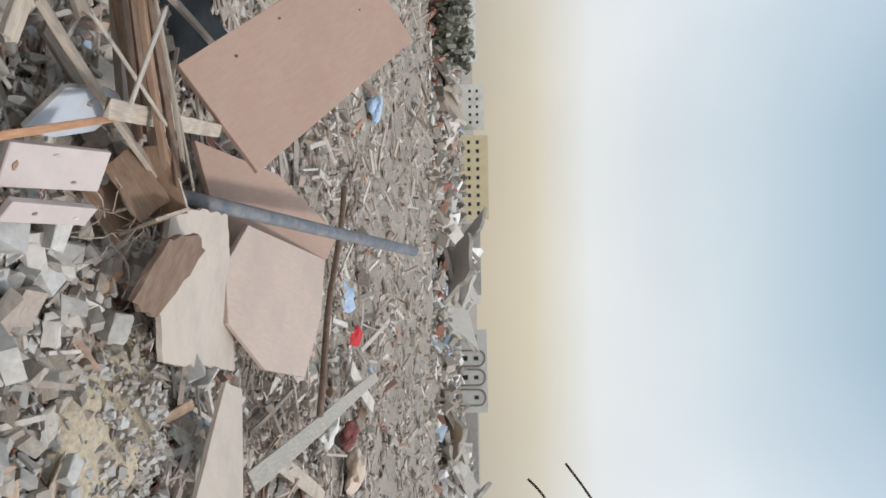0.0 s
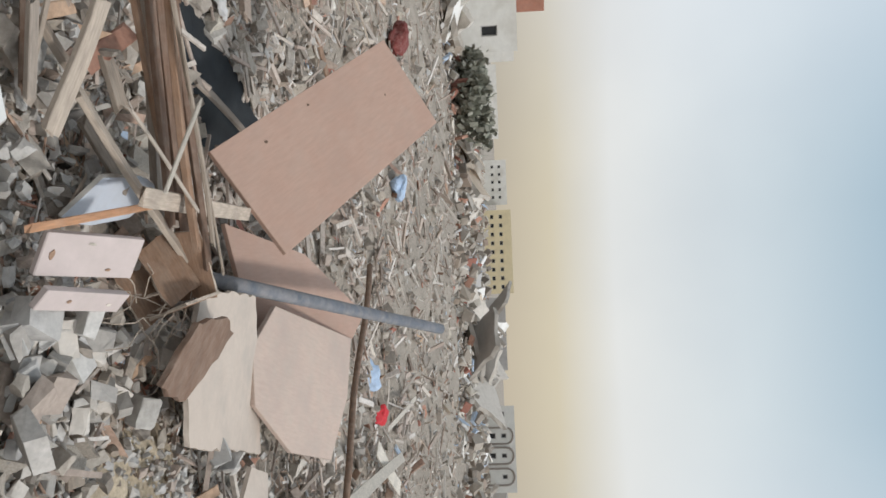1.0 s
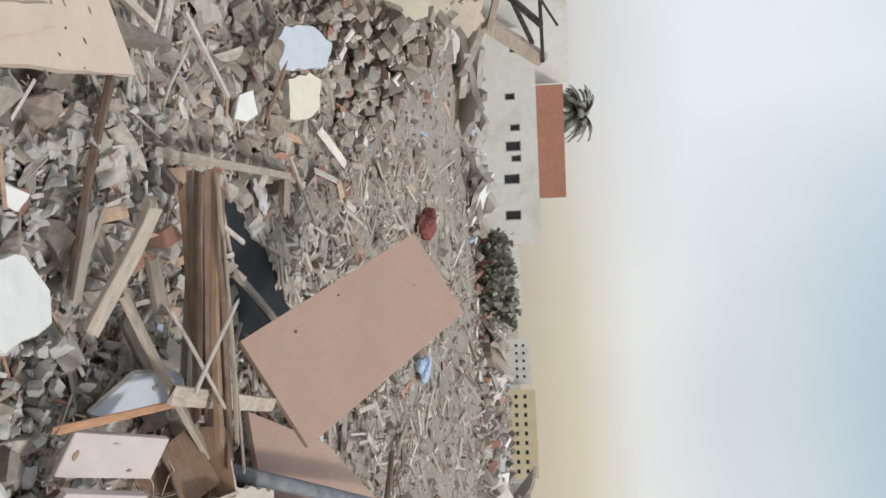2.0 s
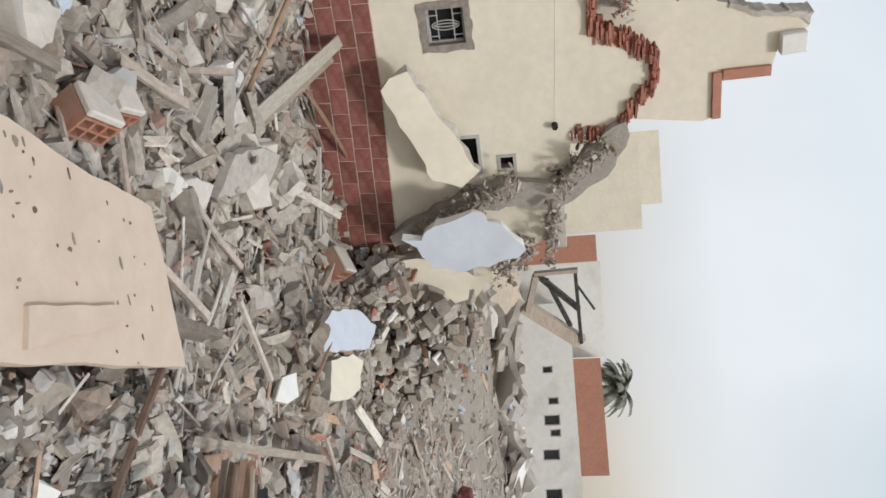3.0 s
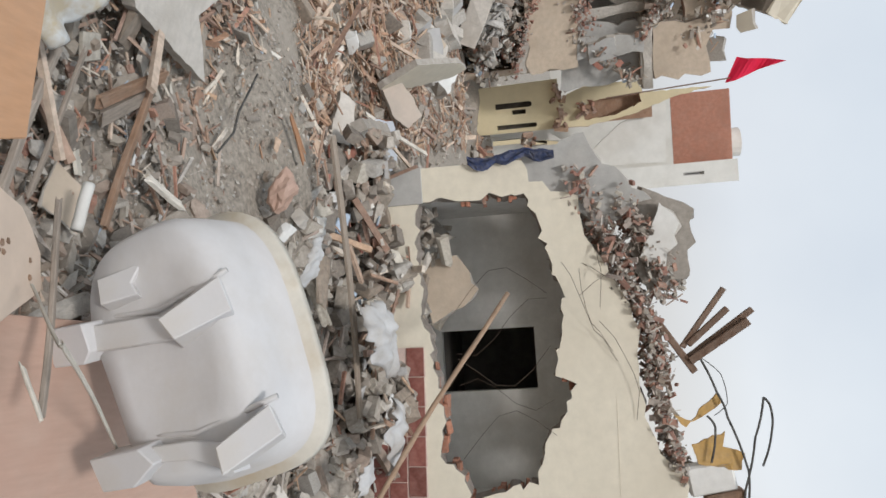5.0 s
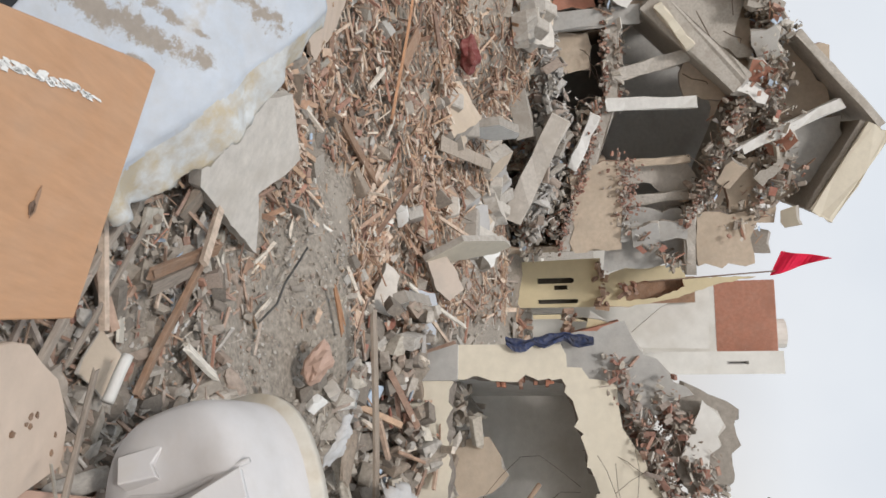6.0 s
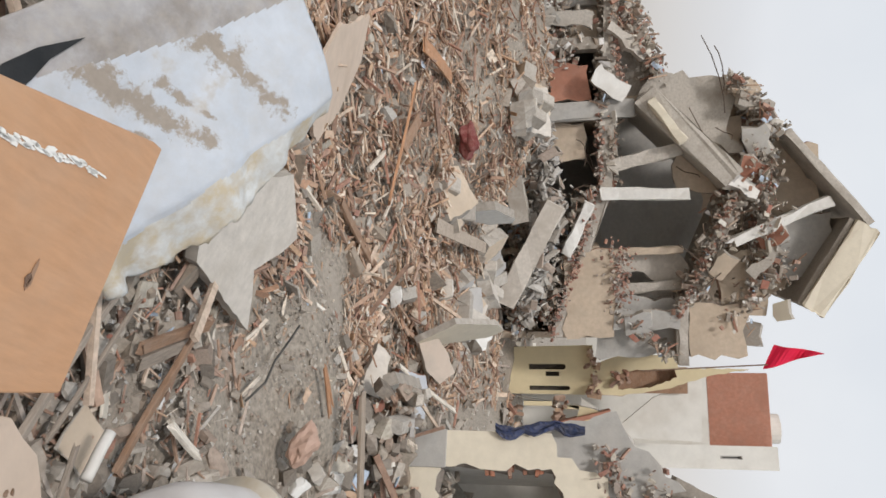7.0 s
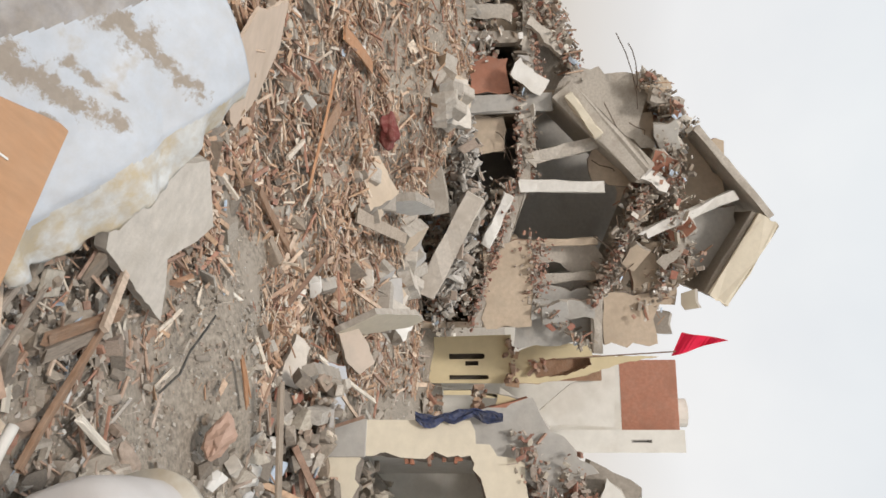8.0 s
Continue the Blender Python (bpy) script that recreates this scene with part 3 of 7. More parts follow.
    for r, lab in ((rect(0.60, 1.14, 1.06, 1.66), "small dark window behind a leaning slab"), (rect(0.85, 1.82, 1.05, 2.02), "small square vent window")):
        (s0, z0), (s1, z1) = r[0], r[2]
        wv = wall_part("vent_window", prism_bm(r, 0.03, [rect(s0 + 0.035, z0 + 0.035, s1 - 0.035, z1 - 0.035)]), ["plaster_grey", "plaster_grey"], house, 0.006, lab)
        wall_part("pane", box_bm(s1 - s0, z1 - z0, 0.02, pose((s0 + s1) / 2, (z0 + z1) / 2, -0.14)), "black", wv)
    # the raised band and the crack line, drain spouts
    wall_part("moulding", box_bm(2.9, 0.006, 0.004, pose(-0.75, 2.485, 0.001, 0, 0, -2.4), 0.001), "plaster_cream", house)
    for s, z in ((0.56, 2.43), (1.10, 2.46)):
        wall_part("drain_spout", tube_bm([(s, z, -0.1), (s, z, 0.07)], 0.032, 12), "black", house)
    # room behind the breach
    wall_part("back_wall", prism_bm(rect(-4.3, 0.1, -0.9, 2.62), 0.12, [rect(-2.84, 0.72, -2.15, 1.78)]), ["plaster_white", "plaster_white"], house, -1.7)
    wall_part("side_wall", box_bm(0.15, 2.55, 1.5, pose(-4.22, 1.35, -0.95)), "plaster_white", house)
    wall_part("side_wall", box_bm(0.15, 2.55, 1.5, pose(-1.0, 1.35, -0.95)), "plaster_white", house)
    wall_part("floor_slab", box_bm(3.4, 0.15, 1.7, pose(-2.6, 0.5, -1.05)), "concrete", house)
    wall_part("roof_slab", box_bm(3.5, 0.14, 3.58, pose(-2.55, 2.58, -2.71), 0.01), "concrete", house)
    wall_part("roof_slab", box_bm(2.6, 0.14, 4.2, pose(0.95, 2.45, -2.34), 0.01), "concrete", house)
    pile("fallen_plaster", [((-4.05, 0.85), (-2.9, 0.62), 0.18, 120)], 1.0, fs, "stones", "fallen plaster inside the room", house, (-1.2, -0.15), 0.08, 0.30, ((0.8, 1.5), (0.6, 1), (1, 3)), 9)
    wall_part("fallen_plate", prism_bm(jag([(-3.55, 0.75), (-2.95, 0.85), (-3.05, 1.05), (-3.25, 1.32), (-3.6, 1.12)], 0.03, 0.1, rng), 0.06, (), 0.02, rng), ["plaster_tan", "concrete"], house, -0.5, "tan plate of plaster inside the room")
    # second room past the doorway, its shade put into the wall colour
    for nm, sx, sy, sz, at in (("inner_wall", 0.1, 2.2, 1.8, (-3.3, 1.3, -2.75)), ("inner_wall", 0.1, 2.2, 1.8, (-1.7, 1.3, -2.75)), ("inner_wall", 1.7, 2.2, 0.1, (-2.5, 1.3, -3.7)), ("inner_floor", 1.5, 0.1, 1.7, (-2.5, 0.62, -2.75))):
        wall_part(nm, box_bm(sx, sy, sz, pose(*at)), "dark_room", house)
    wall_part("end_wall", box_bm(0.2, 2.0, 4.2, pose(3.2, 0.3, -2.3)), "plaster_cream", house)
    wall_part("rear_wall", box_bm(7.6, 2.6, 0.2, pose(-0.6, 1.3, -4.5)), "plaster_cream", house)
    # grey cement foot of the corner post
    wall_part("post_foot", box_bm(0.34, 0.9, 0.03, pose(-4.24, 0.46, 0.013), 0.004), "plaster_grey", house, 0.0, "bare grey cement foot of the corner post")
    # bricks bared round the breach
    rim = [(-1.45, 1.80), (-1.40, 1.42), (-1.35, 1.18), (-1.56, 1.13), (-1.73, 0.94), (-2.05, 1.00), (-2.58, 0.92)]
    for (x0, y0), (x1, y1) in list(zip(rim, rim[1:])) + [((-4.09, 1.2), (-4.08, 1.8)), ((-2.42, 2.02), (-2.33, 2.18))]:
        for i in range(max(2, int(math.hypot(x1 - x0, y1 - y0) / 0.07))):
            f = rng.random()
            wall_part("brick", box_bm(rng.uniform(0.05, 0.13), rng.uniform(0.03, 0.06), rng.uniform(0.05, 0.12), pose(x0 + (x1 - x0) * f + rng.gauss(0, 0.02), y0 + (y1 - y0) * f + rng.gauss(0, 0.02), rng.uniform(-0.16, -0.075), rng.uniform(-10, 10), rng.uniform(-10, 10), rng.uniform(-10, 10)), 0.004), "brick", house)
    # torn brick edge under the roof
    edge = [(-0.95, 2.83), (-0.80, 2.80), (-0.38, 2.80), (-0.23, 3.10), (-0.05, 3.40), (0.26, 3.36), (0.44, 3.20), (0.74, 2.98), (0.66, 2.60)]
    bits = bmesh.new()
    for (x0, y0), (x1, y1) in zip(edge, edge[1:]):
        n = max(2, int(math.hypot(x1 - x0, y1 - y0) / 0.006))
        for i in range(n):
            f = i / n
            add_box(bits, rng.uniform(0.07, 0.17), rng.uniform(0.012, 0.026), rng.uniform(0.08, 0.18),
                    pose(x0 + (x1 - x0) * f + rng.gauss(-0.01, 0.025), y0 + (y1 - y0) * f + rng.gauss(0.0, 0.02), rng.uniform(-0.10, 0.005), rng.uniform(-5, 5), rng.uniform(-15, 15), rng.uniform(-7, 7)))
    wall_part("broken_bricks", bits, "brick_torn", house, 0, "torn red brick edge")


build_wall()


def plinth_top(s):
    return 0.75 - 0.035 * s if s < 0 else 0.75 - 0.079 * s


def build_plinth():
    """Four courses of red-brown tiles on a grout bed along the foot of the wall."""
    bed = bmesh.new()
    row_h, w = 0.178, 0.27
    s = -2.6
    while s < 3.2:
        add_box(bed, w + 0.002, 4 * row_h, 0.012, pose(s, plinth_top(s) - 2 * row_h, 0.012))
        s += w
    wall_part("tile_bed", bed, "grout", house, 0.0, "pale grout bed")
    tile = bmesh.new()
    add_box(tile, w - 0.010, row_h - 0.016, 0.012, None, 0.002)
    me = bpy.data.meshes.new("tile")
    tile.to_mesh(me)
    tile.free()
    me.materials.append(M["tile_red"])
    rg = random.Random(12)
    for k in range(4):
        s = -2.6 + (w / 2 if k % 2 else 0)
        while s < 3.2:
            o = new("tile", me)
            o.parent = house
            o.matrix_basis = pose(s, plinth_top(s) - (k + 0.5) * row_h, 0.0215 + rg.uniform(0, 0.002), 0, 0, -2.0 if s < 0 else -4.5)
            s += w


build_plinth()


def build_roof_edge():
    """Rubble, beams and cables on the torn roof edge."""
    rng = random.Random(31)
    runs = [((-4.25, 2.30), (-3.2, 2.75), 0.16, 120), ((-3.9, 2.75), (-3.1, 3.10), 0.16, 110), ((-3.2, 2.75), (-2.4, 2.98), 0.13, 110), ((-2.5, 2.85), (-1.5, 3.05), 0.10, 110), ((-1.05, 2.92), (-0.5, 3.15), 0.10, 60), ((0.75, 2.95), (1.2, 2.4), 0.10, 90), ((1.1, 2.0), (1.3, 1.5), 0.12, 90), ((1.25, 1.6), (1.7, 0.8), 0.12, 110), ((1.4, 2.4), (2.1, 2.3), 0.10, 80), ((1.9, 2.1), (2.3, 1.7), 0.14, 70)]
    pile("roof_debris", runs, 4.2, cs, "stones", "grey mortar lumps", house, (-0.35, 0.06), 0.018, 0.095, ((0.7, 1.9), (0.5, 1), (0.5, 1.1)), 1)
    pile("roof_bricks", runs[:5], 2.4, cube, "brick_shards", "broken red bricks", house, (-0.35, 0.08), 0.018, 0.075, ((0.8, 2.4), (0.4, 1), (0.25, 0.5)), 2)
    pile("roof_wood", runs[:5], 0.8, cube, "splinters_dusty", "splintered laths", house, (-0.3, 0.05), 0.025, 0.06, ((1.3, 3.2), (0.12, 0.25), (0.08, 0.16)), 3)
    wall_part("roof_lump", prism_bm(jag([(-4.05, 2.95), (-3.82, 3.36), (-3.22, 3.28), (-3.1, 2.9), (-3.5, 2.75)], 0.04, 0.1, rng), 0.25, (), 0.06, rng), ["concrete", "concrete"], house, -0.12, "grey cement lump")
    wall_part("roof_lump", prism_bm(jag([(-3.9, 3.05), (-3.7, 3.2), (-3.25, 3.05), (-3.4, 2.85)], 0.03, 0.08, rng), 0.12, (), 0.04, rng), ["plaster_white", "concrete"], house, 0.02)
    wall_part("roof_lump", prism_bm(jag([(-1.12, 2.78), (-1.12, 3.36), (-0.94, 3.44), (-0.46, 3.10), (-0.55, 2.85)], 0.04, 0.08, rng), 0.22, [jag([(-0.95, 2.92), (-0.70, 2.95), (-0.75, 3.12), (-0.93, 3.15)], 0.03, 0.08, rng)], 0.05, rng), ["concrete", "concrete"], house, -0.18, "torn grey concrete with a hollow")
    for u0, z0, u1, z1, w in ((-2.60, 3.15, -3.10, 3.55, 0.05), (-2.62, 3.20, -2.92, 3.56, 0.055), (-2.50, 3.18, -2.90, 3.77, 0.055), (-2.48, 3.20, -2.80, 3.72, 0.07), (-2.75, 2.95, -2.22, 3.01, 0.05), (-2.85, 2.95, -2.38, 3.24, 0.06)):
        L = math.hypot(u1 - u0, z1 - z0)
        wall_part("roof_beam", box_bm(L, w, w, pose((u0 + u1) / 2, (z0 + z1) / 2, -0.05 - 0.06 * rng.random(), 0, 0, math.degrees(math.atan2(z1 - z0, u1 - u0))), 0.005), "dark", house, 0.0, "charred dark timber beam")
    for pts in ([(-2.02, 3.02), (-1.90, 3.12), (-2.05, 3.25), (-2.20, 3.42), (-2.10, 3.44), (-1.95, 3.2)], [(-1.75, 3.16), (-1.85, 3.45), (-1.72, 3.42), (-1.66, 3.60), (-1.52, 3.55), (-1.58, 3.2)]):
        wall_part("insulation", prism_bm(jag(pts, 0.012, 0.05, rng), 0.03), ["yellow", "yellow"], house, -0.1, "torn orange foam board")
    wall_part("roof_block", box_bm(0.26, 0.40, 0.2, pose(-1.45, 3.30, -0.2, 0, 0, 8), 0.02), "plaster_white", house)
    wall_part("roof_block", box_bm(0.07, 0.34, 0.2, pose(-1.30, 3.40, -0.16, 0, 0, 10), 0.02), "brown", house)
    for pts in ([(-2.55, 3.26), (-2.2, 3.40), (-1.98, 3.47), (-1.52, 3.60), (-1.2, 3.56), (-0.86, 3.46)], [(-0.88, 3.44), (-1.37, 3.56), (-1.8, 3.68), (-2.14, 3.78)], [(-2.14, 3.78), (-2.05, 3.83), (-1.85, 3.82), (-1.56, 3.72)], [(-2.5, 3.3), (-2.35, 3.45), (-2.1, 3.48), (-2.0, 3.36)], [(-1.6, 3.3), (-1.9, 3.36), (-2.0, 3.3)]):
        sp = []
        for i in range(len(pts) - 1):
            for k in range(4):
                f = k / 4
                sp.append((pts[i][0] * (1 - f) + pts[i + 1][0] * f, pts[i][1] * (1 - f) + pts[i + 1][1] * f + 0.012 * math.sin(math.pi * f), -0.05))
        sp.append((*pts[-1], -0.05))
        wall_part("cable", tube_bm(sp, 0.010 if pts[0][0] > -2.2 or len(pts) > 5 else 0.004, 6), "cable", house)
    for _ in range(9):
        u = rng.uniform(-3.9, -1.6)
        p = [Vector((u, 2.5 + 0.2 * rng.random(), 0.02))]
        d = Vector((rng.gauss(0, 1), rng.uniform(-0.8, 0.9), rng.uniform(0, 0.5)))
        for k in range(6):
            p.append(p[-1] + d * 0.09)
            d += Vector((rng.gauss(0, 0.4), rng.gauss(-0.1, 0.3), rng.gauss(0, 0.2)))
        wall_part("wire", tube_bm(p, 0.0025, 5), "rebar", house)
    # wires that hang in the breach
    for u in (-2.95, -2.6, -2.35, -3.3, -2.0):
        p = [Vector((u + 0.2 * math.sin(k * 0.9 + u * 5) + 0.03 * k, 2.0 - 0.17 * k, 0.03 + 0.04 * math.sin(k))) for k in range(6)]
        wall_part("wire", tube_bm(p, 0.0025, 5), "rebar", house)
    # blue cloth over the corner and the bare cement above it
    cl = bmesh.new()
    n = 18
    g = [[cl.verts.new((-4.47 + 0.11 * (j / 4) * (0.6 + 0.5 * math.sin(i * 0.5 + 0.4) ** 2) + 0.006 * math.sin(i * 1.9) + 0.03 * math.sin(i * 0.4), 1.36 + 0.8 * i / n, 0.04 + 0.02 * math.sin(i * 0.7 + j * 2))) for j in range(5)] for i in range(n + 1)]
    for i in range(n):
        for j in range(4):
            cl.faces.new((g[i][j], g[i + 1][j], g[i + 1][j + 1], g[i][j + 1]))
    c = wall_part("cloth", cl, "blue_cloth", house, 0.0, "dark blue cloth caught on the corner")
    c.modifiers.new("thick", 'SOLIDIFY').thickness = 0.015
    wall_part("corner_cement", prism_bm(jag([(-4.45, 1.85), (-4.62, 2.45), (-4.3, 2.6), (-3.95, 3.0), (-3.7, 2.5), (-4.0, 2.3), (-4.15, 1.9)], 0.04, 0.1, rng), 0.2, (), 0.05, rng), ["plaster_grey", "concrete"], house, -0.06)


build_roof_edge()


# ---- the collapsed building ----
a102 = radians(102)
RUIN_AT = bearing(102, 18.5)
RUIN_M = Matrix(((math.cos(a102), 0, math.sin(a102), RUIN_AT.x), (math.sin(a102), 0, -math.cos(a102), RUIN_AT.y), (0, 1, 0, 0), (0, 0, 0, 1)))
ruin = thing("collapsed_building", RUIN_M, "pancaked concrete apartment building with hanging slabs and bare columns", "building")


def ruin_bar(name, u0, z0, u1, z1, w, d, mat, off=0.0, label="", jitter=0.03):
    """A beam, column or slab edge from (u0, z0) to (u1, z1) in the plane of the broken front."""
    L, ang = math.hypot(u1 - u0, z1 - z0), math.degrees(math.atan2(z1 - z0, u1 - u0))
    bm = box_bm(L, w, d, None, 0.02)
    bmesh.ops.subdivide_edges(bm, edges=[e for e in bm.edges if e.calc_length() > 0.5], cuts=4)
    for v in bm.verts:
        v.co += Vector((random.uniform(-jitter, jitter), random.uniform(-jitter, jitter), random.uniform(-jitter, jitter)))
    ob = part(name, bm, mat, ruin, label)
    ob.matrix_basis = pose((u0 + u1) / 2, (z0 + z1) / 2, off, 0, 0, ang)
    return ob


def build_ruin():
    rng = random.Random(11)
    ruin_bar("floor_slab", -5.6, 2.95, -0.4, 2.72, 0.32, 3.5, "concrete", -1.6)
    ruin_bar("floor_slab", -0.55, 2.72, 2.9, 1.48, 0.26, 3.2, "concrete", -1.5)
    ruin_bar("floor_slab", -2.7, 3.6, -0.7, 5.55, 0.55, 2.8, "concrete", -0.9, "tilted cream-edged floor slab")
    ruin_bar("floor_slab", -0.53, 5.80, 2.5, 4.36, 0.24, 3.0, "concrete", -1.4)
    ruin_bar("floor_slab", 2.0, 4.45, 3.6, 4.40, 0.25, 3.0, "concrete", -1.4)
    ruin_bar("roof_slab", -1.75, 6.75, 0.40, 8.45, 0.16, 3.0, "concrete", -1.3, "tilted roof slab")
    ruin_bar("parapet", 0.45, 8.40, 2.35, 7.22, 0.55, 0.2, "plaster_cream", 0.12, "cracked cream parapet hanging at a slant")
    ruin_bar("roof_slab", 0.30, 8.10, 2.20, 6.95, 0.14, 3.0, "concrete", -1.4)
    ruin_bar("column", -1.12, 2.75, -1.45, 4.45, 0.30, 0.3, "concrete", 0.05)
    ruin_bar("column", -0.47, 2.60, -0.40, 4.62, 0.28, 0.3, "plaster_white", 0.15)
    ruin_bar("column", -0.28, 2.36, 0.95, 1.75, 0.24, 0.25, "plaster_white", 0.25)
    ruin_bar("beam", 2.0, 0.35, -0.24, 1.60, 0.46, 0.35, "cement_light", 1.15, "fallen concrete beam")
    ruin_bar("beam", -2.73, 0.37, 0.16, 0.79, 0.40, 0.35, "concrete", 1.05, "fallen concrete beam")
    ruin_bar("beam", 0.75, 5.55, -0.15, 7.65, 0.24, 0.24, "plaster_white", 0.1, "leaning concrete post")
    ruin_bar("beam", -2.55, 3.75, -1.55, 4.45, 0.2, 0.2, "plaster_cream", 0.55)
    ruin_bar("column", 1.85, 2.8, 1.75, 4.5, 0.25, 0.3, "concrete", -0.5)
    ruin_bar("column", -2.45, 1.1, -2.45, 3.4, 0.42, 0.2, "plaster_grey", 0.12)
    ruin_bar("column", -4.1, 0.6, -4.0, 2.8, 0.3, 0.3, "concrete", 0.0)
    ruin_bar("column", 0.95, 2.6, 0.9, 4.5, 0.16, 0.2, "plaster_tan", -0.4)
    # walls between the slabs
    for u0, z0, u1, z1, mat, off in ((0.85, 1.7, 2.95, 2.85, "plaster_tan", 0.1), (2.2, 4.55, 3.4, 5.80, "plaster_tan", 0.1), (-2.2, 1.25, -1.35, 2.25, "plaster_tan", -0.1), (-3.55, 1.42, -2.70, 2.42, "house_brick", 0.12), (-4.9, 1.2, -4.2, 2.6, "plaster_tan", -0.3),
                                     (1.0, 5.25, 2.45, 6.3, "plaster_tan", -0.15), (0.15, 6.6, 1.6, 7.9, "plaster_grey", -0.6), (2.25, 2.85, 2.75, 4.35, "plaster_grey", 0.12), (-2.2, 4.4, -0.5, 5.9, "plaster_tan", -0.5),
                                     (-1.6, 5.5, 0.6, 8.0, "plaster_tan", -2.0), (-3.4, 2.6, 2.3, 5.4, "plaster_grey", -3.3)):
        o = jag([(u0, z0), (u1, z0), (u1, z1), (u0, z1)], 0.09, 0.25, rng)
        ob = part("wall", prism_bm(o, 0.16, (), 0.03, rng), [mat, "brick_shards"], ruin)
        ob.matrix_basis = Matrix.Translation((0, 0, off))
    for u, z, w, h, ang, mt, off in ((-1.55, 6.1, 0.7, 0.5, 20, "plaster_white", 0.2), (-0.9, 6.0, 0.5, 0.7, -30, "house_brick", 0.1), (-0.55, 5.75, 0.8, 0.35, 60, "plaster_white", 0.25), (0.6, 6.35, 0.5, 0.7, 25, "house_brick", 0.15),
                                     (1.2, 6.2, 0.9, 0.25, -50, "concrete", 0.3), (-2.4, 6.1, 0.8, 0.3, 70, "concrete", 0.2), (-2.7, 5.9, 0.5, 0.5, 40, "plaster_tan", 0.1), (1.3, 5.3, 0.6, 0.4, -35, "plaster_tan", 0.3), (2.35, 6.6, 0.45, 0.35, 10, "plaster_cream", 0.1), (0.3, 1.5, 0.7, 0.3, -30, "concrete", 0.6),
                                     (-4.6, 1.9, 1.2, 0.35, 80, "concrete", 0.4), (-3.0, 2.9, 0.9, 0.4, 55, "plaster_white", 0.5), (-4.0, 3.3, 1.1, 0.25, 50, "concrete", 0.3), (2.6, 3.4, 0.5, 0.6, 5, "plaster_grey", 0.2), (2.9, 6.0, 0.5, 0.4, 0, "concrete", -0.2)):
        ob = part("wall_fragment", prism_bm(jag(rect(-w / 2, -h / 2, w / 2, h / 2), 0.07, 0.18, rng), 0.15, (), 0.05, rng), [mt, "concrete"], ruin)
        ob.matrix_basis = pose(u, z, off, rng.uniform(-30, 30), rng.uniform(-30, 30), ang)
    pale = part("wall", prism_bm(jag([(0.95, 2.5), (2.3, 2.3), (2.3, 4.5), (1.5, 4.75), (0.95, 4.4)], 0.05, 0.2, rng), 0.15, [jag([(1.45, 2.5), (1.95, 2.45), (1.95, 3.6), (1.7, 3.85), (1.45, 3.6)], 0.03, 0.15, rng)], 0.03, rng), ["cement_light", "concrete"], ruin)
    pale.matrix_basis = Matrix.Translation((0, 0, -0.7))
    # lower storey: partition walls that keep the rooms dark
    for u in (-4.7, -2.3, 0.85, 2.95):
        part("partition", box_bm(0.15, 2.7, 2.9, pose(u, 1.2, -1.9)), "plaster_tan", ruin)
    for u in (-2.75, 2.6):
        part("partition", box_bm(0.15, 1.9, 2.9, pose(u, 3.7, -1.9)), "plaster_tan", ruin)
    part("rear_partition", box_bm(7.6, 2.9, 0.15, pose(-0.9, 1.2, -3.3)), "plaster_grey", ruin)
    for o, off, mt in (([(-3.35, 3.95), (-3.05, 5.6), (-2.6, 5.85), (-1.9, 5.5), (-1.2, 5.9), (-1.9, 4.4), (-2.7, 3.5)], -0.2, "concrete"), ([(-6.2, 1.6), (-5.6, 2.5), (-4.9, 2.85), (-4.1, 3.3), (-3.4, 3.9), (-2.7, 3.6), (-2.6, 2.6), (-4.2, 2.5)], -0.5, "concrete"),
                       ([(-3.1, 5.5), (-2.9, 6.2), (-2.3, 6.7), (-1.6, 6.9), (-0.6, 7.6), (0.9, 7.7), (1.9, 6.9), (2.4, 5.6), (-1, 5.5)], -0.9, "plaster_tan"), ([(2.0, 2.6), (2.1, 4.4), (3.4, 4.4), (3.5, 2.4)], -0.3, "plaster_grey")):
        ob = part("wall", prism_bm(jag(o, 0.08, 0.2, rng), 0.3, (), 0.05, rng), [mt, "concrete"], ruin)
        ob.matrix_basis = Matrix.Translation((0, 0, off))
    part("rear_wall", box_bm(6.0, 6.3, 0.3, pose(0.2, 3.1, -3.6)), "plaster_tan", ruin)
    part("rear_wall", box_bm(2.2, 3.0, 0.3, pose(-3.9, 1.4, -3.6)), "plaster_tan", ruin)
    dark = bmesh.new()
    add_box(dark, 0.3, 3.0, 3.0, pose(-5.2, 1.2, -1.9))
    part("side_wall", dark, "plaster_grey", ruin)
    # debris packed between and on the slabs
    runs = [((-6, 2.85), (-0.6, 2.8), 0.35, 150), ((-0.5, 2.3), (2.6, 1.2), 0.4, 170), ((-0.6, 5.75), (2.2, 4.6), 0.4, 190), ((-3.0, 5.6), (-1.7, 6.6), 0.25, 170), ((-1.6, 6.2), (1.6, 6.3), 0.45, 210), ((-5.5, 1.0), (3.0, 0.5), 0.5, 300), ((1.2, 6.6), (2.6, 5.4), 0.5, 110), ((-5.8, 3.0), (-3.2, 4.0), 0.3, 160), ((2.2, 2.8), (3.4, 4.2), 0.25, 60)]
    runs += [((-5.8, 1.6), (-3.6, 1.9), 0.5, 170), ((-5.4, 2.6), (-3.5, 3.9), 0.18, 110)]
    pile("debris", runs, 4.6, cs, "stones", "broken concrete lumps", ruin, (-1.0, 0.3), 0.04, 0.24, ((0.7, 2.0), (0.5, 1), (0.5, 1.1)), 4)
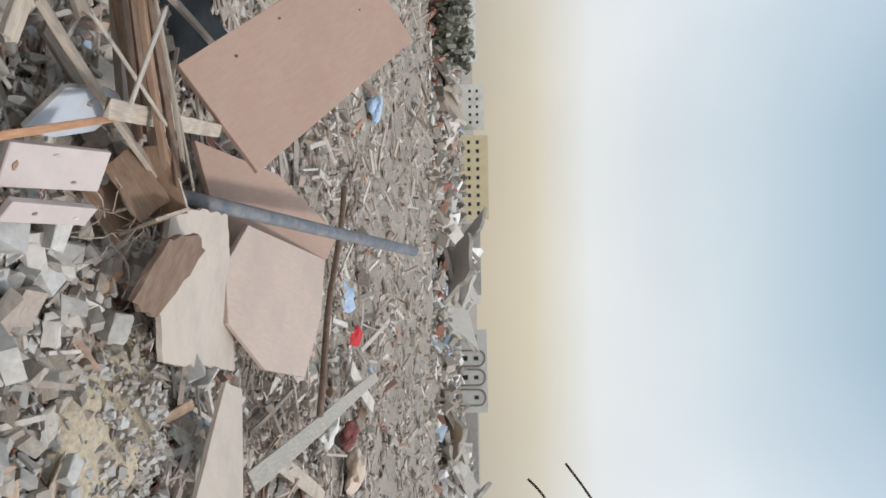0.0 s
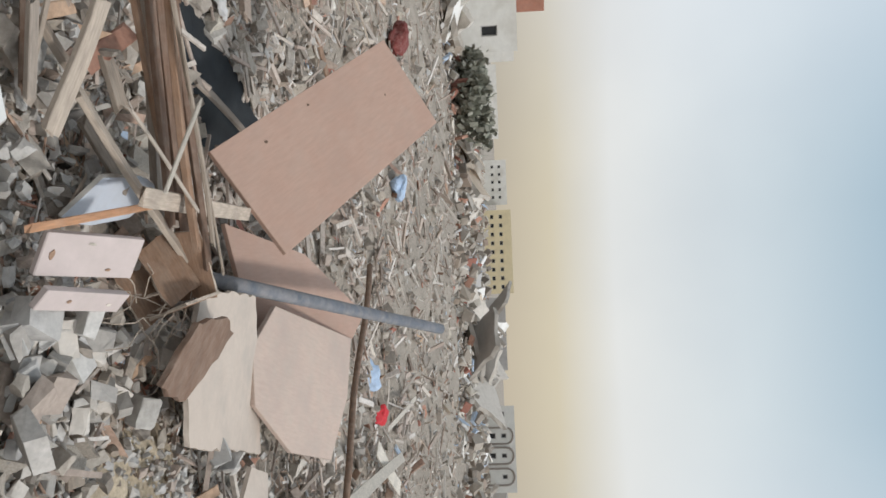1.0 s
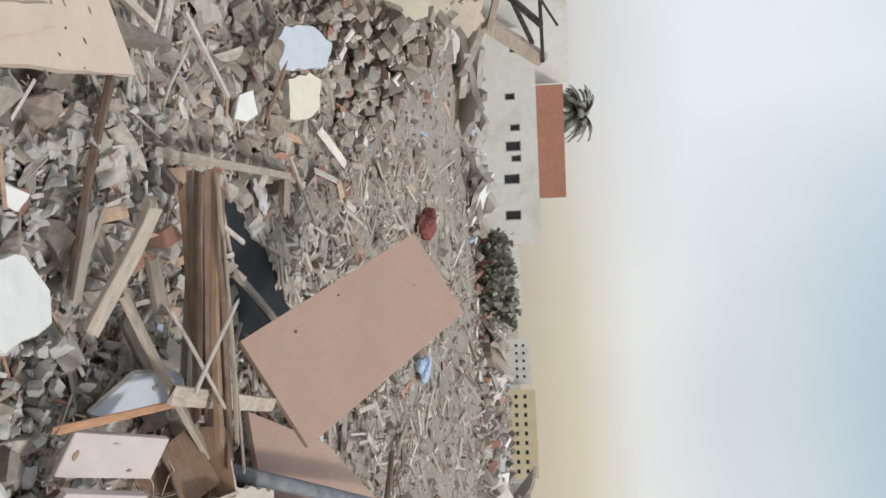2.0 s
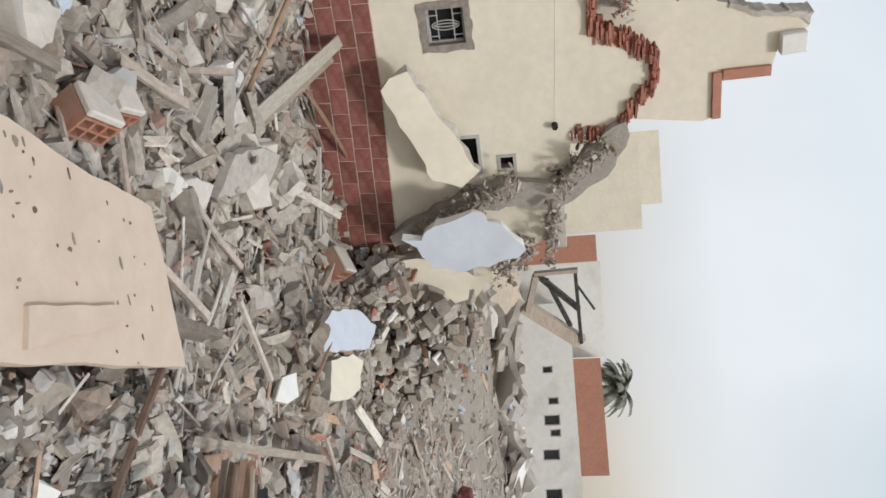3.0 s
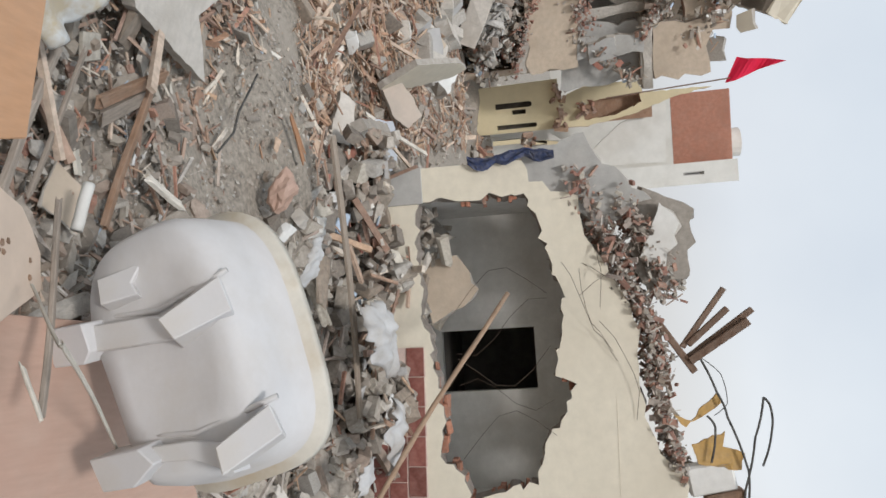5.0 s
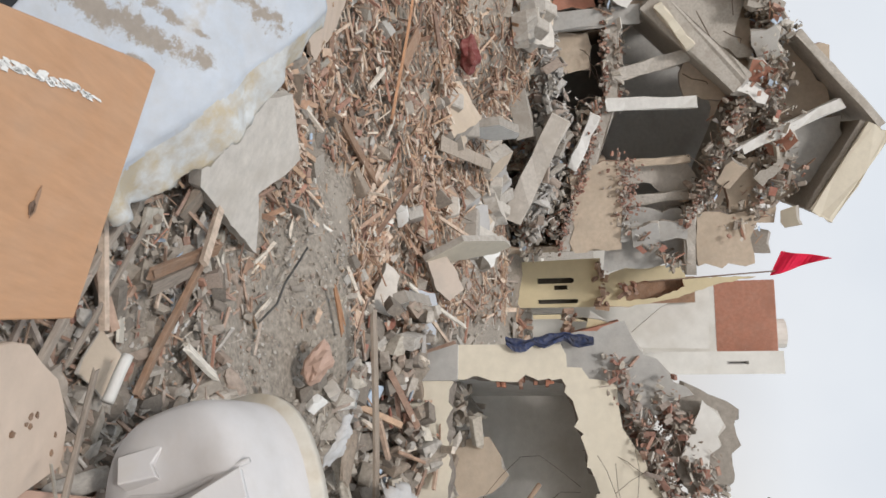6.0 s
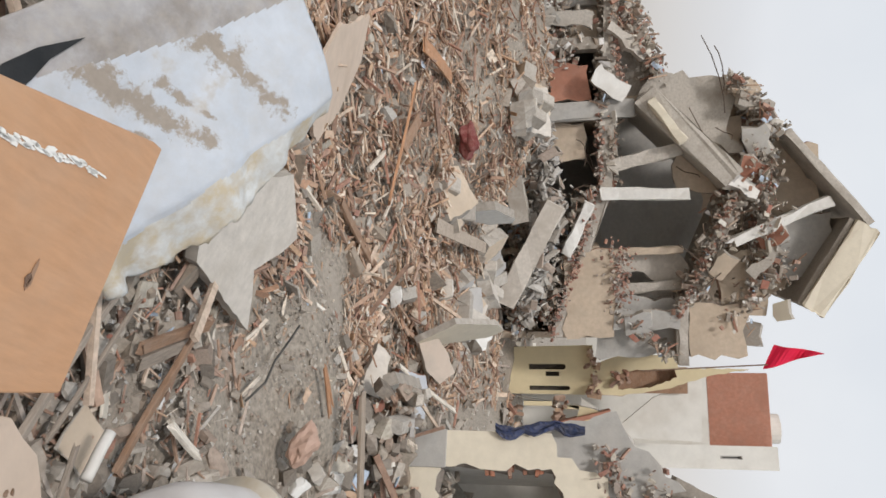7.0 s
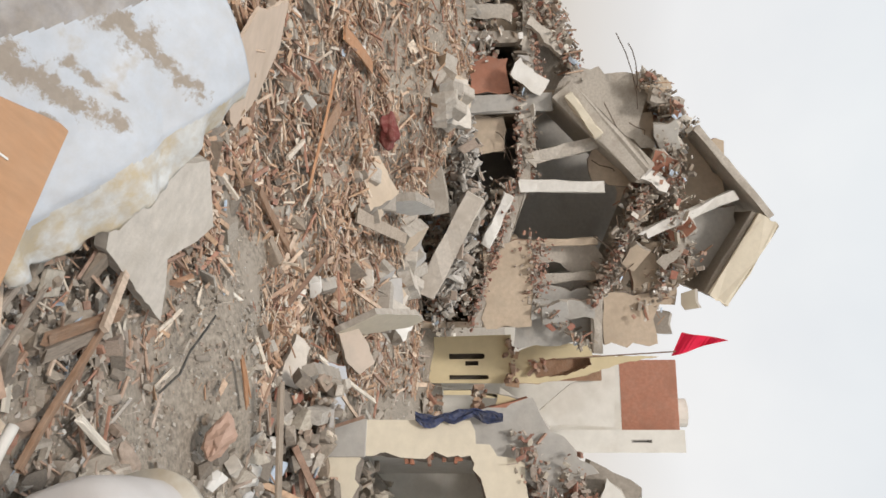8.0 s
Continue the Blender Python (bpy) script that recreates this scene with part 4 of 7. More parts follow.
    pile("broken_bricks", runs, 0.45, cube, "brick_shards", "broken red bricks", ruin, (-1.0, 0.32), 0.04, 0.16, ((0.8, 1.6), (0.6, 1), (0.4, 0.8)), 5)
    front = [((-3.6, 0.9), (-0.2, 1.5), 0.45, 260), ((-0.4, 1.5), (2.4, 0.7), 0.40, 260), ((-5.6, 1.3), (-3.4, 1.2), 0.5, 140)]
    pile("front_debris", front, 1.7, rs, "pale_stones", "pale concrete lumps heaped before the building", ruin, (0.0, 0.7), 0.06, 0.30, ((0.8, 2.0), (0.5, 1), (0.5, 1)), 14)
    pile("front_plaster", front, 0.5, fs, "pale_stones", "pale plates of plaster", ruin, (0.1, 0.9), 0.10, 0.45, ((0.8, 1.6), (0.6, 1), (0.6, 1.2)), 15)
    seams = [((-0.5, 2.55), (2.9, 1.35), 0.16, 260), ((-0.4, 5.65), (2.45, 4.3), 0.14, 240), ((-2.9, 2.6), (-0.6, 2.6), 0.14, 120), ((-4.6, 2.9), (-2.8, 3.2), 0.14, 120), ((0.85, 2.95), (2.0, 3.0), 0.45, 150)]
    pile("torn_bricks", seams, 1.3, cube, "brick_shards", "rows of torn hollow bricks along the slab edges", ruin, (0.0, 0.26), 0.035, 0.085, ((0.9, 1.5), (0.6, 1), (0.5, 0.9)), 8)
    pile("broken_timber", runs, 0.5, cube, "splinters", "splintered timber", ruin, (-0.8, 0.3), 0.06, 0.18, ((1.5, 3.5), (0.12, 0.3), (0.1, 0.2)), 6)
    pile("plaster_debris", runs, 0.5, fs, "scraps", "plates of plaster", ruin, (-0.8, 0.4), 0.08, 0.38, ((0.8, 1.5), (0.6, 1), (0.6, 1.2)), 7)
    for _ in range(26):
        u, z = rng.choice([(-0.5, 2.5), (0.5, 2.0), (-0.9, 4.9), (0.9, 5.2), (1.5, 5.0), (-2.4, 5.4), (-1.2, 2.4)])
        p = [Vector((u + rng.gauss(0, 0.3), z + rng.gauss(0, 0.2), 0.1))]
        d = Vector((rng.gauss(0, 1), rng.uniform(-0.7, 1), rng.gauss(0, 0.5)))
        for k in range(4):
            p.append(p[-1] + d * rng.uniform(0.1, 0.25))
            d += Vector((rng.gauss(0, 0.5), -0.35, 0))
        part("rebar", tube_bm(p, 0.012, 5), "rebar", ruin)


build_ruin()


# ---- other houses ----
def house_block(name, az0, az1, dist, z0, z1, depth, mat, label, openings=(), extras=(), turn=0.0):
    """A flat-roofed house whose front spans two bearings; openings: (u, z, w, h) as shares of the front."""
    mid, width = (az0 + az1) / 2, 2 * dist * math.tan(radians(abs(az0 - az1) / 2))
    a = radians(mid + turn)
    c = bearing(mid, dist)
    m = Matrix(((math.cos(a), 0, math.sin(a), c.x), (math.sin(a), 0, -math.cos(a), c.y), (0, 1, 0, 0), (0, 0, 0, 1)))
    h = thing(name, m, label, "house")
    H = z1 - z0
    holes = [rect((u - w / 2 - 0.5) * width, z0 + (v - hh / 2) * H, (u + w / 2 - 0.5) * width, z0 + (v + hh / 2) * H) for u, v, w, hh in openings]
    part("front_wall", prism_bm(rect(-width / 2, min(0, z0), width / 2, z1), 0.25, holes), [mat, mat], h)
    for sx in (-1, 1):
        part("side_wall", box_bm(0.25, z1 - min(0, z0), depth, pose(sx * (width / 2 - 0.13), (z1 + min(0, z0)) / 2 - 0.004, -depth / 2 - 0.25)), mat, h)
    part("rear_wall", box_bm(width, z1 - min(0, z0), 0.25, pose(0, (z1 + min(0, z0)) / 2 - 0.004, -depth - 0.4)), mat, h)
    part("roof", box_bm(width - 0.3, 0.2, depth, pose(0, z1 - 0.45, -depth / 2 - 0.25)), "house_grey", h)
    for hl in holes:
        (x0, y0), (x1, y1) = hl[0], hl[2]
        w = part("window", prism_bm(rect(x0, y0, x1, y1), 0.08, [rect(x0 + 0.06, y0 + 0.06, x1 - 0.06, y1 - 0.06)]), ["house_grey", "house_grey"], h)
        w.matrix_basis = Matrix.Translation((0, 0, -0.08))
        p = part("pane", box_bm(x1 - x0, y1 - y0, 0.03, pose((x0 + x1) / 2, (y0 + y1) / 2, -0.1)), "glass", w)
    for kind, u, z, w, hh, mt, off in extras:
        part(kind, box_bm(w * width, hh, 0.5 if kind != "parapet" else 0.3, pose((u - 0.5) * width, z, off), 0.01), mt, h)
    return h, m, width


# the white house with a raw brick parapet, and its neighbours
D = 44
house_block("white_house", 35.6, 20.3, D, 0.0, 2.2 + 0.035 * D, 9, "house_white", "long white house with small dark windows",
            [(0.10, 0.68, 0.03, 0.12), (0.32, 0.60, 0.035, 0.16), (0.47, 0.66, 0.035, 0.16), (0.56, 0.62, 0.05, 0.24), (0.62, 0.66, 0.035, 0.16), (0.72, 0.58, 0.05, 0.25), (0.90, 0.58, 0.05, 0.25)])
house_block("brick_parapet_house", 31.4, 23.0, D + 3, 0.0, 2.2 + 0.070 * (D + 3), 6, "house_brick", "upper storey of bare red brick behind the white house")
house_block("white_upper_house", 38.6, 31.5, D + 4, 0.0, 2.2 + 0.078 * (D + 4), 6, "house_white", "white upper storey with a vent screen")
house_block("brick_corner_house", 40.6, 38.6, D + 4, 0.0, 2.2 + 0.075 * (D + 4), 6, "house_brick", "corner of a house in raw red brick")
house_block("low_house", 22.8, 19.6, D + 10, 0.0, 2.2 + 0.030 * (D + 10), 6, "house_white", "low pale house beyond the rubble", [(0.5, 0.6, 0.2, 0.3)])
house_block("cream_block", 47.5, 40.8, 30, 0.0, 2.2 + 0.135 * 30, 8, "plaster_cream", "tall cream house behind the broken wall")
house_block("cream_tower", 48.0, 42.6, 34, 0.0, 2.2 + 0.162 * 34, 6, "plaster_cream", "upper storey of a cream house")
# far town
house_block("yellow_school", 8.6, 2.2, 120, 0.0, 2.2 + 0.018 * 120, 12, "house_yellow", "yellow three-storey block with rows of square windows",
            [(0.08 + 0.105 * i, v, 0.05, 0.13) for i in range(9) for v in (0.62, 0.30)])
house_block("pale_block", 12.4, 9.0, 130, 0.0, 2.2 + 0.014 * 130, 10, "house_white", "pale far block with small windows", [(0.15 + 0.17 * i, v, 0.07, 0.12) for i in range(5) for v in (0.4, 0.7)])
house_block("grey_block", 1.9, -3.6, 95, 0.0, 2.2 + 0.006 * 95, 9, "house_grey", "low grey damaged block", [(0.3, 0.5, 0.08, 0.3), (0.6, 0.5, 0.08, 0.3)])
house_block("arched_hall", -6.2, -12.4, 70, 0.0, 2.2 + 0.012 * 70, 8, "house_white", "white hall with grey arched bays", [(0.35, 0.66, 0.055, 0.16), (0.58, 0.66, 0.055, 0.16), (0.82, 0.66, 0.055, 0.16), (0.35, 0.32, 0.07, 0.2), (0.58, 0.32, 0.07, 0.2), (0.10, 0.6, 0.07, 0.2)])
house_block("low_grey_house", -12.4, -18.0, 75, 0.0, 2.2 - 0.002 * 75, 8, "house_grey", "low grey house at the edge of the rubble")
house_block("sand_block", 19.5, 14.0, 110, 0.0, 2.2 + 0.006 * 110, 8, "house_white", "low far sand-coloured houses", [(0.2 + 0.2 * i, 0.6, 0.06, 0.15) for i in range(4)])
# houses beside the collapsed building
brick_house, bhm, bw = house_block("brick_top_house", 90.4, 85.3, 24, 0.0, 2.2 + 0.145 * 24, 5, "house_white", "white house with a raw brick top storey and water tank")
bb = box_bm(2.15, 1.75, 4.0, pose(0, 2.2 + 0.18 * 24, -2.0), 0.02)
part("brick_storey", bb, "house_brick", brick_house)
part("water_tank", tube_bm([(0.55, 7.35, -1.2), (0.55, 7.75, -1.2), (0.55, 7.85, -1.2)], 0.45, 16), "house_white", brick_house, "round white water tank")
house_block("white_end_house", 85.4, 83.8, 23, 0.0, 2.2 + 0.222 * 23, 5, "house_white", "narrow white house end with a slit window", [(0.5, 0.83, 0.14, 0.08)])
yh = thing("yellow_house", Matrix(((0, 0, 1, -21.0), (1, 0, 0, 0), (0, 1, 0, 0), (0, 0, 0, 1))), "broken yellow house with arched windows and torn roof", "house")
ry = random.Random(41)


def arch(u, z0, z1, w):
    return [(u - w, z0), (u + w, z0), (u + w, z1 - w)] + [(u + w * math.cos(a), z1 - w + w * math.sin(a)) for a in (0.6, 1.2, 1.9, 2.5)] + [(u - w, z1 - w)]


part("front_wall", prism_bm([(-0.82, -0.2), (0.43, -0.2), (0.45, 2.36), (-0.87, 2.34)], 0.3, [arch(-0.29, 0.62, 1.62, 0.075), rect(-0.16, 1.07, -0.04, 1.44), arch(0.28, 0.62, 1.72, 0.06)]), ["house_yellow", "house_yellow"], yh)
# dark sheet behind the window openings, in place of indoor shade
part("dark_inside", box_bm(1.1, 2.2, 0.05, pose(-0.2, 1.1, -0.35)), "dark_room", yh)
up = part("upper_wall", prism_bm(jag([(-0.22, 2.36), (-0.44, 2.57), (-0.63, 3.10), (-0.57, 4.47), (-0.27, 4.53), (-0.24, 6.3), (-0.05, 5.23), (0.28, 4.22), (0.47, 3.06), (0.45, 2.36)], 0.02, 0.15, ry), 0.25,
          [jag([(-0.07, 2.9), (-0.2, 3.38), (-0.26, 4.45), (-0.03, 4.5), (0.25, 3.8), (0.30, 3.0)], 0.02, 0.1, ry)], 0.02, ry), ["house_yellow", "house_brick"], yh)
part("torn_room", box_bm(0.7, 2.2, 0.06, pose(0.05, 3.7, -0.4)), "brown", yh)
lw = part("low_wall", prism_bm(jag([(0.50, -0.2), (0.55, 0.6), (0.64, 1.58), (0.96, 2.90), (1.20, 3.04), (1.42, 1.56), (1.52, 0.51), (1.5, -0.2)], 0.02, 0.2, ry), 0.3, [rect(0.72, 1.55, 0.82, 1.95), rect(0.62, 0.5, 0.74, 1.25)], 0.02, ry), ["house_yellow", "house_grey"], yh)
lw.matrix_basis = Matrix.Translation((0, 0, 0.3))
part("low_roof", box_bm(0.12, 2.4, 0.9, pose(1.15, 1.6, 0.1, 0, 0, 14), 0.02), "house_brick", yh)
gb = part("gable_wall", prism_bm([(0.55, 2.0), (1.65, 2.0), (1.60, 3.31), (1.62, 4.31), (1.66, 5.12), (-0.05, 5.21), (0.51, 3.93), (1.25, 3.04)], 0.2), ["house_white", "house_white"], yh)
gb.matrix_basis = Matrix.Translation((0, 0, -0.6))
bm_ = bmesh.new()
for _ in range(90):
    u, z = ry.choice([(ry.uniform(-0.7, 0.5), 2.35), (ry.uniform(0.5, 1.4), 0.2), (ry.uniform(-0.2, 0.2), 2.95), (ry.uniform(0.55, 1.1), 1.4)])
    s = ry.uniform(0.04, 0.16)
    add_box(bm_, s * ry.uniform(0.6, 3), s * 0.6, s, pose(u, z + ry.gauss(0, 0.12), ry.uniform(-0.2, 0.35), ry.uniform(0, 360), ry.uniform(0, 360), ry.uniform(0, 360)))
tagged(part("debris", bm_, "splinters", yh, "splintered timber and plaster"), kind="stuff")

hall = bpy.data.objects["arched_hall"]
for u in (0.35, 0.58, 0.82):
    wdt = 2 * 70 * math.tan(radians(3.1))
    cx, hw = (u - 0.5) * wdt, 0.72
    pts = [(cx - hw, 0.2, 0.05)] + [(cx - hw * math.cos(a), 2.2 + hw * 0.9 * math.sin(a), 0.05) for a in [math.pi * k / 10 for k in range(11)]] + [(cx + hw, 0.2, 0.05)]
    part("arch", tube_bm(pts, 0.085, 6), "mortar_dark", hall, "grey-painted arch moulding")


def wreck(at, w, h, seed, label):
    """A house fallen flat: tilted slabs over a low pile."""
    rg = random.Random(seed)
    t = thing("flattened_house", Matrix.Translation(at) @ pose(0, 0, 0, 0, 0, rg.uniform(-30, 30)), label, "ruin", "flattened houses")
    for k in range(7):
        o = jag(rect(-w * rg.uniform(0.2, 0.5), -w * 0.3, w * rg.uniform(0.2, 0.5), w * 0.3), w * 0.04, w * 0.12, rg)
        ob = part("slab", prism_bm(o, 0.25, (), 0.08, rg), [rg.choice(["cement_light", "concrete", "plaster_tan", "house_grey", "plaster_white"]), "concrete"], t)
        ob.matrix_basis = pose(rg.uniform(-0.35, 0.35) * w, rg.uniform(-0.3, 0.3) * w, h * rg.uniform(0.2, 0.8), rg.uniform(-40, 40), rg.uniform(-35, 35), rg.uniform(0, 360))
    for k in range(4):
        L = rg.uniform(0.4, 0.8) * w
        ob = part("post", box_bm(L, 0.25, 0.25, None, 0.02), "concrete", t)
        ob.matrix_basis = pose(rg.uniform(-0.4, 0.4) * w, rg.uniform(-0.3, 0.3) * w, h * 0.5, 0, rg.uniform(-50, 50), rg.uniform(0, 360))


for az, d, w, h, sd in ((1, 48, 4, 0.9, 1), (-2.5, 44, 5, 1.6, 2), (-5.0, 50, 4, 1.5, 3), (10, 46, 3, 0.8, 4), (13, 42, 3.5, 1.0, 6), (-15, 40, 4, 1.3, 8), (-18, 50, 5, 1.6, 9), (-1, 62, 6, 2.0, 10), (24, 34, 3, 0.9, 11), (33, 30, 3, 1.0, 12), (28, 38, 3, 0.8, 13), (38, 22, 2.5, 1.3, 14), (95, 13, 1.1, 0.4, 15), (104, 11, 1.0, 0.4, 16), (110, 14, 1.2, 0.5, 17), (98, 15, 1.2, 0.5, 18)):
    p = bearing(az, d)
    wreck((p.x, p.y, ground(p.x, p.y) - 0.1), w, h, sd, "flattened house of broken slabs in the rubble field")


# ---- places of boards and timbers ----
TIMBER_NEAR = [
    (-1.24, 2.84, 0.80, -0.74, 2.72, 0.70, 0.083, 'pale'),
    (-0.91, 2.86, 0.71, -0.24, 3.96, 0.73, 0.075, 'pale'),
    (-0.54, 3.05, 0.87, -0.75, 4.85, 0.65, 0.082, 'pale'),
    (-0.37, 2.59, 0.72, -0.56, 3.31, 0.81, 0.030, 'orange'),
    (-1.12, 2.72, 0.65, -1.00, 2.89, 0.66, 0.071, 'pale'),
    (-1.14, 2.58, 0.71, -0.81, 2.63, 0.67, 0.040, 'grey'),
    (-1.18, 2.67, 0.70, -0.95, 2.65, 0.67, 0.023, 'pale'),
    (-0.52, 3.59, 0.72, -0.55, 4.05, 0.73, 0.035, 'grey'),
    (-0.31, 3.73, 0.75, -0.36, 4.11, 0.71, 0.030, 'pale'),
    (-1.09, 3.05, 0.71, -0.92, 3.11, 0.74, 0.085, 'pale'),
    (-0.88, 3.12, 0.58, -0.65, 3.37, 0.62, 0.057, 'grey'),
]

TIMBER_STACK = [
    (-1.49, 3.15, 0.74, -0.35, 3.87, 0.70, 0.045, 'brown'),
    (-1.54, 3.17, 0.82, -0.51, 3.59, 0.72, 0.046, 'dark'),
    (-1.69, 3.44, 0.65, -0.59, 3.73, 0.61, 0.064, 'grey'),
    (-1.52, 3.10, 0.91, -0.39, 3.55, 0.87, 0.048, 'brown'),
    (-1.48, 3.06, 0.96, -0.42, 3.59, 0.92, 0.029, 'pale'),
    (-1.23, 3.15, 0.97, -0.30, 3.74, 0.91, 0.021, 'pale'),
    (-1.62, 3.32, 0.78, -0.47, 3.73, 0.72, 0.057, 'dark'),
    (-1.54, 3.37, 0.84, -0.33, 3.74, 0.83, 0.039, 'dark'),
]

LATHS = [
    (-0.91, 3.05, 1.09, -0.53, 2.90, 1.02, 0.018, 'white'),
    (-0.84, 2.86, 0.90, -0.55, 3.44, 0.92, 0.017, 'grey'),
    (-3.22, 3.28, 0.28, -1.71, 2.77, 0.66, 0.030, 'white'),
    (-2.86, 3.49, 0.33, -2.15, 3.04, 0.58, 0.025, 'white'),
    (-2.67, 3.76, 0.37, -1.91, 3.20, 0.59, 0.039, 'white'),
    (-1.61, 3.06, 0.66, -2.60, 5.43, 0.46, 0.050, 'pale'),
    (-3.88, 7.04, 0.22, -3.79, 7.70, 0.35, 0.094, 'white'),
    (-3.44, 7.07, 0.18, -3.58, 7.72, 0.30, 0.080, 'white'),
    (-7.06, 2.84, 0.75, -4.28, 3.30, 0.20, 0.044, 'pale'),
    (-5.54, 4.22, 0.22, -5.99, 5.49, 0.26, 0.045, 'brown'),
    (-2.13, 0.42, 0.76, -1.72, 0.48, 1.13, 0.012, 'white'),
]

TIMBER_FAR = [
    (-1.73, 2.64, 0.66, -0.87, 2.67, 0.62, 0.052, 'dark'),
    (-6.35, 4.25, 0.41, -3.74, 3.29, 0.20, 0.115, 'white'),
    (-6.46, 4.47, 0.32, -4.07, 3.49, 0.20, 0.070, 'pale'),
    (-5.38, 0.11, 0.68, -5.92, 2.36, 0.45, 0.074, 'pale'),
    (-1.72, 0.48, 1.13, -2.49, 1.06, 0.68, 0.014, 'white'),
    (-2.62, 0.22, 0.54, -2.07, 0.76, 0.76, 0.027, 'grey'),
    (-2.02, 0.61, 0.78, -1.92, 0.71, 0.88, 0.016, 'white'),
    (-2.37, 0.20, 0.50, -2.84, -0.31, 0.48, 0.039, 'grey'),
    (-3.51, -0.19, 0.42, -3.10, 0.36, 0.37, 0.058, 'brown'),
    (-3.43, 0.20, 0.39, -3.68, 0.36, 0.40, 0.045, 'white'),
    (-8.66, -0.13, 0.09, -9.92, 0.42, 0.52, 0.069, 'white'),
    (-8.27, -2.56, 0.21, -8.72, -3.08, 0.27, 0.147, 'brown'),
    (-6.37, -1.50, 0.14, -7.35, -1.04, 0.18, 0.105, 'brown'),
]

TIMBER_SMALL = [
    (-2.54, 0.19, 0.48, -2.97, -0.30, 0.50, 0.025, 'grey'),
    (-3.09, -0.06, 0.43, -3.54, -0.17, 0.41, 0.060, 'grey'),
    (-3.05, -0.12, 0.46, -3.62, -0.25, 0.44, 0.055, 'brown'),
    (-5.20, -0.05, 0.46, -5.30, 0.24, 0.47, 0.030, 'orange'),
    (-5.26, -0.08, 0.44, -5.38, 0.18, 0.46, 0.022, 'orange'),
    (-2.79, 4.91, 0.44, -3.60, 5.17, 0.50, 0.050, 'brown'),
    (-1.62, 4.75, 0.33, -1.42, 6.85, 0.30, 0.100, 'grey'),
    (-2.02, 1.20, 0.62, -2.35, 1.62, 0.55, 0.050, 'grey'),
    (-2.75, 1.88, 0.52, -3.20, 2.48, 0.45, 0.055, 'pale'),
    (-3.30, 1.95, 0.42, -3.62, 1.98, 0.45, 0.090, 'grey'),
]

TIMBER_FAR_2 = [
    (-7.83, -1.83, 0.18, -8.39, -3.38, 0.30, 0.115, 'orange'),
    (-8.53, -3.93, 0.37, -10.19, -4.18, 0.41, 0.183, 'orange'),
    (-9.57, -1.94, 0.31, -13.83, -2.36, 0.40, 0.195, 'pale'),
    (1.73, 5.73, 0.50, 2.30, 13.84, 0.41, 0.165, 'white'),
    (2.12, 7.66, 0.26, 3.09, 9.50, 0.26, 0.176, 'pale'),
    (-1.02, 6.06, 0.23, -1.25, 5.10, 0.36, 0.052, 'grey'),
    (1.79, 11.61, 0.28, 2.70, 13.03, 0.41, 0.225, 'white'),
    (1.80, 13.56, 0.15, 1.42, 15.38, 0.45, 0.087, 'white'),
    (1.44, 8.27, 0.30, 1.55, 6.52, 0.28, 0.046, 'grey'),
    (-4.90, 9.84, 0.28, -4.87, 12.52, 0.15, 0.128, 'pale'),
    (-3.62, 7.78, 0.31, -3.42, 9.95, -0.00, 0.101, 'brown'),
]

POLES = [
    (-0.38, 4.99, 0.25, 0.03, 8.30, 1.56, 0.110, 'pipe'),
    (-0.77, 9.38, 0.63, 1.63, 7.55, 0.65, 0.070, 'rod'),
    (-2.67, 0.33, 0.54, -2.77, 0.18, 0.55, 0.042, 'pvc'),
    (-4.50, 3.41, 0.16, -6.49, 1.54, 1.67, 0.041, 'cane'),
]

BOARDS = [
    ('door_a', -1.12, 4.67, 0.48, 146.9, -25.8, 130.7, 2.04, 0.79),
    ('door_b', 0.83, 5.54, 0.47, 6.1, -8.2, 74.7, 1.52, 1.09),
    ('door_c', 0.21, 5.70, 0.41, -8.0, -14.0, 93.9, 1.76, 1.03),
    ('pale', 0.65, 4.34, 0.51, 7.0, 5.7, 79.9, 1.81, 0.83),
    ('pink_a', -0.23, 2.78, 0.60, 28.6, -21.8, 91.3, 0.42, 0.17),
    ('pink_b', -0.11, 2.77, 0.61, 41.8, -4.9, 90.0, 0.49, 0.09),
    ('perforated', -1.73, 2.65, 0.76, 0.6, 6.2, -132.4, 0.66, 1.24),
    ('tub_board', -3.18, 1.65, 0.53, 176.2, 3.2, -19.2, 1.17, 0.91),
    ('plywood', -2.12, 0.03, 0.84, -3.6, -9.0, -104.6, 0.76, 0.58),
    ('brown_piece', 0.25, 3.45, 0.74, -162.0, -11.7, 138.4, 0.43, 0.44),
    ('tan_panel', -5.66, -1.83, 0.16, 19.3, -4.0, -121.2, 1.46, 0.60),
    ('beige_near', -2.38, 0.48, 0.59, 177.9, -13.5, 0.1, 0.34, 0.27),
    ('strip', 1.48, 4.63, 0.55, -1.2, -2.4, 71.1, 0.83, 0.76),
]

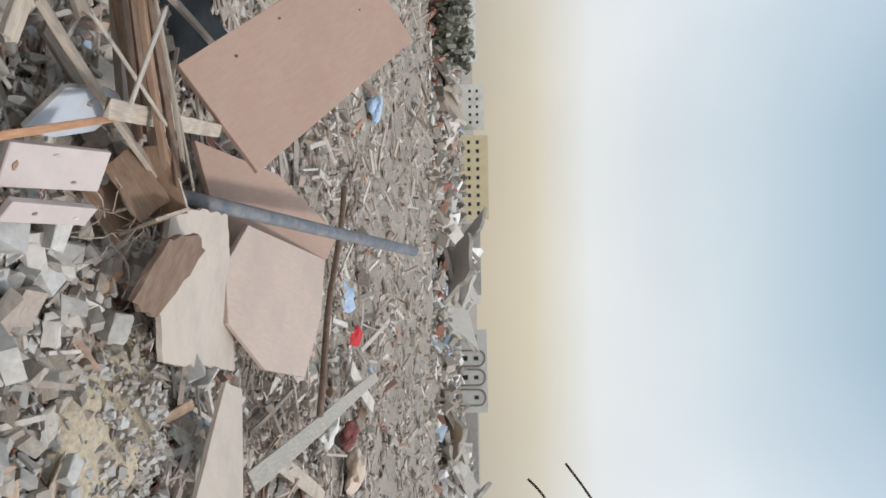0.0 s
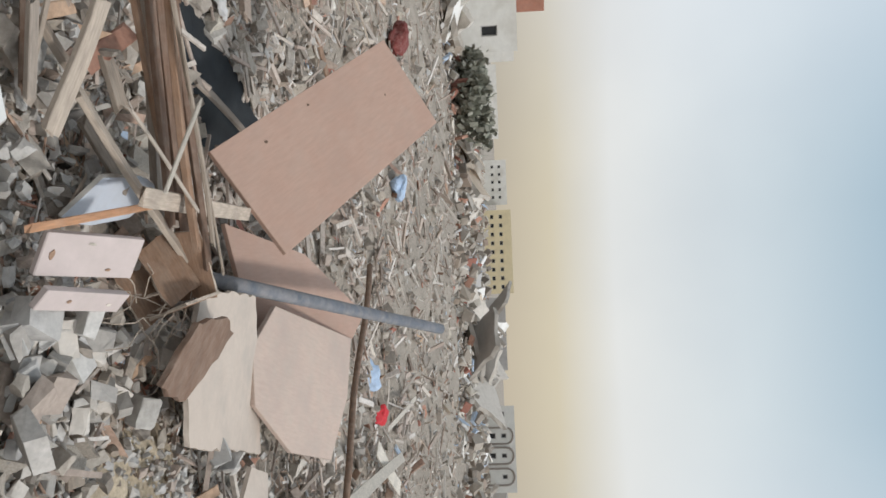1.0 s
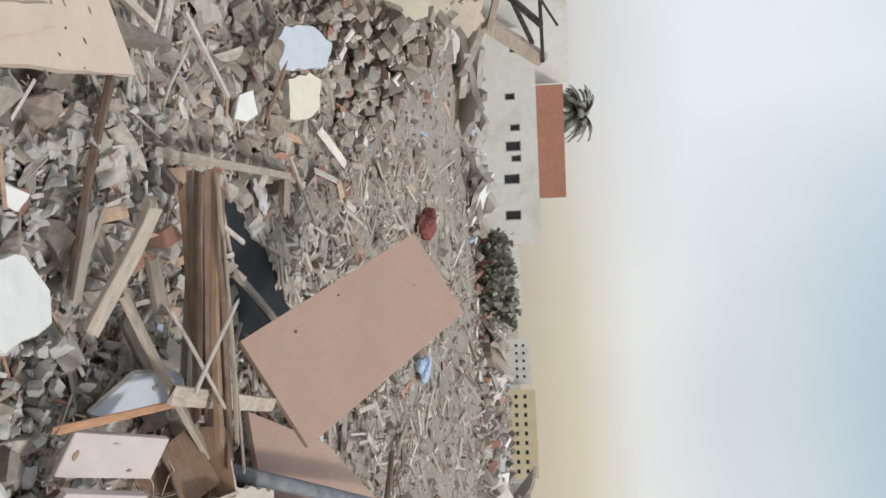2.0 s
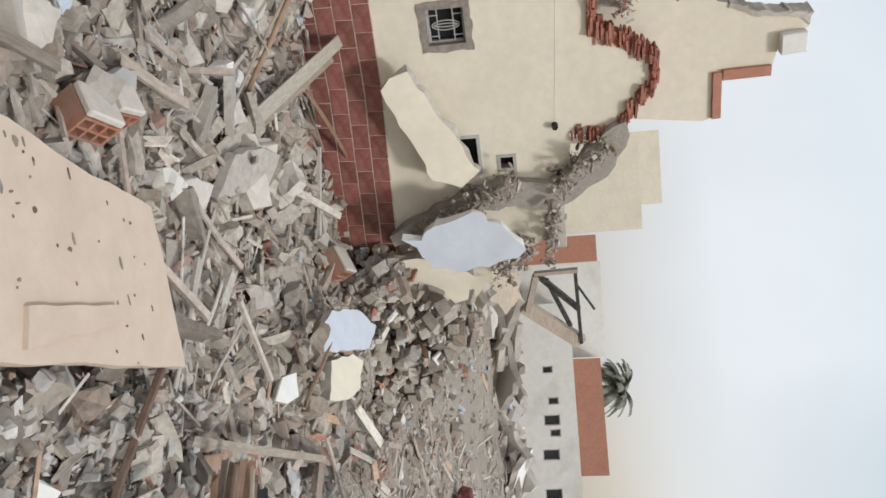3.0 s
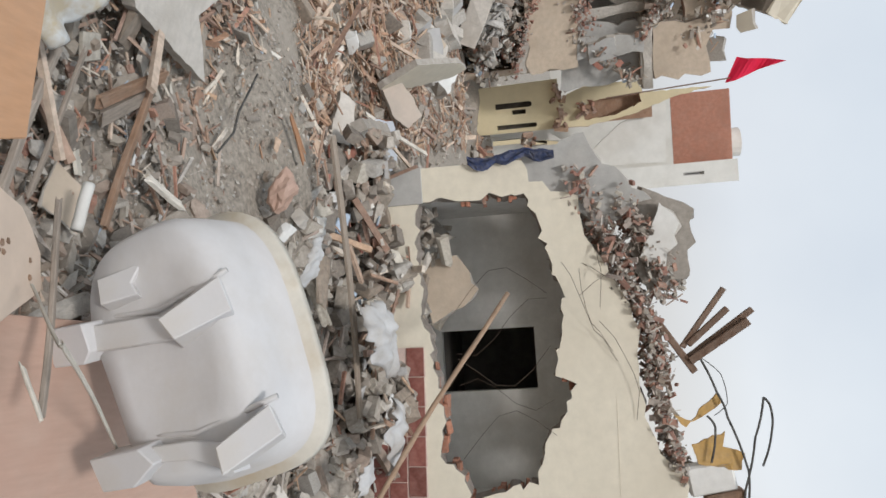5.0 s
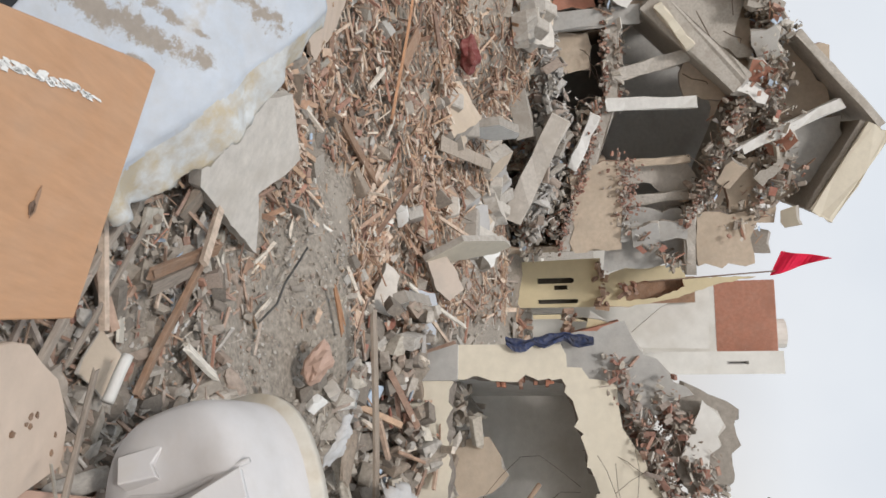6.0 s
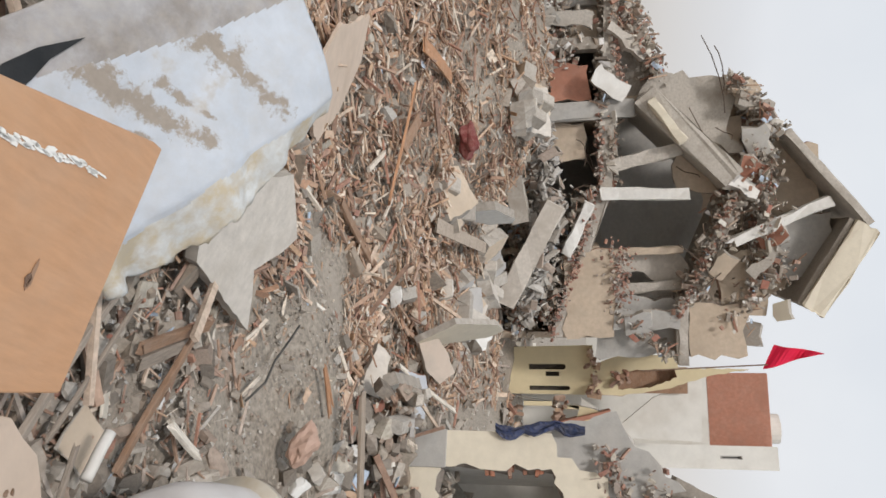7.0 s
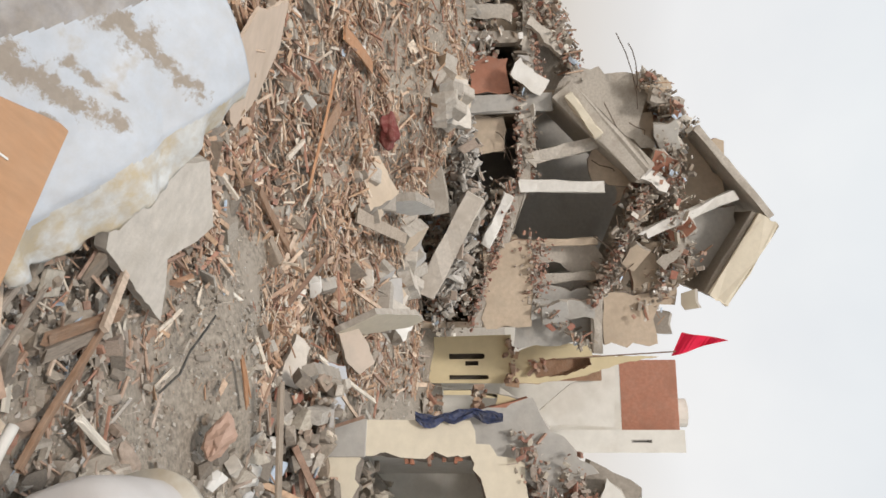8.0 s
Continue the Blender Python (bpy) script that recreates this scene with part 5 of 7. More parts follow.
SLABS = [
    ('black', -1.21, 5.59, 0.17, 173.4, -3.5, -143.9, 1.15, 0.82),
    ('grey', -4.30, -0.27, 0.32, 160.7, -11.3, -15.0, 1.05, 0.46),
    ('white_near', -0.50, 1.92, 0.85, -8.0, 7.8, 102.5, 0.50, 0.27),
    ('blue', -3.30, 5.03, 0.47, -2.3, -17.0, 122.5, 0.84, 0.31),
    ('white_a', -2.98, 5.22, 0.50, -8.5, -15.3, 124.2, 0.62, 0.36),
    ('white_b', -2.54, 4.46, 0.37, -0.0, -24.7, 114.2, 0.28, 0.24),
    ('grey_a', 0.32, 3.01, 0.47, 60.5, -1.7, 85.8, 0.35, 0.29),
    ('grey_b', 0.23, 3.38, 0.45, 40.2, -6.4, 106.3, 0.35, 0.44),
    ('grey_c', -0.44, 3.02, 0.51, 38.2, -0.4, 98.5, 0.66, 0.26),
    ('cream_far', -8.93, -0.38, 0.08, 65.3, -18.2, -176.3, 2.12, 0.58),
    ('cream_far_b', -7.07, 0.15, 0.15, 69.3, 2.0, 175.0, 1.46, 0.38),
    ('white_far', -12.27, -2.72, 0.09, 85.6, -15.6, 179.6, 1.52, 0.63),
    ('hollow', -2.24, 1.87, 0.50, 42.8, -7.3, 145.0, 0.35, 0.25),
    ('plate', -3.40, 3.41, 0.19, 18.0, -6.3, 141.4, 0.85, 0.32),
]

SPOTS = [
    ('red', 1.53, 13.46, 0.06, 0.459),
    ('blue_cloth', -2.77, 14.76, 0.29, 0.676),
    ('blue_cloth', 0.75, 12.69, 0.01, 0.574),
    ('blue_box', -2.59, 1.50, 0.54, 0.107),
    ('white_rag', -2.32, 5.18, 0.33, 0.259),
    ('red_rag', -6.34, 16.05, 0.21, 0.778),
    ('red_rag', -10.57, -3.37, 0.60, 0.495),
    ('pink_board', -4.78, 0.40, 0.50, 0.289),
    ('white_rag', -4.52, 0.80, 0.70, 0.306),
    ('white_rag', -7.62, 1.07, 0.18, 0.231),
    ('white_plastic', -5.64, 2.39, 0.76, 0.584),
    ('white_plastic', -5.28, 2.55, 0.63, 0.303),
    ('white_box', 2.48, 10.54, 0.13, 0.652),
    ('red_box', 2.88, 11.82, 0.20, 0.457),
    ('tan_box', 3.43, 11.89, 0.29, 0.650),
    ('yellow_bag', -6.54, 2.30, 0.40, 0.258),
    ('pillow', -5.76, 1.67, 0.73, 0.661),
    ('tub', -3.48, 1.08, 0.46, 1.345),
    ('hollow', -2.29, 1.88, 0.52, 0.177),
    ('hollow', -2.47, 1.98, 0.52, 0.150),
    ('hollow', -3.72, 1.82, 0.33, 0.145),
    ('hollow', -4.86, 6.06, 0.12, 0.323),
    ('hollow', -4.88, 6.03, 0.09, 0.265),
    ('sand', 0.97, 4.30, 0.23, 1.041),
    ('cabinet', -0.26, 3.68, 0.56, 0.373),
]

OUTLINES = {
    'door_b': [(-0.21, 0.62), (-0.06, 0.95), (0.99, 1.08), (1.06, 0.6), (0.94, 0.06), (0.38, 0.04), (-0.09, 0.27)],
    'door_c': [(-0.07, 1.00), (0.57, 0.79), (1.15, 0.22), (0.95, 0.01), (0.08, -0.02), (0.00, 0.33)],
    'pale': [(-0.2, 1.03), (0.41, 1.27), (0.62, 0.77), (0.94, 0.03), (0.35, 0.04), (-0.03, 0.05), (-0.13, 0.34), (-0.25, 0.36), (-0.18, 0.65)],
    'perforated': [(-0.00, 0.00), (0.62, -0.02), (0.99, -0.02), (1.26, 0.33), (1.48, 0.55), (1.65, 0.79), (0.68, 1.13)],
    'tub_board': [(0.00, 0.00), (0.06, 0.14), (0.51, 0.85), (1.12, 0.85), (1.13, 0.03)],
    'plywood': [(0.00, -0.00), (0.99, -0.02), (0.99, 0.05), (0.73, 1.25), (-0.16, 0.84)],
    'brown_piece': [(0.06, -0.02), (0.87, -0.11), (1.60, 0.67), (1.83, 1.26), (1.17, 1.11), (0.56, 0.90), (0.21, 0.36)],
    'tan_panel': [(0.00, -0.06), (-0.17, 0.93), (-0.08, 1.25), (0.34, 1.18), (1.24, -0.08), (1.11, -0.73), (0.53, -0.60)],
    'beige_near': [(0.60, 1.41), (0.10, 1.00), (-0.13, 0.40), (-0.00, -0.00), (0.86, -0.15), (1.86, 0.19), (1.66, 1.55)],
    'grey': [(0.01, -0.02), (0.95, -0.03), (1.01, 0.09), (0.97, 0.33), (0.85, 1.07), (0.52, 1.64), (0.02, 1.33), (0.12, 1.00), (0.35, 0.50), (0.19, 0.29)],
    'blue': [(0.02, -0.00), (0.85, 0.06), (1.02, 0.70), (0.71, 1.09), (0.20, 1.09), (-0.01, 0.66)],
}

LUMPS = [
    ('c', -0.05, 3.01, 0.46, 0.147),
    ('c', -0.01, 3.18, 0.47, 0.204),
    ('c', 0.03, 3.42, 0.46, 0.190),
    ('c', 0.14, 3.27, 0.44, 0.145),
    ('c', 0.00, 3.66, 0.47, 0.173),
    ('c', -0.13, 2.90, 0.46, 0.143),
    ('c', 0.27, 3.72, 0.36, 0.207),
    ('c', 0.33, 3.47, 0.38, 0.223),
    ('c', 0.11, 3.07, 0.45, 0.125),
    ('c', 0.37, 4.11, 0.29, 0.163),
    ('c', 0.62, 4.31, 0.25, 0.171),
]

LUMPS_2 = [
    ('c', -2.41, 1.48, 0.50, 0.252),
    ('g', -2.47, 1.86, 0.52, 0.269),
    ('c', -3.03, 1.67, 0.40, 0.109),
    ('w', -4.32, 3.08, 0.14, 0.245),
    ('c', -4.70, 2.50, 0.12, 0.288),
    ('c', -4.80, 2.81, 0.09, 0.257),
    ('c', -5.32, 2.79, 0.23, 0.274),
    ('g', -3.85, 2.59, 0.23, 0.216),
    ('w', -2.80, 2.66, 0.40, 0.211),
    ('g', -4.17, 3.30, 0.17, 0.286),
    ('c', -4.37, 4.16, 0.27, 0.411),
    ('c', -4.22, 3.76, 0.23, 0.301),
    ('w', -5.07, 3.14, 0.14, 0.227),
    ('c', -3.23, 2.42, 0.37, 0.157),
    ('c', -6.20, 3.55, 0.34, 0.322),
]

LUMPS_3 = [
    ('w', -5.04, 0.69, 0.37, 0.154),
    ('c', -4.77, 2.53, 0.08, 0.330),
    ('c', -5.64, 2.96, 0.31, 0.238),
    ('w', -4.57, 3.27, 0.07, 0.257),
    ('c', -8.85, 0.19, 0.01, 0.399),
    ('w', -7.39, 0.10, 0.13, 0.445),
    ('c', -5.30, 0.63, 0.39, 0.241),
    ('w', -5.69, 0.76, 0.38, 0.216),
    ('c', -10.74, -1.19, 0.25, 0.403),
    ('w', -8.41, -0.90, 0.11, 0.254),
    ('c', -4.57, 6.55, 0.22, 0.301),
    ('w', -1.10, 2.36, 0.56, 0.107),
    ('c', -1.41, 2.65, 0.56, 0.144),
    ('w', -1.38, 2.50, 0.55, 0.092),
    ('c', -3.26, 4.20, 0.25, 0.245),
]
SHEET = [(-1.91, -0.86, 0.48), (-2.81, -1.78, 1.04), (-3.26, -1.15, 1.14), (-2.61, -0.26, 0.63)]


# ---- boards, slabs, timbers ----
def board(name, label, category, row, thick, mat, bevel=0.004, outline=None, side=None, seed=0, rough_edge=0.0, marks=()):
    """A flat sheet lying from one corner: place, turn, length, width."""
    _, x, y, z, rx, ry, rz, L, W = row
    rng = random.Random(seed)
    o = outline or OUTLINES.get(row[0]) or [(0, 0), (1, 0), (1, 1), (0, 1)]
    o = [(u * L, v * W) for u, v in o]
    if rough_edge:
        o = jag(o, rough_edge, 0.08, rng)
    ob = link(name, prism_bm(o, thick, (), rough_edge * 0.5, rng), [mat, side or mat])
    mod = ob.modifiers.new("edge", 'BEVEL')
    mod.width, mod.segments, mod.limit_method = bevel, 1, 'ANGLE'
    m = pose(x, y, z, rx, ry, rz)
    if m.to_3x3().col[2].z < 0:
        for v in ob.data.vertices:
            v.co.z += thick
    ob.matrix_world = m
    for u, v, su, sv, mt in marks:
        mk = part("dent", prism_bm([(u * L + su * rng.uniform(0.6, 1.2) * math.cos(a), v * W + sv * rng.uniform(0.6, 1.2) * math.sin(a)) for a in [0.7 * k for k in range(9)]], 0.003), [mt, mt], ob)
        mk.matrix_parent_inverse = Matrix()
        up = m.to_3x3().col[2].z > 0
        mk.matrix_basis = Matrix.Translation((0, 0, 0.004 if up else -0.001))
    return tagged(ob, label, category)


B = {r[0]: r for r in BOARDS}
board("fallen_door", "pinkish-brown door leaf propped on the rubble", "door", B["door_a"], 0.04, "door_pink", marks=[(0.45, 0.12, 0.012, 0.008, "dark"), (0.2, 0.18, 0.014, 0.01, "dark"), (0.82, 0.45, 0.012, 0.008, "dark")])
board("fallen_door", "dusty pinkish-brown door leaf lying flat", "door", B["door_b"], 0.04, "door_dusty")
board("fallen_door", "reddish-brown door leaf under another one", "door", B["door_c"], 0.04, "door_pink")
board("pale_board", "broken pale chipboard panel with splintered corner", "board", B["pale"], 0.03, "board_grey", rough_edge=0.012, seed=4)
board("painted_panel", "dusty pink painted drawer front", "board", B["pink_a"], 0.03, "pink_paint", marks=[(0.1, 0.5, 0.01, 0.02, "brown"), (0.7, 0.2, 0.012, 0.006, "brown"), (0.45, 0.8, 0.02, 0.005, "white")])
board("painted_panel", "dusty pink painted board", "board", B["pink_b"], 0.03, "pink_paint", marks=[(0.3, 0.5, 0.012, 0.008, "brown"), (0.8, 0.4, 0.014, 0.005, "white")])
rng = random.Random(8)
board("pitted_panel", "beige wall panel pitted with chipped holes", "panel", B["perforated"], 0.05, "board_beige", rough_edge=0.006, seed=6,
      marks=[(u, max(0.06, 1.05 * (u - 0.88)) + (0.92 - max(0.06, 1.05 * (u - 0.88))) * rng.random(), 0.004 + 0.022 * rng.random() ** 2.5, 0.003 + 0.009 * rng.random() ** 2, rng.choice(["dark", "brown", "mortar_dark"])) for u in (rng.uniform(0.05, 1.42) for _ in range(62))])
pitted = [o for o in bpy.data.objects if o.name == "pitted_panel"][0]
ledge = part("ledge", prism_bm(jag([(0.65 * 0.66, 0.66 * 1.24), (0.52 * 0.66, 0.32 * 1.24), (0.44 * 0.66, 0.28 * 1.24), (0.42 * 0.66, 0.33 * 1.24), (0.48 * 0.66, 0.70 * 1.24)], 0.004, 0.06, rng), 0.02, (), 0.003, rng), ["board_beige", "board_beige"], pitted)
ledge.matrix_parent_inverse = Matrix()
ledge.matrix_basis = Matrix.Translation((0, 0, 0.018))
board("tub_board", "flat pinkish-brown board under the bathtub", "board", B["tub_board"], 0.03, "door_pink")
board("plywood_sheet", "warm brown plywood sheet with scraped paint", "board", B["plywood"], 0.02, "ply_brown", marks=[(0.31, 0.41, 0.040, 0.008, "brown"), (0.29, 0.42, 0.018, 0.010, "dark"), *[(0.74 - 0.10 * k / 47 + rng.gauss(0, 0.008), 0.30 + 0.58 * k / 47 + rng.gauss(0, 0.012), rng.uniform(0.002, 0.009), rng.uniform(0.006, 0.024), "plaster_white") for k in range(48)]])
board("broken_board", "splintered dark brown board on a pale panel", "board", B["brown_piece"], 0.03, "dark", rough_edge=0.02, seed=15)
board("tan_panel", "tan plywood panel in the splinter heap", "board", B["tan_panel"], 0.03, "board_beige", rough_edge=0.02, seed=13)
board("beige_panel", "dusty beige panel lying on the rubble", "panel", B["beige_near"], 0.03, "board_beige", rough_edge=0.008, seed=12, marks=[(rng.uniform(0.1, 0.9), rng.uniform(0.1, 0.9), rng.uniform(0.006, 0.02), rng.uniform(0.005, 0.014), "brown") for _ in range(7)])
board("pale_strip", "long pale broken board", "board", B["strip"], 0.03, "board_grey", outline=[(0, 0), (1, 0), (0.8, 1), (0.42, 1)], rough_edge=0.006, seed=9)
S = {r[0]: r for r in SLABS}
for key, lab, mt, th, seed in (("grey", "cracked pale beige cement slab", "cement_light", 0.06, 1), ("white_near", "chunk of white plastered masonry", "plaster_white", 0.14, 2), ("blue", "pale blue-painted slab of plaster", "blue_slab", 0.08, 3),
                               ("white_a", "cream plastered lump of wall", "plaster_cream", 0.12, 4), ("white_b", "white square panel on the rubble", "plaster_white", 0.04, 5), ("grey_c", "bent grey sheet among planks", "blue_slab", 0.02, 8), ("cream_far", "curved cream plaster shell", "plaster_cream", 0.08, 10),
                               ("cream_far_b", "white lump of plaster", "plaster_white", 0.12, 11), ("white_far", "white lump of plastered wall", "plaster_white", 0.15, 12), ("plate", "flat cement plate on the rubble", "concrete", 0.07, 14)):
    rg = random.Random(seed)
    o = [(rg.uniform(0, 0.2), rg.uniform(0, 0.15)), (rg.uniform(0.4, 0.6), rg.uniform(-0.1, 0.05)), (rg.uniform(0.85, 1.0), rg.uniform(0.05, 0.3)), (rg.uniform(0.9, 1.05), rg.uniform(0.6, 0.8)), (rg.uniform(0.6, 0.85), rg.uniform(0.9, 1.05)), (rg.uniform(0.1, 0.35), rg.uniform(0.8, 1.0))]
    board("broken_slab", lab, "slab", S[key], th, mt, 0.006, outline=None if key in OUTLINES else o, side="concrete", seed=seed, rough_edge=0.004 if key == "grey" else 0.015)


def flat_piece(cx, cy, rise, L, W, rx, ry, yaw, th, mat, label, seed, side="concrete"):
    """A broken flat piece lying loosely on the rubble, centred at its place."""
    rg = random.Random(seed)
    o = [(-L / 2, -W * rg.uniform(0.3, 0.5)), (L * rg.uniform(-0.1, 0.2), -W / 2), (L / 2, -W * rg.uniform(0.2, 0.5)), (L * rg.uniform(0.38, 0.5), W * rg.uniform(0.3, 0.5)), (L * rg.uniform(-0.3, 0.1), W / 2), (-L * rg.uniform(0.4, 0.5), W * rg.uniform(0.25, 0.45))]
    ob = link("broken_slab", prism_bm(jag(o, 0.012, 0.07, rg), th, (), 0.012, rg), [mat, side])
    mod = ob.modifiers.new("edge", 'BEVEL')
    mod.width, mod.segments, mod.limit_method = 0.004, 1, 'ANGLE'
    ob.matrix_world = pose(cx, cy, ground(cx, cy) + rise, rx, ry, yaw)
    return tagged(ob, label, "slab")


for k, row in enumerate(((-2.60, 1.92, 0.13, 0.46, 0.18, 22, 6, 146, 0.03, "plaster_grey", "bluish-grey cement plate beside hollow bricks"), (-4.10, 3.25, 0.14, 0.52, 0.30, -14, 10, 60, 0.05, "plaster_grey", "grey cement plate among stones"), (-2.88, 0.23, 0.07, 0.24, 0.20, 8, -6, 40, 0.015, "plaster_tan", "dusty beige board scrap in the dirt"),
                         (-2.10, 4.35, 0.14, 0.16, 0.12, 20, 0, 30, 0.05, "brick", "broken red tile between planks"), (-8.9, 0.30, 0.25, 0.75, 0.40, 55, 8, 96, 0.16, "blue_slab", "pale wall fragment with bare red brick edge"), (-9.4, -0.25, 0.28, 0.65, 0.38, 40, -20, 110, 0.05, "board_grey", "tan board propped in the rubble"),
                         (-7.2, -0.05, 0.18, 0.50, 0.24, 35, 12, 60, 0.06, "cement_light", "white broken plaster plate"), (-3.9, 3.62, 0.15, 0.55, 0.30, 18, -8, 40, 0.10, "cement_light", "cream-edged lump of cement"), (-5.2, 3.15, 0.12, 0.30, 0.26, -12, 20, 10, 0.10, "cement_light", "rounded cement plate on the stones"),
                         (-2.35, 1.40, 0.14, 0.26, 0.20, -20, 16, 80, 0.08, "cement_light", "chipped pale cement lump"), (-3.0, 2.95, 0.12, 0.34, 0.22, 24, 0, 130, 0.05, "cement_light", "pale broken cement plate"), (-3.6, 2.9, 0.14, 0.36, 0.18, -22, 12, 20, 0.07, "concrete", "grey broken concrete piece"))):
    flat_piece(*row, seed=50 + k, side="brick" if row[9] == "blue_slab" else "concrete")


def plank(row, th=0.025, name="plank", label="", category="plank"):
    x0, y0, z0, x1, y1, z1, w, mt = row
    p, q = Vector((x0, y0, z0)), Vector((x1, y1, z1))
    L = (q - p).length
    rg = random.Random(int((x0 * 31 + y1 * 17 + z0 * 7) * 100))
    bm = box_bm(L, w, min(th, w * 0.6), None, 0.003)
    bmesh.ops.subdivide_edges(bm, edges=[e for e in bm.edges if e.calc_length() > L * 0.5], cuts=5)
    ph, am = rg.uniform(0, 6), rg.uniform(0.003, 0.012) * L
    for v in bm.verts:
        v.co.z += am * math.sin(v.co.x / L * 4 + ph)
        if abs(v.co.x) > L * 0.47:
            v.co.x += rg.uniform(-0.03, 0.03)
    ob = link(name, bm, mt)
    d = (q - p).normalized()
    ob.matrix_world = Matrix.Translation((p + q) / 2) @ d.to_track_quat('X', 'Z').to_matrix().to_4x4() @ pose(0, 0, 0, rg.uniform(-25, 25))
    words = {"pale": "pale raw wooden plank", "orange": "orange-stained wooden plank", "brown": "brown wooden board", "dark": "dark-stained wooden board", "grey": "weathered grey plank", "white": "whitish painted wooden batten"}
    return tagged(ob, label or words[mt] + " lying on the rubble", category, "loose timbers")


for r in TIMBER_NEAR + TIMBER_FAR + TIMBER_SMALL + TIMBER_FAR_2:
    plank(r)
for r in TIMBER_STACK:
    plank(r, 0.04, label="brown door frame timber in a tumbled stack")
for r in LATHS:
    plank(r, 0.012, "lath", category="lath")
for (x0, y0, z0, x1, y1, z1, w, mt), lab, cat in zip(POLES, ("long blue-grey plastic drain pipe across the boards", "thin rusty rod across the rubble", "short white plastic pipe", "long thin brown cane leaning on the wall"), ("pipe", "rod", "pipe", "cane")):
    p, q = Vector((x0, y0, z0)), Vector((x1, y1, z1))
    bm = tube_bm([p.lerp(q, i / 8) + Vector((0, 0, (0.006 if cat == 'pipe' else 0.02) * math.sin(i) * min(1, (q - p).length))) for i in range(9)], w / 2, 14)
    tagged(link("pole" if cat in ("rod", "cane") else "drain_pipe", bm, mt, smooth=True), lab, cat)

# slabs that lean on the cream wall
def leaning(outline, off_low, off_high, thick, mat, label, seed, side="concrete"):
    rg = random.Random(seed)
    bm = prism_bm(jag(outline, 0.03, 0.1, rg), thick, (), 0.03, rg)
    z0, z1 = min(p[1] for p in outline), max(p[1] for p in outline)
    for v in bm.verts:
        v.co.z += off_low + (off_high - off_low) * (v.co.y - z0) / (z1 - z0)
    ob = link("leaning_slab", bm, [mat, side])
    ob.matrix_world = WALL_M
    return tagged(ob, label, "slab")


leaning([(-0.12, 0.81), (-0.24, 0.91), (-0.27, 1.08), (0.09, 1.26), (0.41, 1.42), (0.91, 1.64), (1.06, 1.44), (0.91, 1.17), (0.58, 1.06), (0.25, 0.93)], 0.40, 0.22, 0.12, "plaster_cream", "fallen slab of cream plastered wall leaning on the house", 21)
leaning([(1.32, 0.83), (1.39, 1.00), (1.23, 1.16), (1.13, 1.54), (1.33, 1.83), (1.68, 2.06), (1.78, 1.97), (1.85, 1.33), (1.75, 1.10), (1.46, 0.96)], 0.75, 0.55, 0.10, "blue_slab", "pale blue-grey painted slab propped on the rubble", 22, "plaster_white")
leaning([(1.68, 0.55), (1.44, 1.03), (1.25, 1.41), (1.10, 1.84), (1.17, 2.31), (1.08, 2.54), (0.68, 2.89), (0.54, 3.11), (0.70, 3.17), (1.14, 2.94), (1.36, 2.65), (1.48, 2.35), (1.42, 1.88), (1.48, 1.39), (1.66, 1.00), (1.83, 0.60)], 0.14, 0.10, 0.12, "concrete", "broken grey concrete edge of the wall", 23)
leaning([(1.95, 0.40), (1.89, 1.05), (2.21, 1.45), (2.52, 1.36), (2.56, 1.17), (2.54, 0.79), (2.80, 0.75), (2.98, 0.73), (2.9, 0.4)], 0.32, 0.28, 0.12, "plaster_cream", "remnant of a cream wall", 24)
# window frame twisted out of the wall
tw = thing("twisted_window_frame", WALL_M @ Matrix.Translation((0, 0, 0.25)), "dark metal window frame twisted out of the wall", "window frame")
for u0, z0, u1, z1, w, d, mt in ((2.71, 1.98, 3.30, 2.62, 0.16, 0.10, "pale"), (2.24, 2.16, 2.75, 2.60, 0.06, 0.06, "iron"), (2.20, 2.57, 3.28, 2.62, 0.04, 0.05, "iron"), (2.30, 2.25, 3.0, 2.50, 0.05, 0.04, "iron"), (2.45, 2.60, 2.80, 2.78, 0.025, 0.025, "iron"), (2.22, 2.12, 2.20, 2.60, 0.05, 0.05, "grey"), (2.24, 2.14, 2.75, 2.02, 0.07, 0.08, "grey")):
    part("bar", box_bm(math.hypot(u1 - u0, z1 - z0), w, d, pose((u0 + u1) / 2, (z0 + z1) / 2, 0.03 * math.sin(u0 * 9), 0, 0, math.degrees(math.atan2(z1 - z0, u1 - u0))), 0.004), mt, tw)
# outline of a dark pit; its shade is a black sheet
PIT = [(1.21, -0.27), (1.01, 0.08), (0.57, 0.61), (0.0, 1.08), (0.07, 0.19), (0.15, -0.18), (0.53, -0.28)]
board("dark_sheet", "black sheet standing in for the shade of a pit in the rubble", "plastic", S["black"], 0.02, "black", outline=PIT, rough_edge=0.02, seed=3)


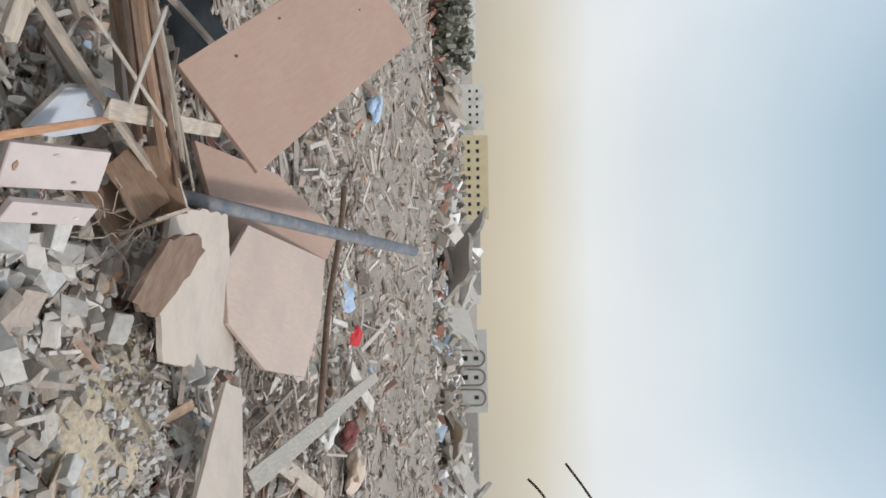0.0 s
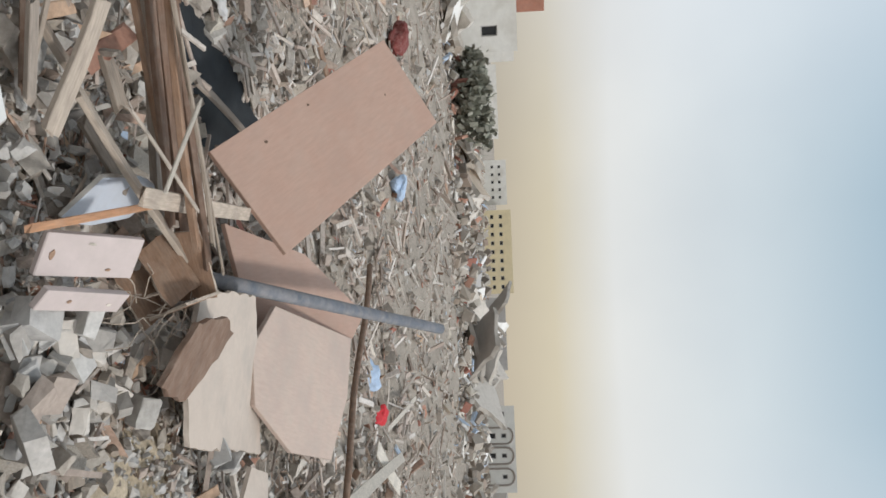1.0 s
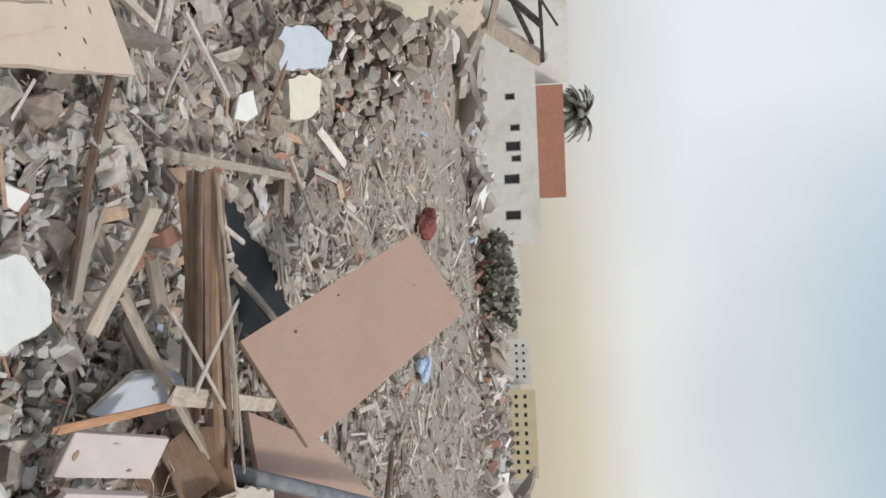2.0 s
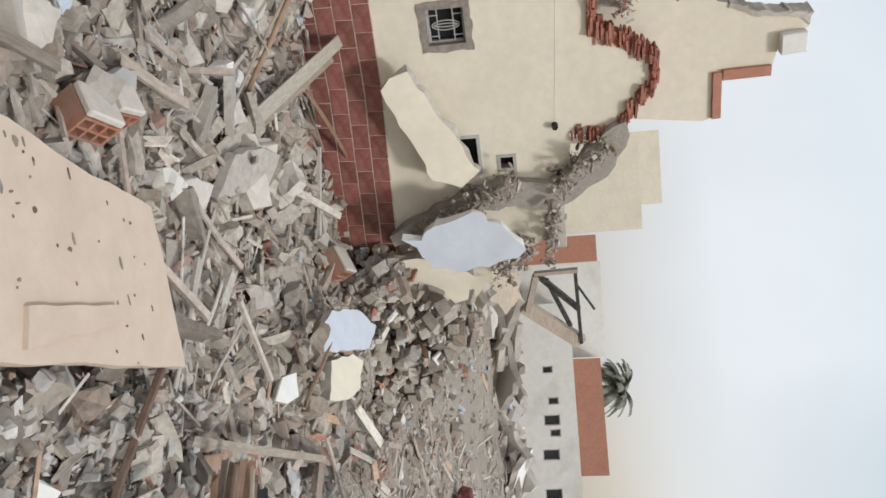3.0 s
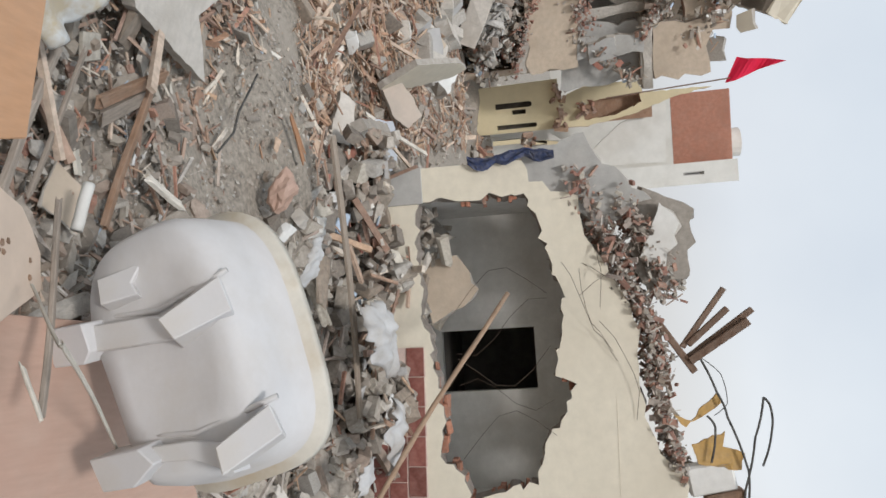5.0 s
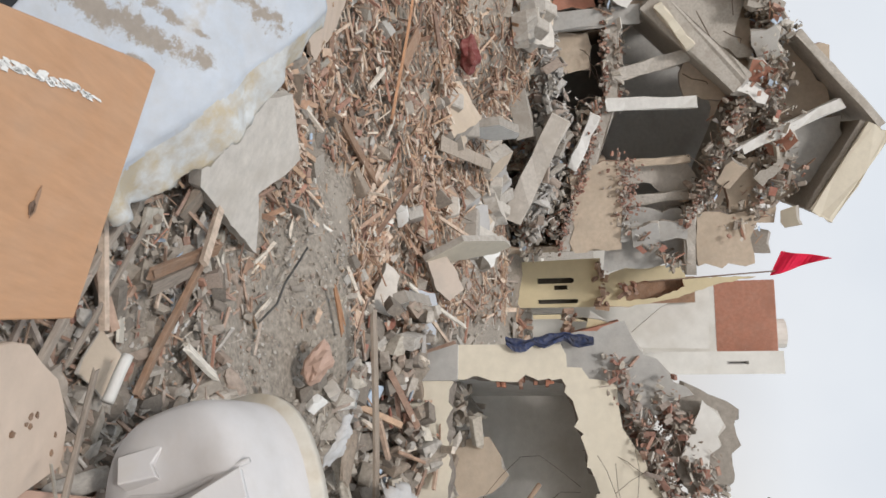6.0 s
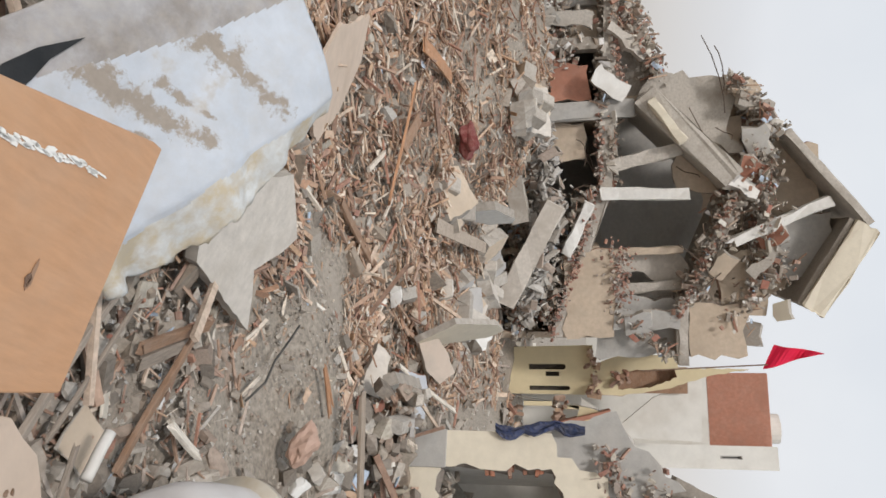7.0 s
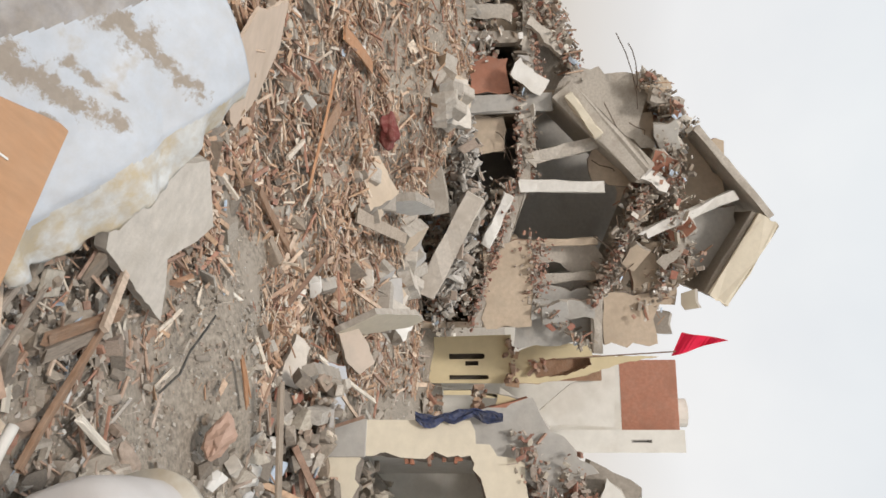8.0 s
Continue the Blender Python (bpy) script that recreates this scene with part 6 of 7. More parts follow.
# ---- bathtub, crumpled sheet ----
def build_tub(row):
    """A moulded bathtub turned over: its shell, rim and moulded feet."""
    _, x, y, z, _w = row
    t = thing("bathtub", TUB_M, "overturned dusty white moulded plastic bathtub", "bathtub")
    bm = bmesh.new()
    L, W, H = 0.98, 0.70, 0.38
    prof = [(1.0, 1.0, 0.0), (1.0, 1.0, 0.05), (0.93, 0.90, 0.06), (0.90, 0.86, 0.22), (0.86, 0.80, 0.34), (0.78, 0.68, 0.40), (0.55, 0.45, H), (0.0, 0.0, H)]
    n, rings = 40, []
    for fx, fy, h in prof[:-1]:
        ring = []
        for k in range(n):
            a = 2 * math.pi * k / n
            c, s = math.cos(a), math.sin(a)
            e = 0.45 if c > 0 else 0.75
            ring.append(bm.verts.new((L / 2 * fx * math.copysign(abs(c) ** e, c), W / 2 * fy * math.copysign(abs(s) ** 0.6, s), h)))
        rings.append(ring)
    for a, b in zip(rings, rings[1:]):
        for k in range(n):
            bm.faces.new((a[k], a[(k + 1) % n], b[(k + 1) % n], b[k]))
    bm.faces.new(rings[-1])
    for f in bm.faces:
        f.smooth = True
        f.material_index = 1 if max(v.co.z for v in f.verts) < 0.2 else 0
    # its lower flank is broken away
    bmesh.ops.bisect_plane(bm, geom=bm.verts[:] + bm.edges[:] + bm.faces[:], plane_co=(0, -0.245, 0.3), plane_no=(0.12, -1, 0.25), clear_outer=True)
    shell = part("shell", bm, ["tub", "tub_rim"], t)
    sd = shell.modifiers.new("thick", 'SOLIDIFY')
    sd.thickness = 0.012

    def block(name, outline, top, thick, parent, tilt=(0, 0)):
        cx, cy = sum(q[0] for q in outline) / len(outline), sum(q[1] for q in outline) / len(outline)
        b = prism_bm([(q[0] - cx, q[1] - cy) for q in outline], thick)
        bmesh.ops.bevel(b, geom=[e for e in b.edges if e.calc_face_angle(0) > 0.6], offset=0.004, segments=1, affect='EDGES')
        o = part(name, b, ["tub", "tub"], parent)
        o.matrix_parent_inverse = Matrix()
        o.matrix_basis = pose(cx, cy, top, *tilt)
        return o

    # two moulded cross ribs, each with an arm, a low notched web and a flat pad
    for arm, web, pad in (([(-0.19, -0.375), (-0.06, -0.37), (-0.03, -0.245), (-0.062, -0.205), (-0.155, -0.20)], [(-0.150, -0.21), (-0.062, -0.21), (-0.012, 0.03), (0.012, 0.13), (-0.055, 0.11), (-0.10, 0.02)], [(0.021, 0.12), (-0.024, 0.306), (-0.144, 0.289), (-0.055, 0.085)]),
                          ([(0.265, -0.30), (0.374, -0.29), (0.392, -0.165), (0.345, -0.06), (0.285, -0.10)], [(0.285, -0.11), (0.345, -0.07), (0.375, 0.05), (0.452, 0.175), (0.367, 0.18), (0.315, 0.05)], [(0.452, 0.169), (0.383, 0.362), (0.289, 0.342), (0.367, 0.165)])):
        rib = block("foot_rail", web, 0.432, 0.09, t)
        rib_inv = rib.matrix_basis.inverted()
        for nm, o, top, tl in (("foot_arm", arm, 0.462, (6, 10)), ("foot_pad", pad, 0.455, (-26, -4))):
            q = block(nm, o, top, 0.13, rib, tl)
            q.matrix_basis = rib_inv @ q.matrix_basis
        # shadow groove moulded along the rib
        ends = [Vector((web[0][0] - 0.03, web[0][1], 0.37)), Vector((web[-1][0] - 0.02, web[-1][1], 0.385)), Vector((pad[2][0] - 0.015, pad[2][1], 0.37))]
        part("bead", tube_bm([ends[0].lerp(ends[1], k / 4) for k in range(4)] + [ends[1].lerp(ends[2], k / 4) for k in range(5)], 0.010, 8), "tub", t, smooth=True)
    block("foot_block", [(-0.289, -0.16), (-0.307, 0.0), (-0.243, -0.042), (-0.195, -0.02), (-0.194, -0.15)], 0.41, 0.08, t, (-14, -14))


# its bottom faces the camera, the rim leans away
tn = (Vector((0.93, -0.30, 0)) + Vector((0, 0, -0.14))).normalized()
tx = Vector((0.344, 0.936, 0.29))
tx = (tx - tx.dot(tn) * tn).normalized()
ty = tn.cross(tx)
tc_ = Vector((-2.61, 0.755, 0.915)) - tn * 0.25
TUB_M = Matrix(((tx.x, ty.x, tn.x, tc_.x), (tx.y, ty.y, tn.y, tc_.y), (tx.z, ty.z, tn.z, tc_.z), (0, 0, 0, 1)))
build_tub([r for r in SPOTS if r[0] == 'tub'][0])


def build_sheet(corners):
    """A thin metal sheet with soft dents, a drooping torn edge and smears of mud."""
    a, b, c, d = (Vector(p) for p in corners)
    nrm = (b - a).cross(d - a).normalized()
    nrm = nrm if nrm.z > 0 else -nrm

    def at(u, v):
        p = (a * (1 - u) + b * u) * (1 - v) + (d * (1 - u) + c * u) * v
        k = max(0.0, (v - (0.80 + 0.12 * u)) / 0.2)
        dent = 0.022 * noise.noise((u * 2.2, v * 2.2, 5)) + 0.034 * abs(math.sin(7.5 * u + 2 * v)) * smooth01((v - 0.40) / 0.4) + 0.025 * abs(math.sin(2.6 * u + 3.4 * v)) - 0.006 * abs(noise.noise((u * 9, v * 9, 2)))
        p = p + nrm * (dent - 0.075 * k * (1 + 0.4 * math.sin(9 * u)) + 0.016 * min(1, k) * math.sin(31 * u + 2 * math.sin(7 * u)))
        return p - (c - b).normalized() * 0.02 * k + Vector((0, 0, 0.02 * noise.noise((u * 14, 1, 4)) * k))
    n = 96
    SMEARS = ((0.26, 0.22, 0.35, 0.46, 0.060), (0.33, 0.42, 0.47, 0.72, 0.040), (0.57, 0.26, 0.67, 0.50, 0.065), (0.66, 0.48, 0.77, 0.84, 0.035), (0.10, 0.17, 0.46, 0.26, 0.016), (0.44, 0.255, 0.86, 0.36, 0.016), (0.42, 0.40, 0.48, 0.55, 0.025), (0.28, 0.50, 0.33, 0.58, 0.014), (0.50, 0.60, 0.53, 0.66, 0.012))
    bm = bmesh.new()
    mud = []
    g = []
    for i in range(n + 1):
        row = []
        for j in range(n + 1):
            u, v = i / n, (1.02 + 0.12 * math.sin(math.pi * i / n)) * j / n + (0.03 * noise.noise((i * 0.16, 7, 1)) + 0.015 * noise.noise((i * 0.6, 3, 1)) if j == n else 0)
            row.append(bm.verts.new(at(u, v)))
            near = -1.0
            for u0, v0, u1, v1, w in SMEARS:
                du, dv = u1 - u0, v1 - v0
                f = min(1.0, max(0.0, ((u - u0) * du + (v - v0) * dv) / (du * du + dv * dv)))
                near = max(near, 1 - math.hypot(u - u0 - du * f, v - v0 - dv * f) / w)
            if v < 0.14 + 0.24 * u:
                near = max(near, 0.05)
            mud.append(near)
        g.append(row)
    for i in range(n):
        for j in range(n):
            f = bm.faces.new((g[i][j], g[i + 1][j], g[i + 1][j + 1], g[i][j + 1]))
            f.material_index = 2 if j / n < 0.14 + 0.24 * i / n else 1 if (1.02 + 0.12 * math.sin(math.pi * i / n)) * j / n > 0.83 + 0.10 * i / n + 0.03 * noise.noise((i * 0.09, 2, 8)) else 0
            f.smooth = True
    ob = link("crumpled_sheet", bm, ["sheet_muddy", "sheet_edge", "slab_dirty"])
    layer = ob.data.attributes.new("mud", 'FLOAT', 'POINT')
    layer.data.foreach_set("value", mud)
    sd = ob.modifiers.new("thick", 'SOLIDIFY')
    sd.thickness = 0.012
    # black patch laid on the sheet for the shade in its torn gap
    tear_bm = bmesh.new()
    tear_bm.faces.new([tear_bm.verts.new(at(u, v) + nrm * 0.016) for u, v in ((0.02, 0.19), (0.11, 0.120), (0.195, 0.118), (0.30, 0.150), (0.20, 0.165), (0.145, 0.195), (0.07, 0.225))])
    bmesh.ops.triangulate(tear_bm, faces=tear_bm.faces[:])
    torn = part("torn_flap", tear_bm, "black", ob, "black patch standing in for the dark gap of a tear")
    torn.modifiers.new("thick", 'SOLIDIFY').thickness = 0.006
    return tagged(ob, "crumpled white metal sheet smeared with mud", "metal sheet")


build_sheet(SHEET)

# flag on the collapsed building
fa = radians(91)
fp = bearing(90.7, 17.3, 2.2 + 0.210 * 17.3)
fl = thing("flag", Matrix(((math.cos(fa), 0, math.sin(fa), fp.x), (math.sin(fa), 0, -math.cos(fa), fp.y), (0, 1, 0, fp.z), (0, 0, 0, 1))), "small red flag caught on the ruined roof", "flag")
part("pole", tube_bm([(0.05, -2.5, 0), (-0.1, 0.25, 0)], 0.015, 6), "rod", fl)
fbm = bmesh.new()
lo, hi, tip = Vector((0, 0, 0)), Vector((-0.52, 0.27, 0)), Vector((-0.33, 1.22, 0))
for i in range(13):
    u = i / 12
    for e in (lo, hi):
        p = e.lerp(tip, u)
        fbm.verts.new((p.x + 0.02 * math.sin(7 * u), p.y, 0.07 * math.sin(10 * u + e.x * 3)))
fbm.verts.ensure_lookup_table()
for i in range(12):
    fbm.faces.new((fbm.verts[2 * i], fbm.verts[2 * i + 2], fbm.verts[2 * i + 3], fbm.verts[2 * i + 1]))
fo = part("cloth", fbm, "flag", fl)
fo.modifiers.new("thick", 'SOLIDIFY').thickness = 0.01


# ---- trees ----
def build_tree(at, h, spread, seed, label):
    rg = random.Random(seed)
    t = thing("tree", Matrix.Translation(at), label, "tree")
    tr = tube_bm([(0, 0, -0.3), (0.1, 0, h * 0.25), (0.0, 0.1, h * 0.5)], 0.22, 8, taper=0.6)
    tips = []
    for k in range(9):
        a = rg.uniform(0, 6.28)
        e1 = Vector((math.cos(a) * spread * rg.uniform(0.4, 0.8), math.sin(a) * spread * rg.uniform(0.4, 0.8), h * rg.uniform(0.55, 0.95)))
        s0 = Vector((0, 0.05, h * rg.uniform(0.25, 0.5)))
        tube_bm([s0, s0.lerp(e1, 0.5) + Vector((0, 0, 0.2)), e1], 0.09, 6, tr, 0.3)
        tips += [e1, s0.lerp(e1, 0.6)]
    part("trunk", tr, "trunk", t)
    cr = bmesh.new()
    for p in tips:
        for _ in range(150):
            q = p + Vector((rg.gauss(0, spread * 0.22), rg.gauss(0, spread * 0.22), rg.gauss(0, h * 0.10)))
            m = Matrix.Translation(q) @ pose(0, 0, 0, rg.uniform(0, 360), rg.uniform(0, 360), rg.uniform(0, 360))
            s = rg.uniform(0.10, 0.24)
            cr.faces.new([cr.verts.new(m @ Vector(c)) for c in ((-s, -s * 0.5, 0), (s, -s * 0.5, 0), (s * 0.8, s * 0.5, 0.04), (-s * 0.8, s * 0.5, 0))])
    part("crown", cr, "leaf", t)


build_tree(bearing(16.3, 38, 0.0), 1.9, 1.7, 5, "dusty dark-green bushy tree beyond the rubble")
build_tree(bearing(18.4, 40, 0.0), 1.6, 1.4, 6, "dusty dark-green bushy tree beyond the rubble")


def build_palm(at, h):
    rg = random.Random(2)
    t = thing("palm_tree", Matrix.Translation(at), "date palm behind the brick parapet", "palm tree")
    part("trunk", tube_bm([(0, 0, 0), (0.1, 0, h * 0.5), (0, 0.1, h)], 0.28, 10, taper=0.75), "trunk", t)
    for k in range(54):
        a, el = rg.uniform(0, 6.28), rg.uniform(-0.3, 1.1)
        bm = bmesh.new()
        d = Vector((math.cos(a) * math.cos(el), math.sin(a) * math.cos(el), math.sin(el)))
        p, prev = Vector((0, 0.1, h)), None
        side = Vector((-math.sin(a), math.cos(a), 0))
        for i in range(11):
            f = i / 10
            for s in (-1, 1):
                for q in range(2):
                    o = p + d * 0.1 * q
                    bm.faces.new([bm.verts.new(v) for v in (o, o + d * 0.16, o + side * s * 0.55 * (1 - 0.5 * f) + d * 0.30 - Vector((0, 0, 0.18)))])
            p = p + d * 0.19
            d = (d - Vector((0, 0, 0.15))).normalized()
        part("frond", bm, "leaf", t)


build_palm(bearing(29.2, 52, 0.0), 2.2 + 0.088 * 52)


# ---- small loose things ----
def lump(name, row, mat, label, category, flat=0.5, seed=1):
    _, x, y, z, w = row
    rg = random.Random(seed)
    bm = bmesh.new()
    bmesh.ops.create_icosphere(bm, subdivisions=3, radius=0.5)
    off = Vector((rg.uniform(0, 9),) * 3)
    for v in bm.verts:
        k = 1 + 0.6 * noise.noise(v.co * 2.2 + off) + 0.22 * abs(noise.noise(v.co * 6 + off)) - 0.1
        v.co = Vector((v.co.x * k * w, v.co.y * k * w * 0.8, v.co.z * k * w * flat))
    ob = link(name, bm, mat)
    ob.matrix_world = pose(x, y, max(z, ground(x, y) + w * flat * 0.3), rg.uniform(-25, 25), rg.uniform(-25, 25), rg.uniform(0, 360))
    return tagged(ob, label, category)


def crumpled(name, row, mat, label, category, seed=1):
    """A thrown-down piece of cloth or film with folds and an uneven edge."""
    _, x, y, z, w = row
    rg = random.Random(seed)
    off = Vector((rg.uniform(0, 50), rg.uniform(0, 50), 0))
    bm = bmesh.new()
    n, ring = 22, []
    for i in range(n + 1):
        line = []
        for j in range(n + 1):
            u, v = i / n - 0.5, j / n - 0.5
            q = Vector((u, v, 0))
            edge = 1 + 0.28 * noise.noise(Vector((math.atan2(v, u) * 0.9, 0, 0)) + off)
            fold = 0.10 * noise.noise(q * 2.4 + off) + 0.12 * abs(noise.noise(q * 4.2 + off)) + 0.06 * abs(math.sin(7 * u + 4 * v + 3 * noise.noise(q * 2 + off))) + 0.015 * noise.noise(q * 8 + off)
            r2 = (u * u + v * v) / 0.5
            line.append(bm.verts.new((u * w * edge * 1.15, v * w * edge * 0.8, w * (fold + 0.22 * (1 - r2)))))
        ring.append(line)
    for i in range(n):
        for j in range(n):
            u, v = (i + 0.5) / n - 0.5, (j + 0.5) / n - 0.5
            if abs(u) + abs(v) < 0.72 + 0.12 * noise.noise((u * 5 + seed, v * 5, 1)):
                bm.faces.new((ring[i][j], ring[i + 1][j], ring[i + 1][j + 1], ring[i][j + 1])).smooth = True
    bmesh.ops.delete(bm, geom=[v for v in bm.verts if not v.link_faces], context='VERTS')
    ob = link(name, bm, mat)
    ob.modifiers.new("thick", 'SOLIDIFY').thickness = 0.006
    ob.matrix_world = pose(x, y, max(z - w * 0.12, ground(x, y) + 0.01), rg.uniform(-18, 18), rg.uniform(-18, 18), rg.uniform(0, 360))
    return tagged(ob, label, category)


LOOKS = {"red": ("bundle", "red_cloth", "bright red cloth bundle on the rubble", "cloth"), "blue_cloth": ("cloth", "light_blue", "crumpled light-blue cloth on the rubble", "cloth"), "blue_box": ("box", "blue_slab", "pale blue crushed carton on the rubble", "box"),
         "white_rag": ("rag", "rag_white", "crumpled white rag on the rubble", "rag"), "red_rag": ("cloth", "maroon", "dark red crumpled cloth on the rubble", "cloth"), "pink_board": ("plaster_lump", "door_pink", "pinkish-brown lump of broken plaster", "lump"),
         "white_plastic": ("plastic_sheet", "rag_white", "torn white plastic sheet by the wall", "plastic"), "white_box": ("carton", "pvc", "crushed white carton on the rubble", "box"), "red_box": ("carton", "maroon", "crushed dark red box on the rubble", "box"),
         "tan_box": ("carton", "board_beige", "crushed tan cardboard box", "box"), "yellow_bag": ("foam_piece", "yellow", "torn piece of yellow foam", "foam"), "pillow": ("blanket", "rag_white", "dirty white crumpled blanket on the rubble", "cloth")}
for i, r in enumerate(SPOTS):
    if r[0] in LOOKS:
        nm, mt, lab, cat = LOOKS[r[0]]
        (crumpled if cat in ("cloth", "rag", "plastic", "pillow") and math.hypot(r[1], r[2]) < 9 else lump)(nm, r, mt, lab, cat, seed=i)


def hollow_brick(row, seed):
    """A red hollow block with six chambers, mortar on one side."""
    _, x, y, z, w = row
    rg = random.Random(seed)
    w = max(0.12, w)
    h = w * 0.62
    holes = [rect(-w / 2 + w * (0.06 + 0.31 * i), -h / 2 + h * (0.10 + 0.45 * j), -w / 2 + w * (0.31 + 0.31 * i), -h / 2 + h * (0.45 + 0.45 * j)) for i in range(3) for j in range(2)]
    bm = prism_bm(rect(-w / 2, -h / 2, w / 2, h / 2), w * 0.9, holes)
    t = link("hollow_brick", bm, ["brick", "brick"])
    f = Vector((x, y, 0)).normalized()
    axis = (Vector((f.y, -f.x, 0)) + Vector((0, 0, 0.55)) - 0.25 * f + Vector((rg.gauss(0, 0.12), rg.gauss(0, 0.12), 0))).normalized()
    row = (f - f.dot(axis) * axis).normalized()
    up = axis.cross(row)
    t.matrix_world = Matrix(((row.x, up.x, axis.x, x), (row.y, up.y, axis.y, y), (row.z, up.z, axis.z, max(z, ground(x, y) + h * 0.5) + 0.05), (0, 0, 0, 1)))
    side = 1 if up.z > 0 else -1
    part("mortar", box_bm(w * 0.99, 0.035, w * 0.88, pose(0, side * (h / 2 + 0.018), -w * 0.45), 0.008), "cement_light", t, "grey cement bed")
    tagged(t, "red hollow clay brick with open chambers", "brick", "hollow bricks")


for i, r in enumerate([r for r in SPOTS if r[0] == "hollow"]):
    hollow_brick(r, i)


tagged(link("loose_wire", tube_bm([(-4.18, 0.12, 0.38), (-4.34, 0.02, 0.42), (-4.50, -0.10, 0.40), (-4.68, -0.24, 0.42), (-4.86, -0.33, 0.40)], 0.007, 6), "cable", smooth=True), "thin black wire lying in the dust", "wire")


# bent reinforcing bars that reach up out of the rubble
for pts in ([(4.2, 4.3, 0.0), (3.6, 4.7, 1.9), (2.9, 5.1, 3.3), (2.3, 5.55, 3.25), (1.60, 5.79, 2.86)], [(4.4, 4.4, 0.0), (3.5, 4.9, 1.6), (2.7, 5.2, 2.8), (1.95, 5.6, 2.72), (1.70, 5.75, 2.58)]):
    sp = []
    for i in range(len(pts) - 1):
        for k in range(5):
            sp.append(Vector(pts[i]).lerp(Vector(pts[i + 1]), k / 5) + Vector((0, 0, 0.05 * math.sin(math.pi * k / 5))))
    sp.append(Vector(pts[-1]))
    tagged(link("reinforcing_bar", tube_bm(sp, 0.010, 6), "rebar", smooth=True), "bent rusty reinforcing bar standing out of the rubble", "steel bar", "bent bars")


# heap of yellowish sand
def sand_heap(row):
    _, x, y, z, w = row
    bm = bmesh.new()
    bmesh.ops.create_grid(bm, x_segments=28, y_segments=28, size=w * 0.55)
    for v in bm.verts:
        f = max(0, 1 - (v.co.length / (w * 0.55)) ** 2)
        v.co.z = -0.06 + 0.20 * f ** 0.7 * (0.8 + 0.5 * noise.noise(v.co * 3)) + 0.02 * noise.noise(v.co * 9)
    ob = link("sand_mound", bm, "sand", smooth=True)
    ob.location = (x, y, ground(x, y))
    tagged(ob, "low heap of yellowish sand among stones", "sand")


sand_heap([r for r in SPOTS if r[0] == "sand"][0])
pn = 900
pa, pr = nr.uniform(0, 2 * np.pi, pn), 0.62 * np.sqrt(nr.uniform(0, 1, pn))
px_, py_ = 0.97 + pr * np.cos(pa), 4.30 + pr * np.sin(pa)
pz_ = np.array([ground(a, b) for a, b in zip(px_, py_)]) - 0.05 + 0.19 * np.clip(1 - (pr / 0.57) ** 2, 0, 1) ** 0.7
stuff("sand_pebbles", rs, np.column_stack([px_, py_, pz_]), np.repeat((0.012 + 0.06 * nr.uniform(0, 1, pn) ** 3)[:, None], 3, 1), turns(pn, nr, 0.9), "pale_stones", "pebbles and crumbs strewn on the sand", "rubble")


def cabinet(row):
    """A small broken plywood carcass with splintered sides and torn roots of straw."""
    _, x, y, z, w = row
    t = thing("broken_cabinet", pose(x, y, max(z, ground(x, y) + 0.1), 18, -12, 25), "smashed brown plywood cabinet carcass", "cabinet")
    rg = random.Random(3)
    for nm, sx, sy, px, py, pz, rx, ry in (("side_panel", 1.0, 0.7, 0, 0, 0, 0, 0), ("side_panel", 0.9, 0.6, 0, 0.35, 0.15, 75, 5), ("back_panel", 0.7, 0.6, 0.45, 0.1, 0.14, 5, 78), ("shelf", 0.8, 0.5, -0.1, 0.05, 0.16, 12, -8)):
        o = jag(rect(-sx * w / 2, -sy * w / 2, sx * w / 2, sy * w / 2), 0.012, 0.05, rg)
        ob = part(nm, prism_bm(o, 0.015, (), 0.004, rg), ["brown", "pale"], t)
        ob.matrix_basis = pose(px * w, py * w, pz, rx, ry, rg.uniform(-8, 8))
    for k in range(26):
        a, L = rg.uniform(0, 6.28), rg.uniform(0.12, 0.35)
        p0 = Vector((rg.uniform(0, 0.5) * w, rg.uniform(-0.5, 0.3) * w, 0.05))
        pts = [p0 + Vector((math.cos(a) * L * f + 0.02 * math.sin(9 * f + k), math.sin(a) * L * f, 0.10 * math.sin(3 * f))) for f in (0, 0.25, 0.5, 0.75, 1)]
        part("straw", tube_bm(pts, 0.003, 5), "pale", t)


cabinet([r for r in SPOTS if r[0] == "cabinet"][0])


# ---- rubble ----
COVERS = []
for key in ("perforated", "tub_board", "plywood"):
    _, x, y, z, rx, ry_, rz, L, W = B[key]
    COVERS.append((pose(x, y, z, rx, ry_, rz).inverted(), [(u * L, v * W) for u, v in OUTLINES[key]]))
_, x, y, z, rx, ry_, rz, L, W = S["black"]
COVERS.append((pose(x, y, z, rx, ry_, rz).inverted(), [(u * L, v * W) for u, v in PIT]))


def covered(x, y, z):
    """Whether a place lies under one of the large boards."""
    for m, poly in COVERS:
        p = m @ Vector((x, y, z))
        inside = False
        for (x0, y0), (x1, y1) in zip(poly, poly[1:] + poly[:1]):
            if (y0 > p.y) != (y1 > p.y) and p.x < (x1 - x0) * (p.y - y0) / (y1 - y0) + x0:
                inside = not inside
        if inside:
            return True
    return False


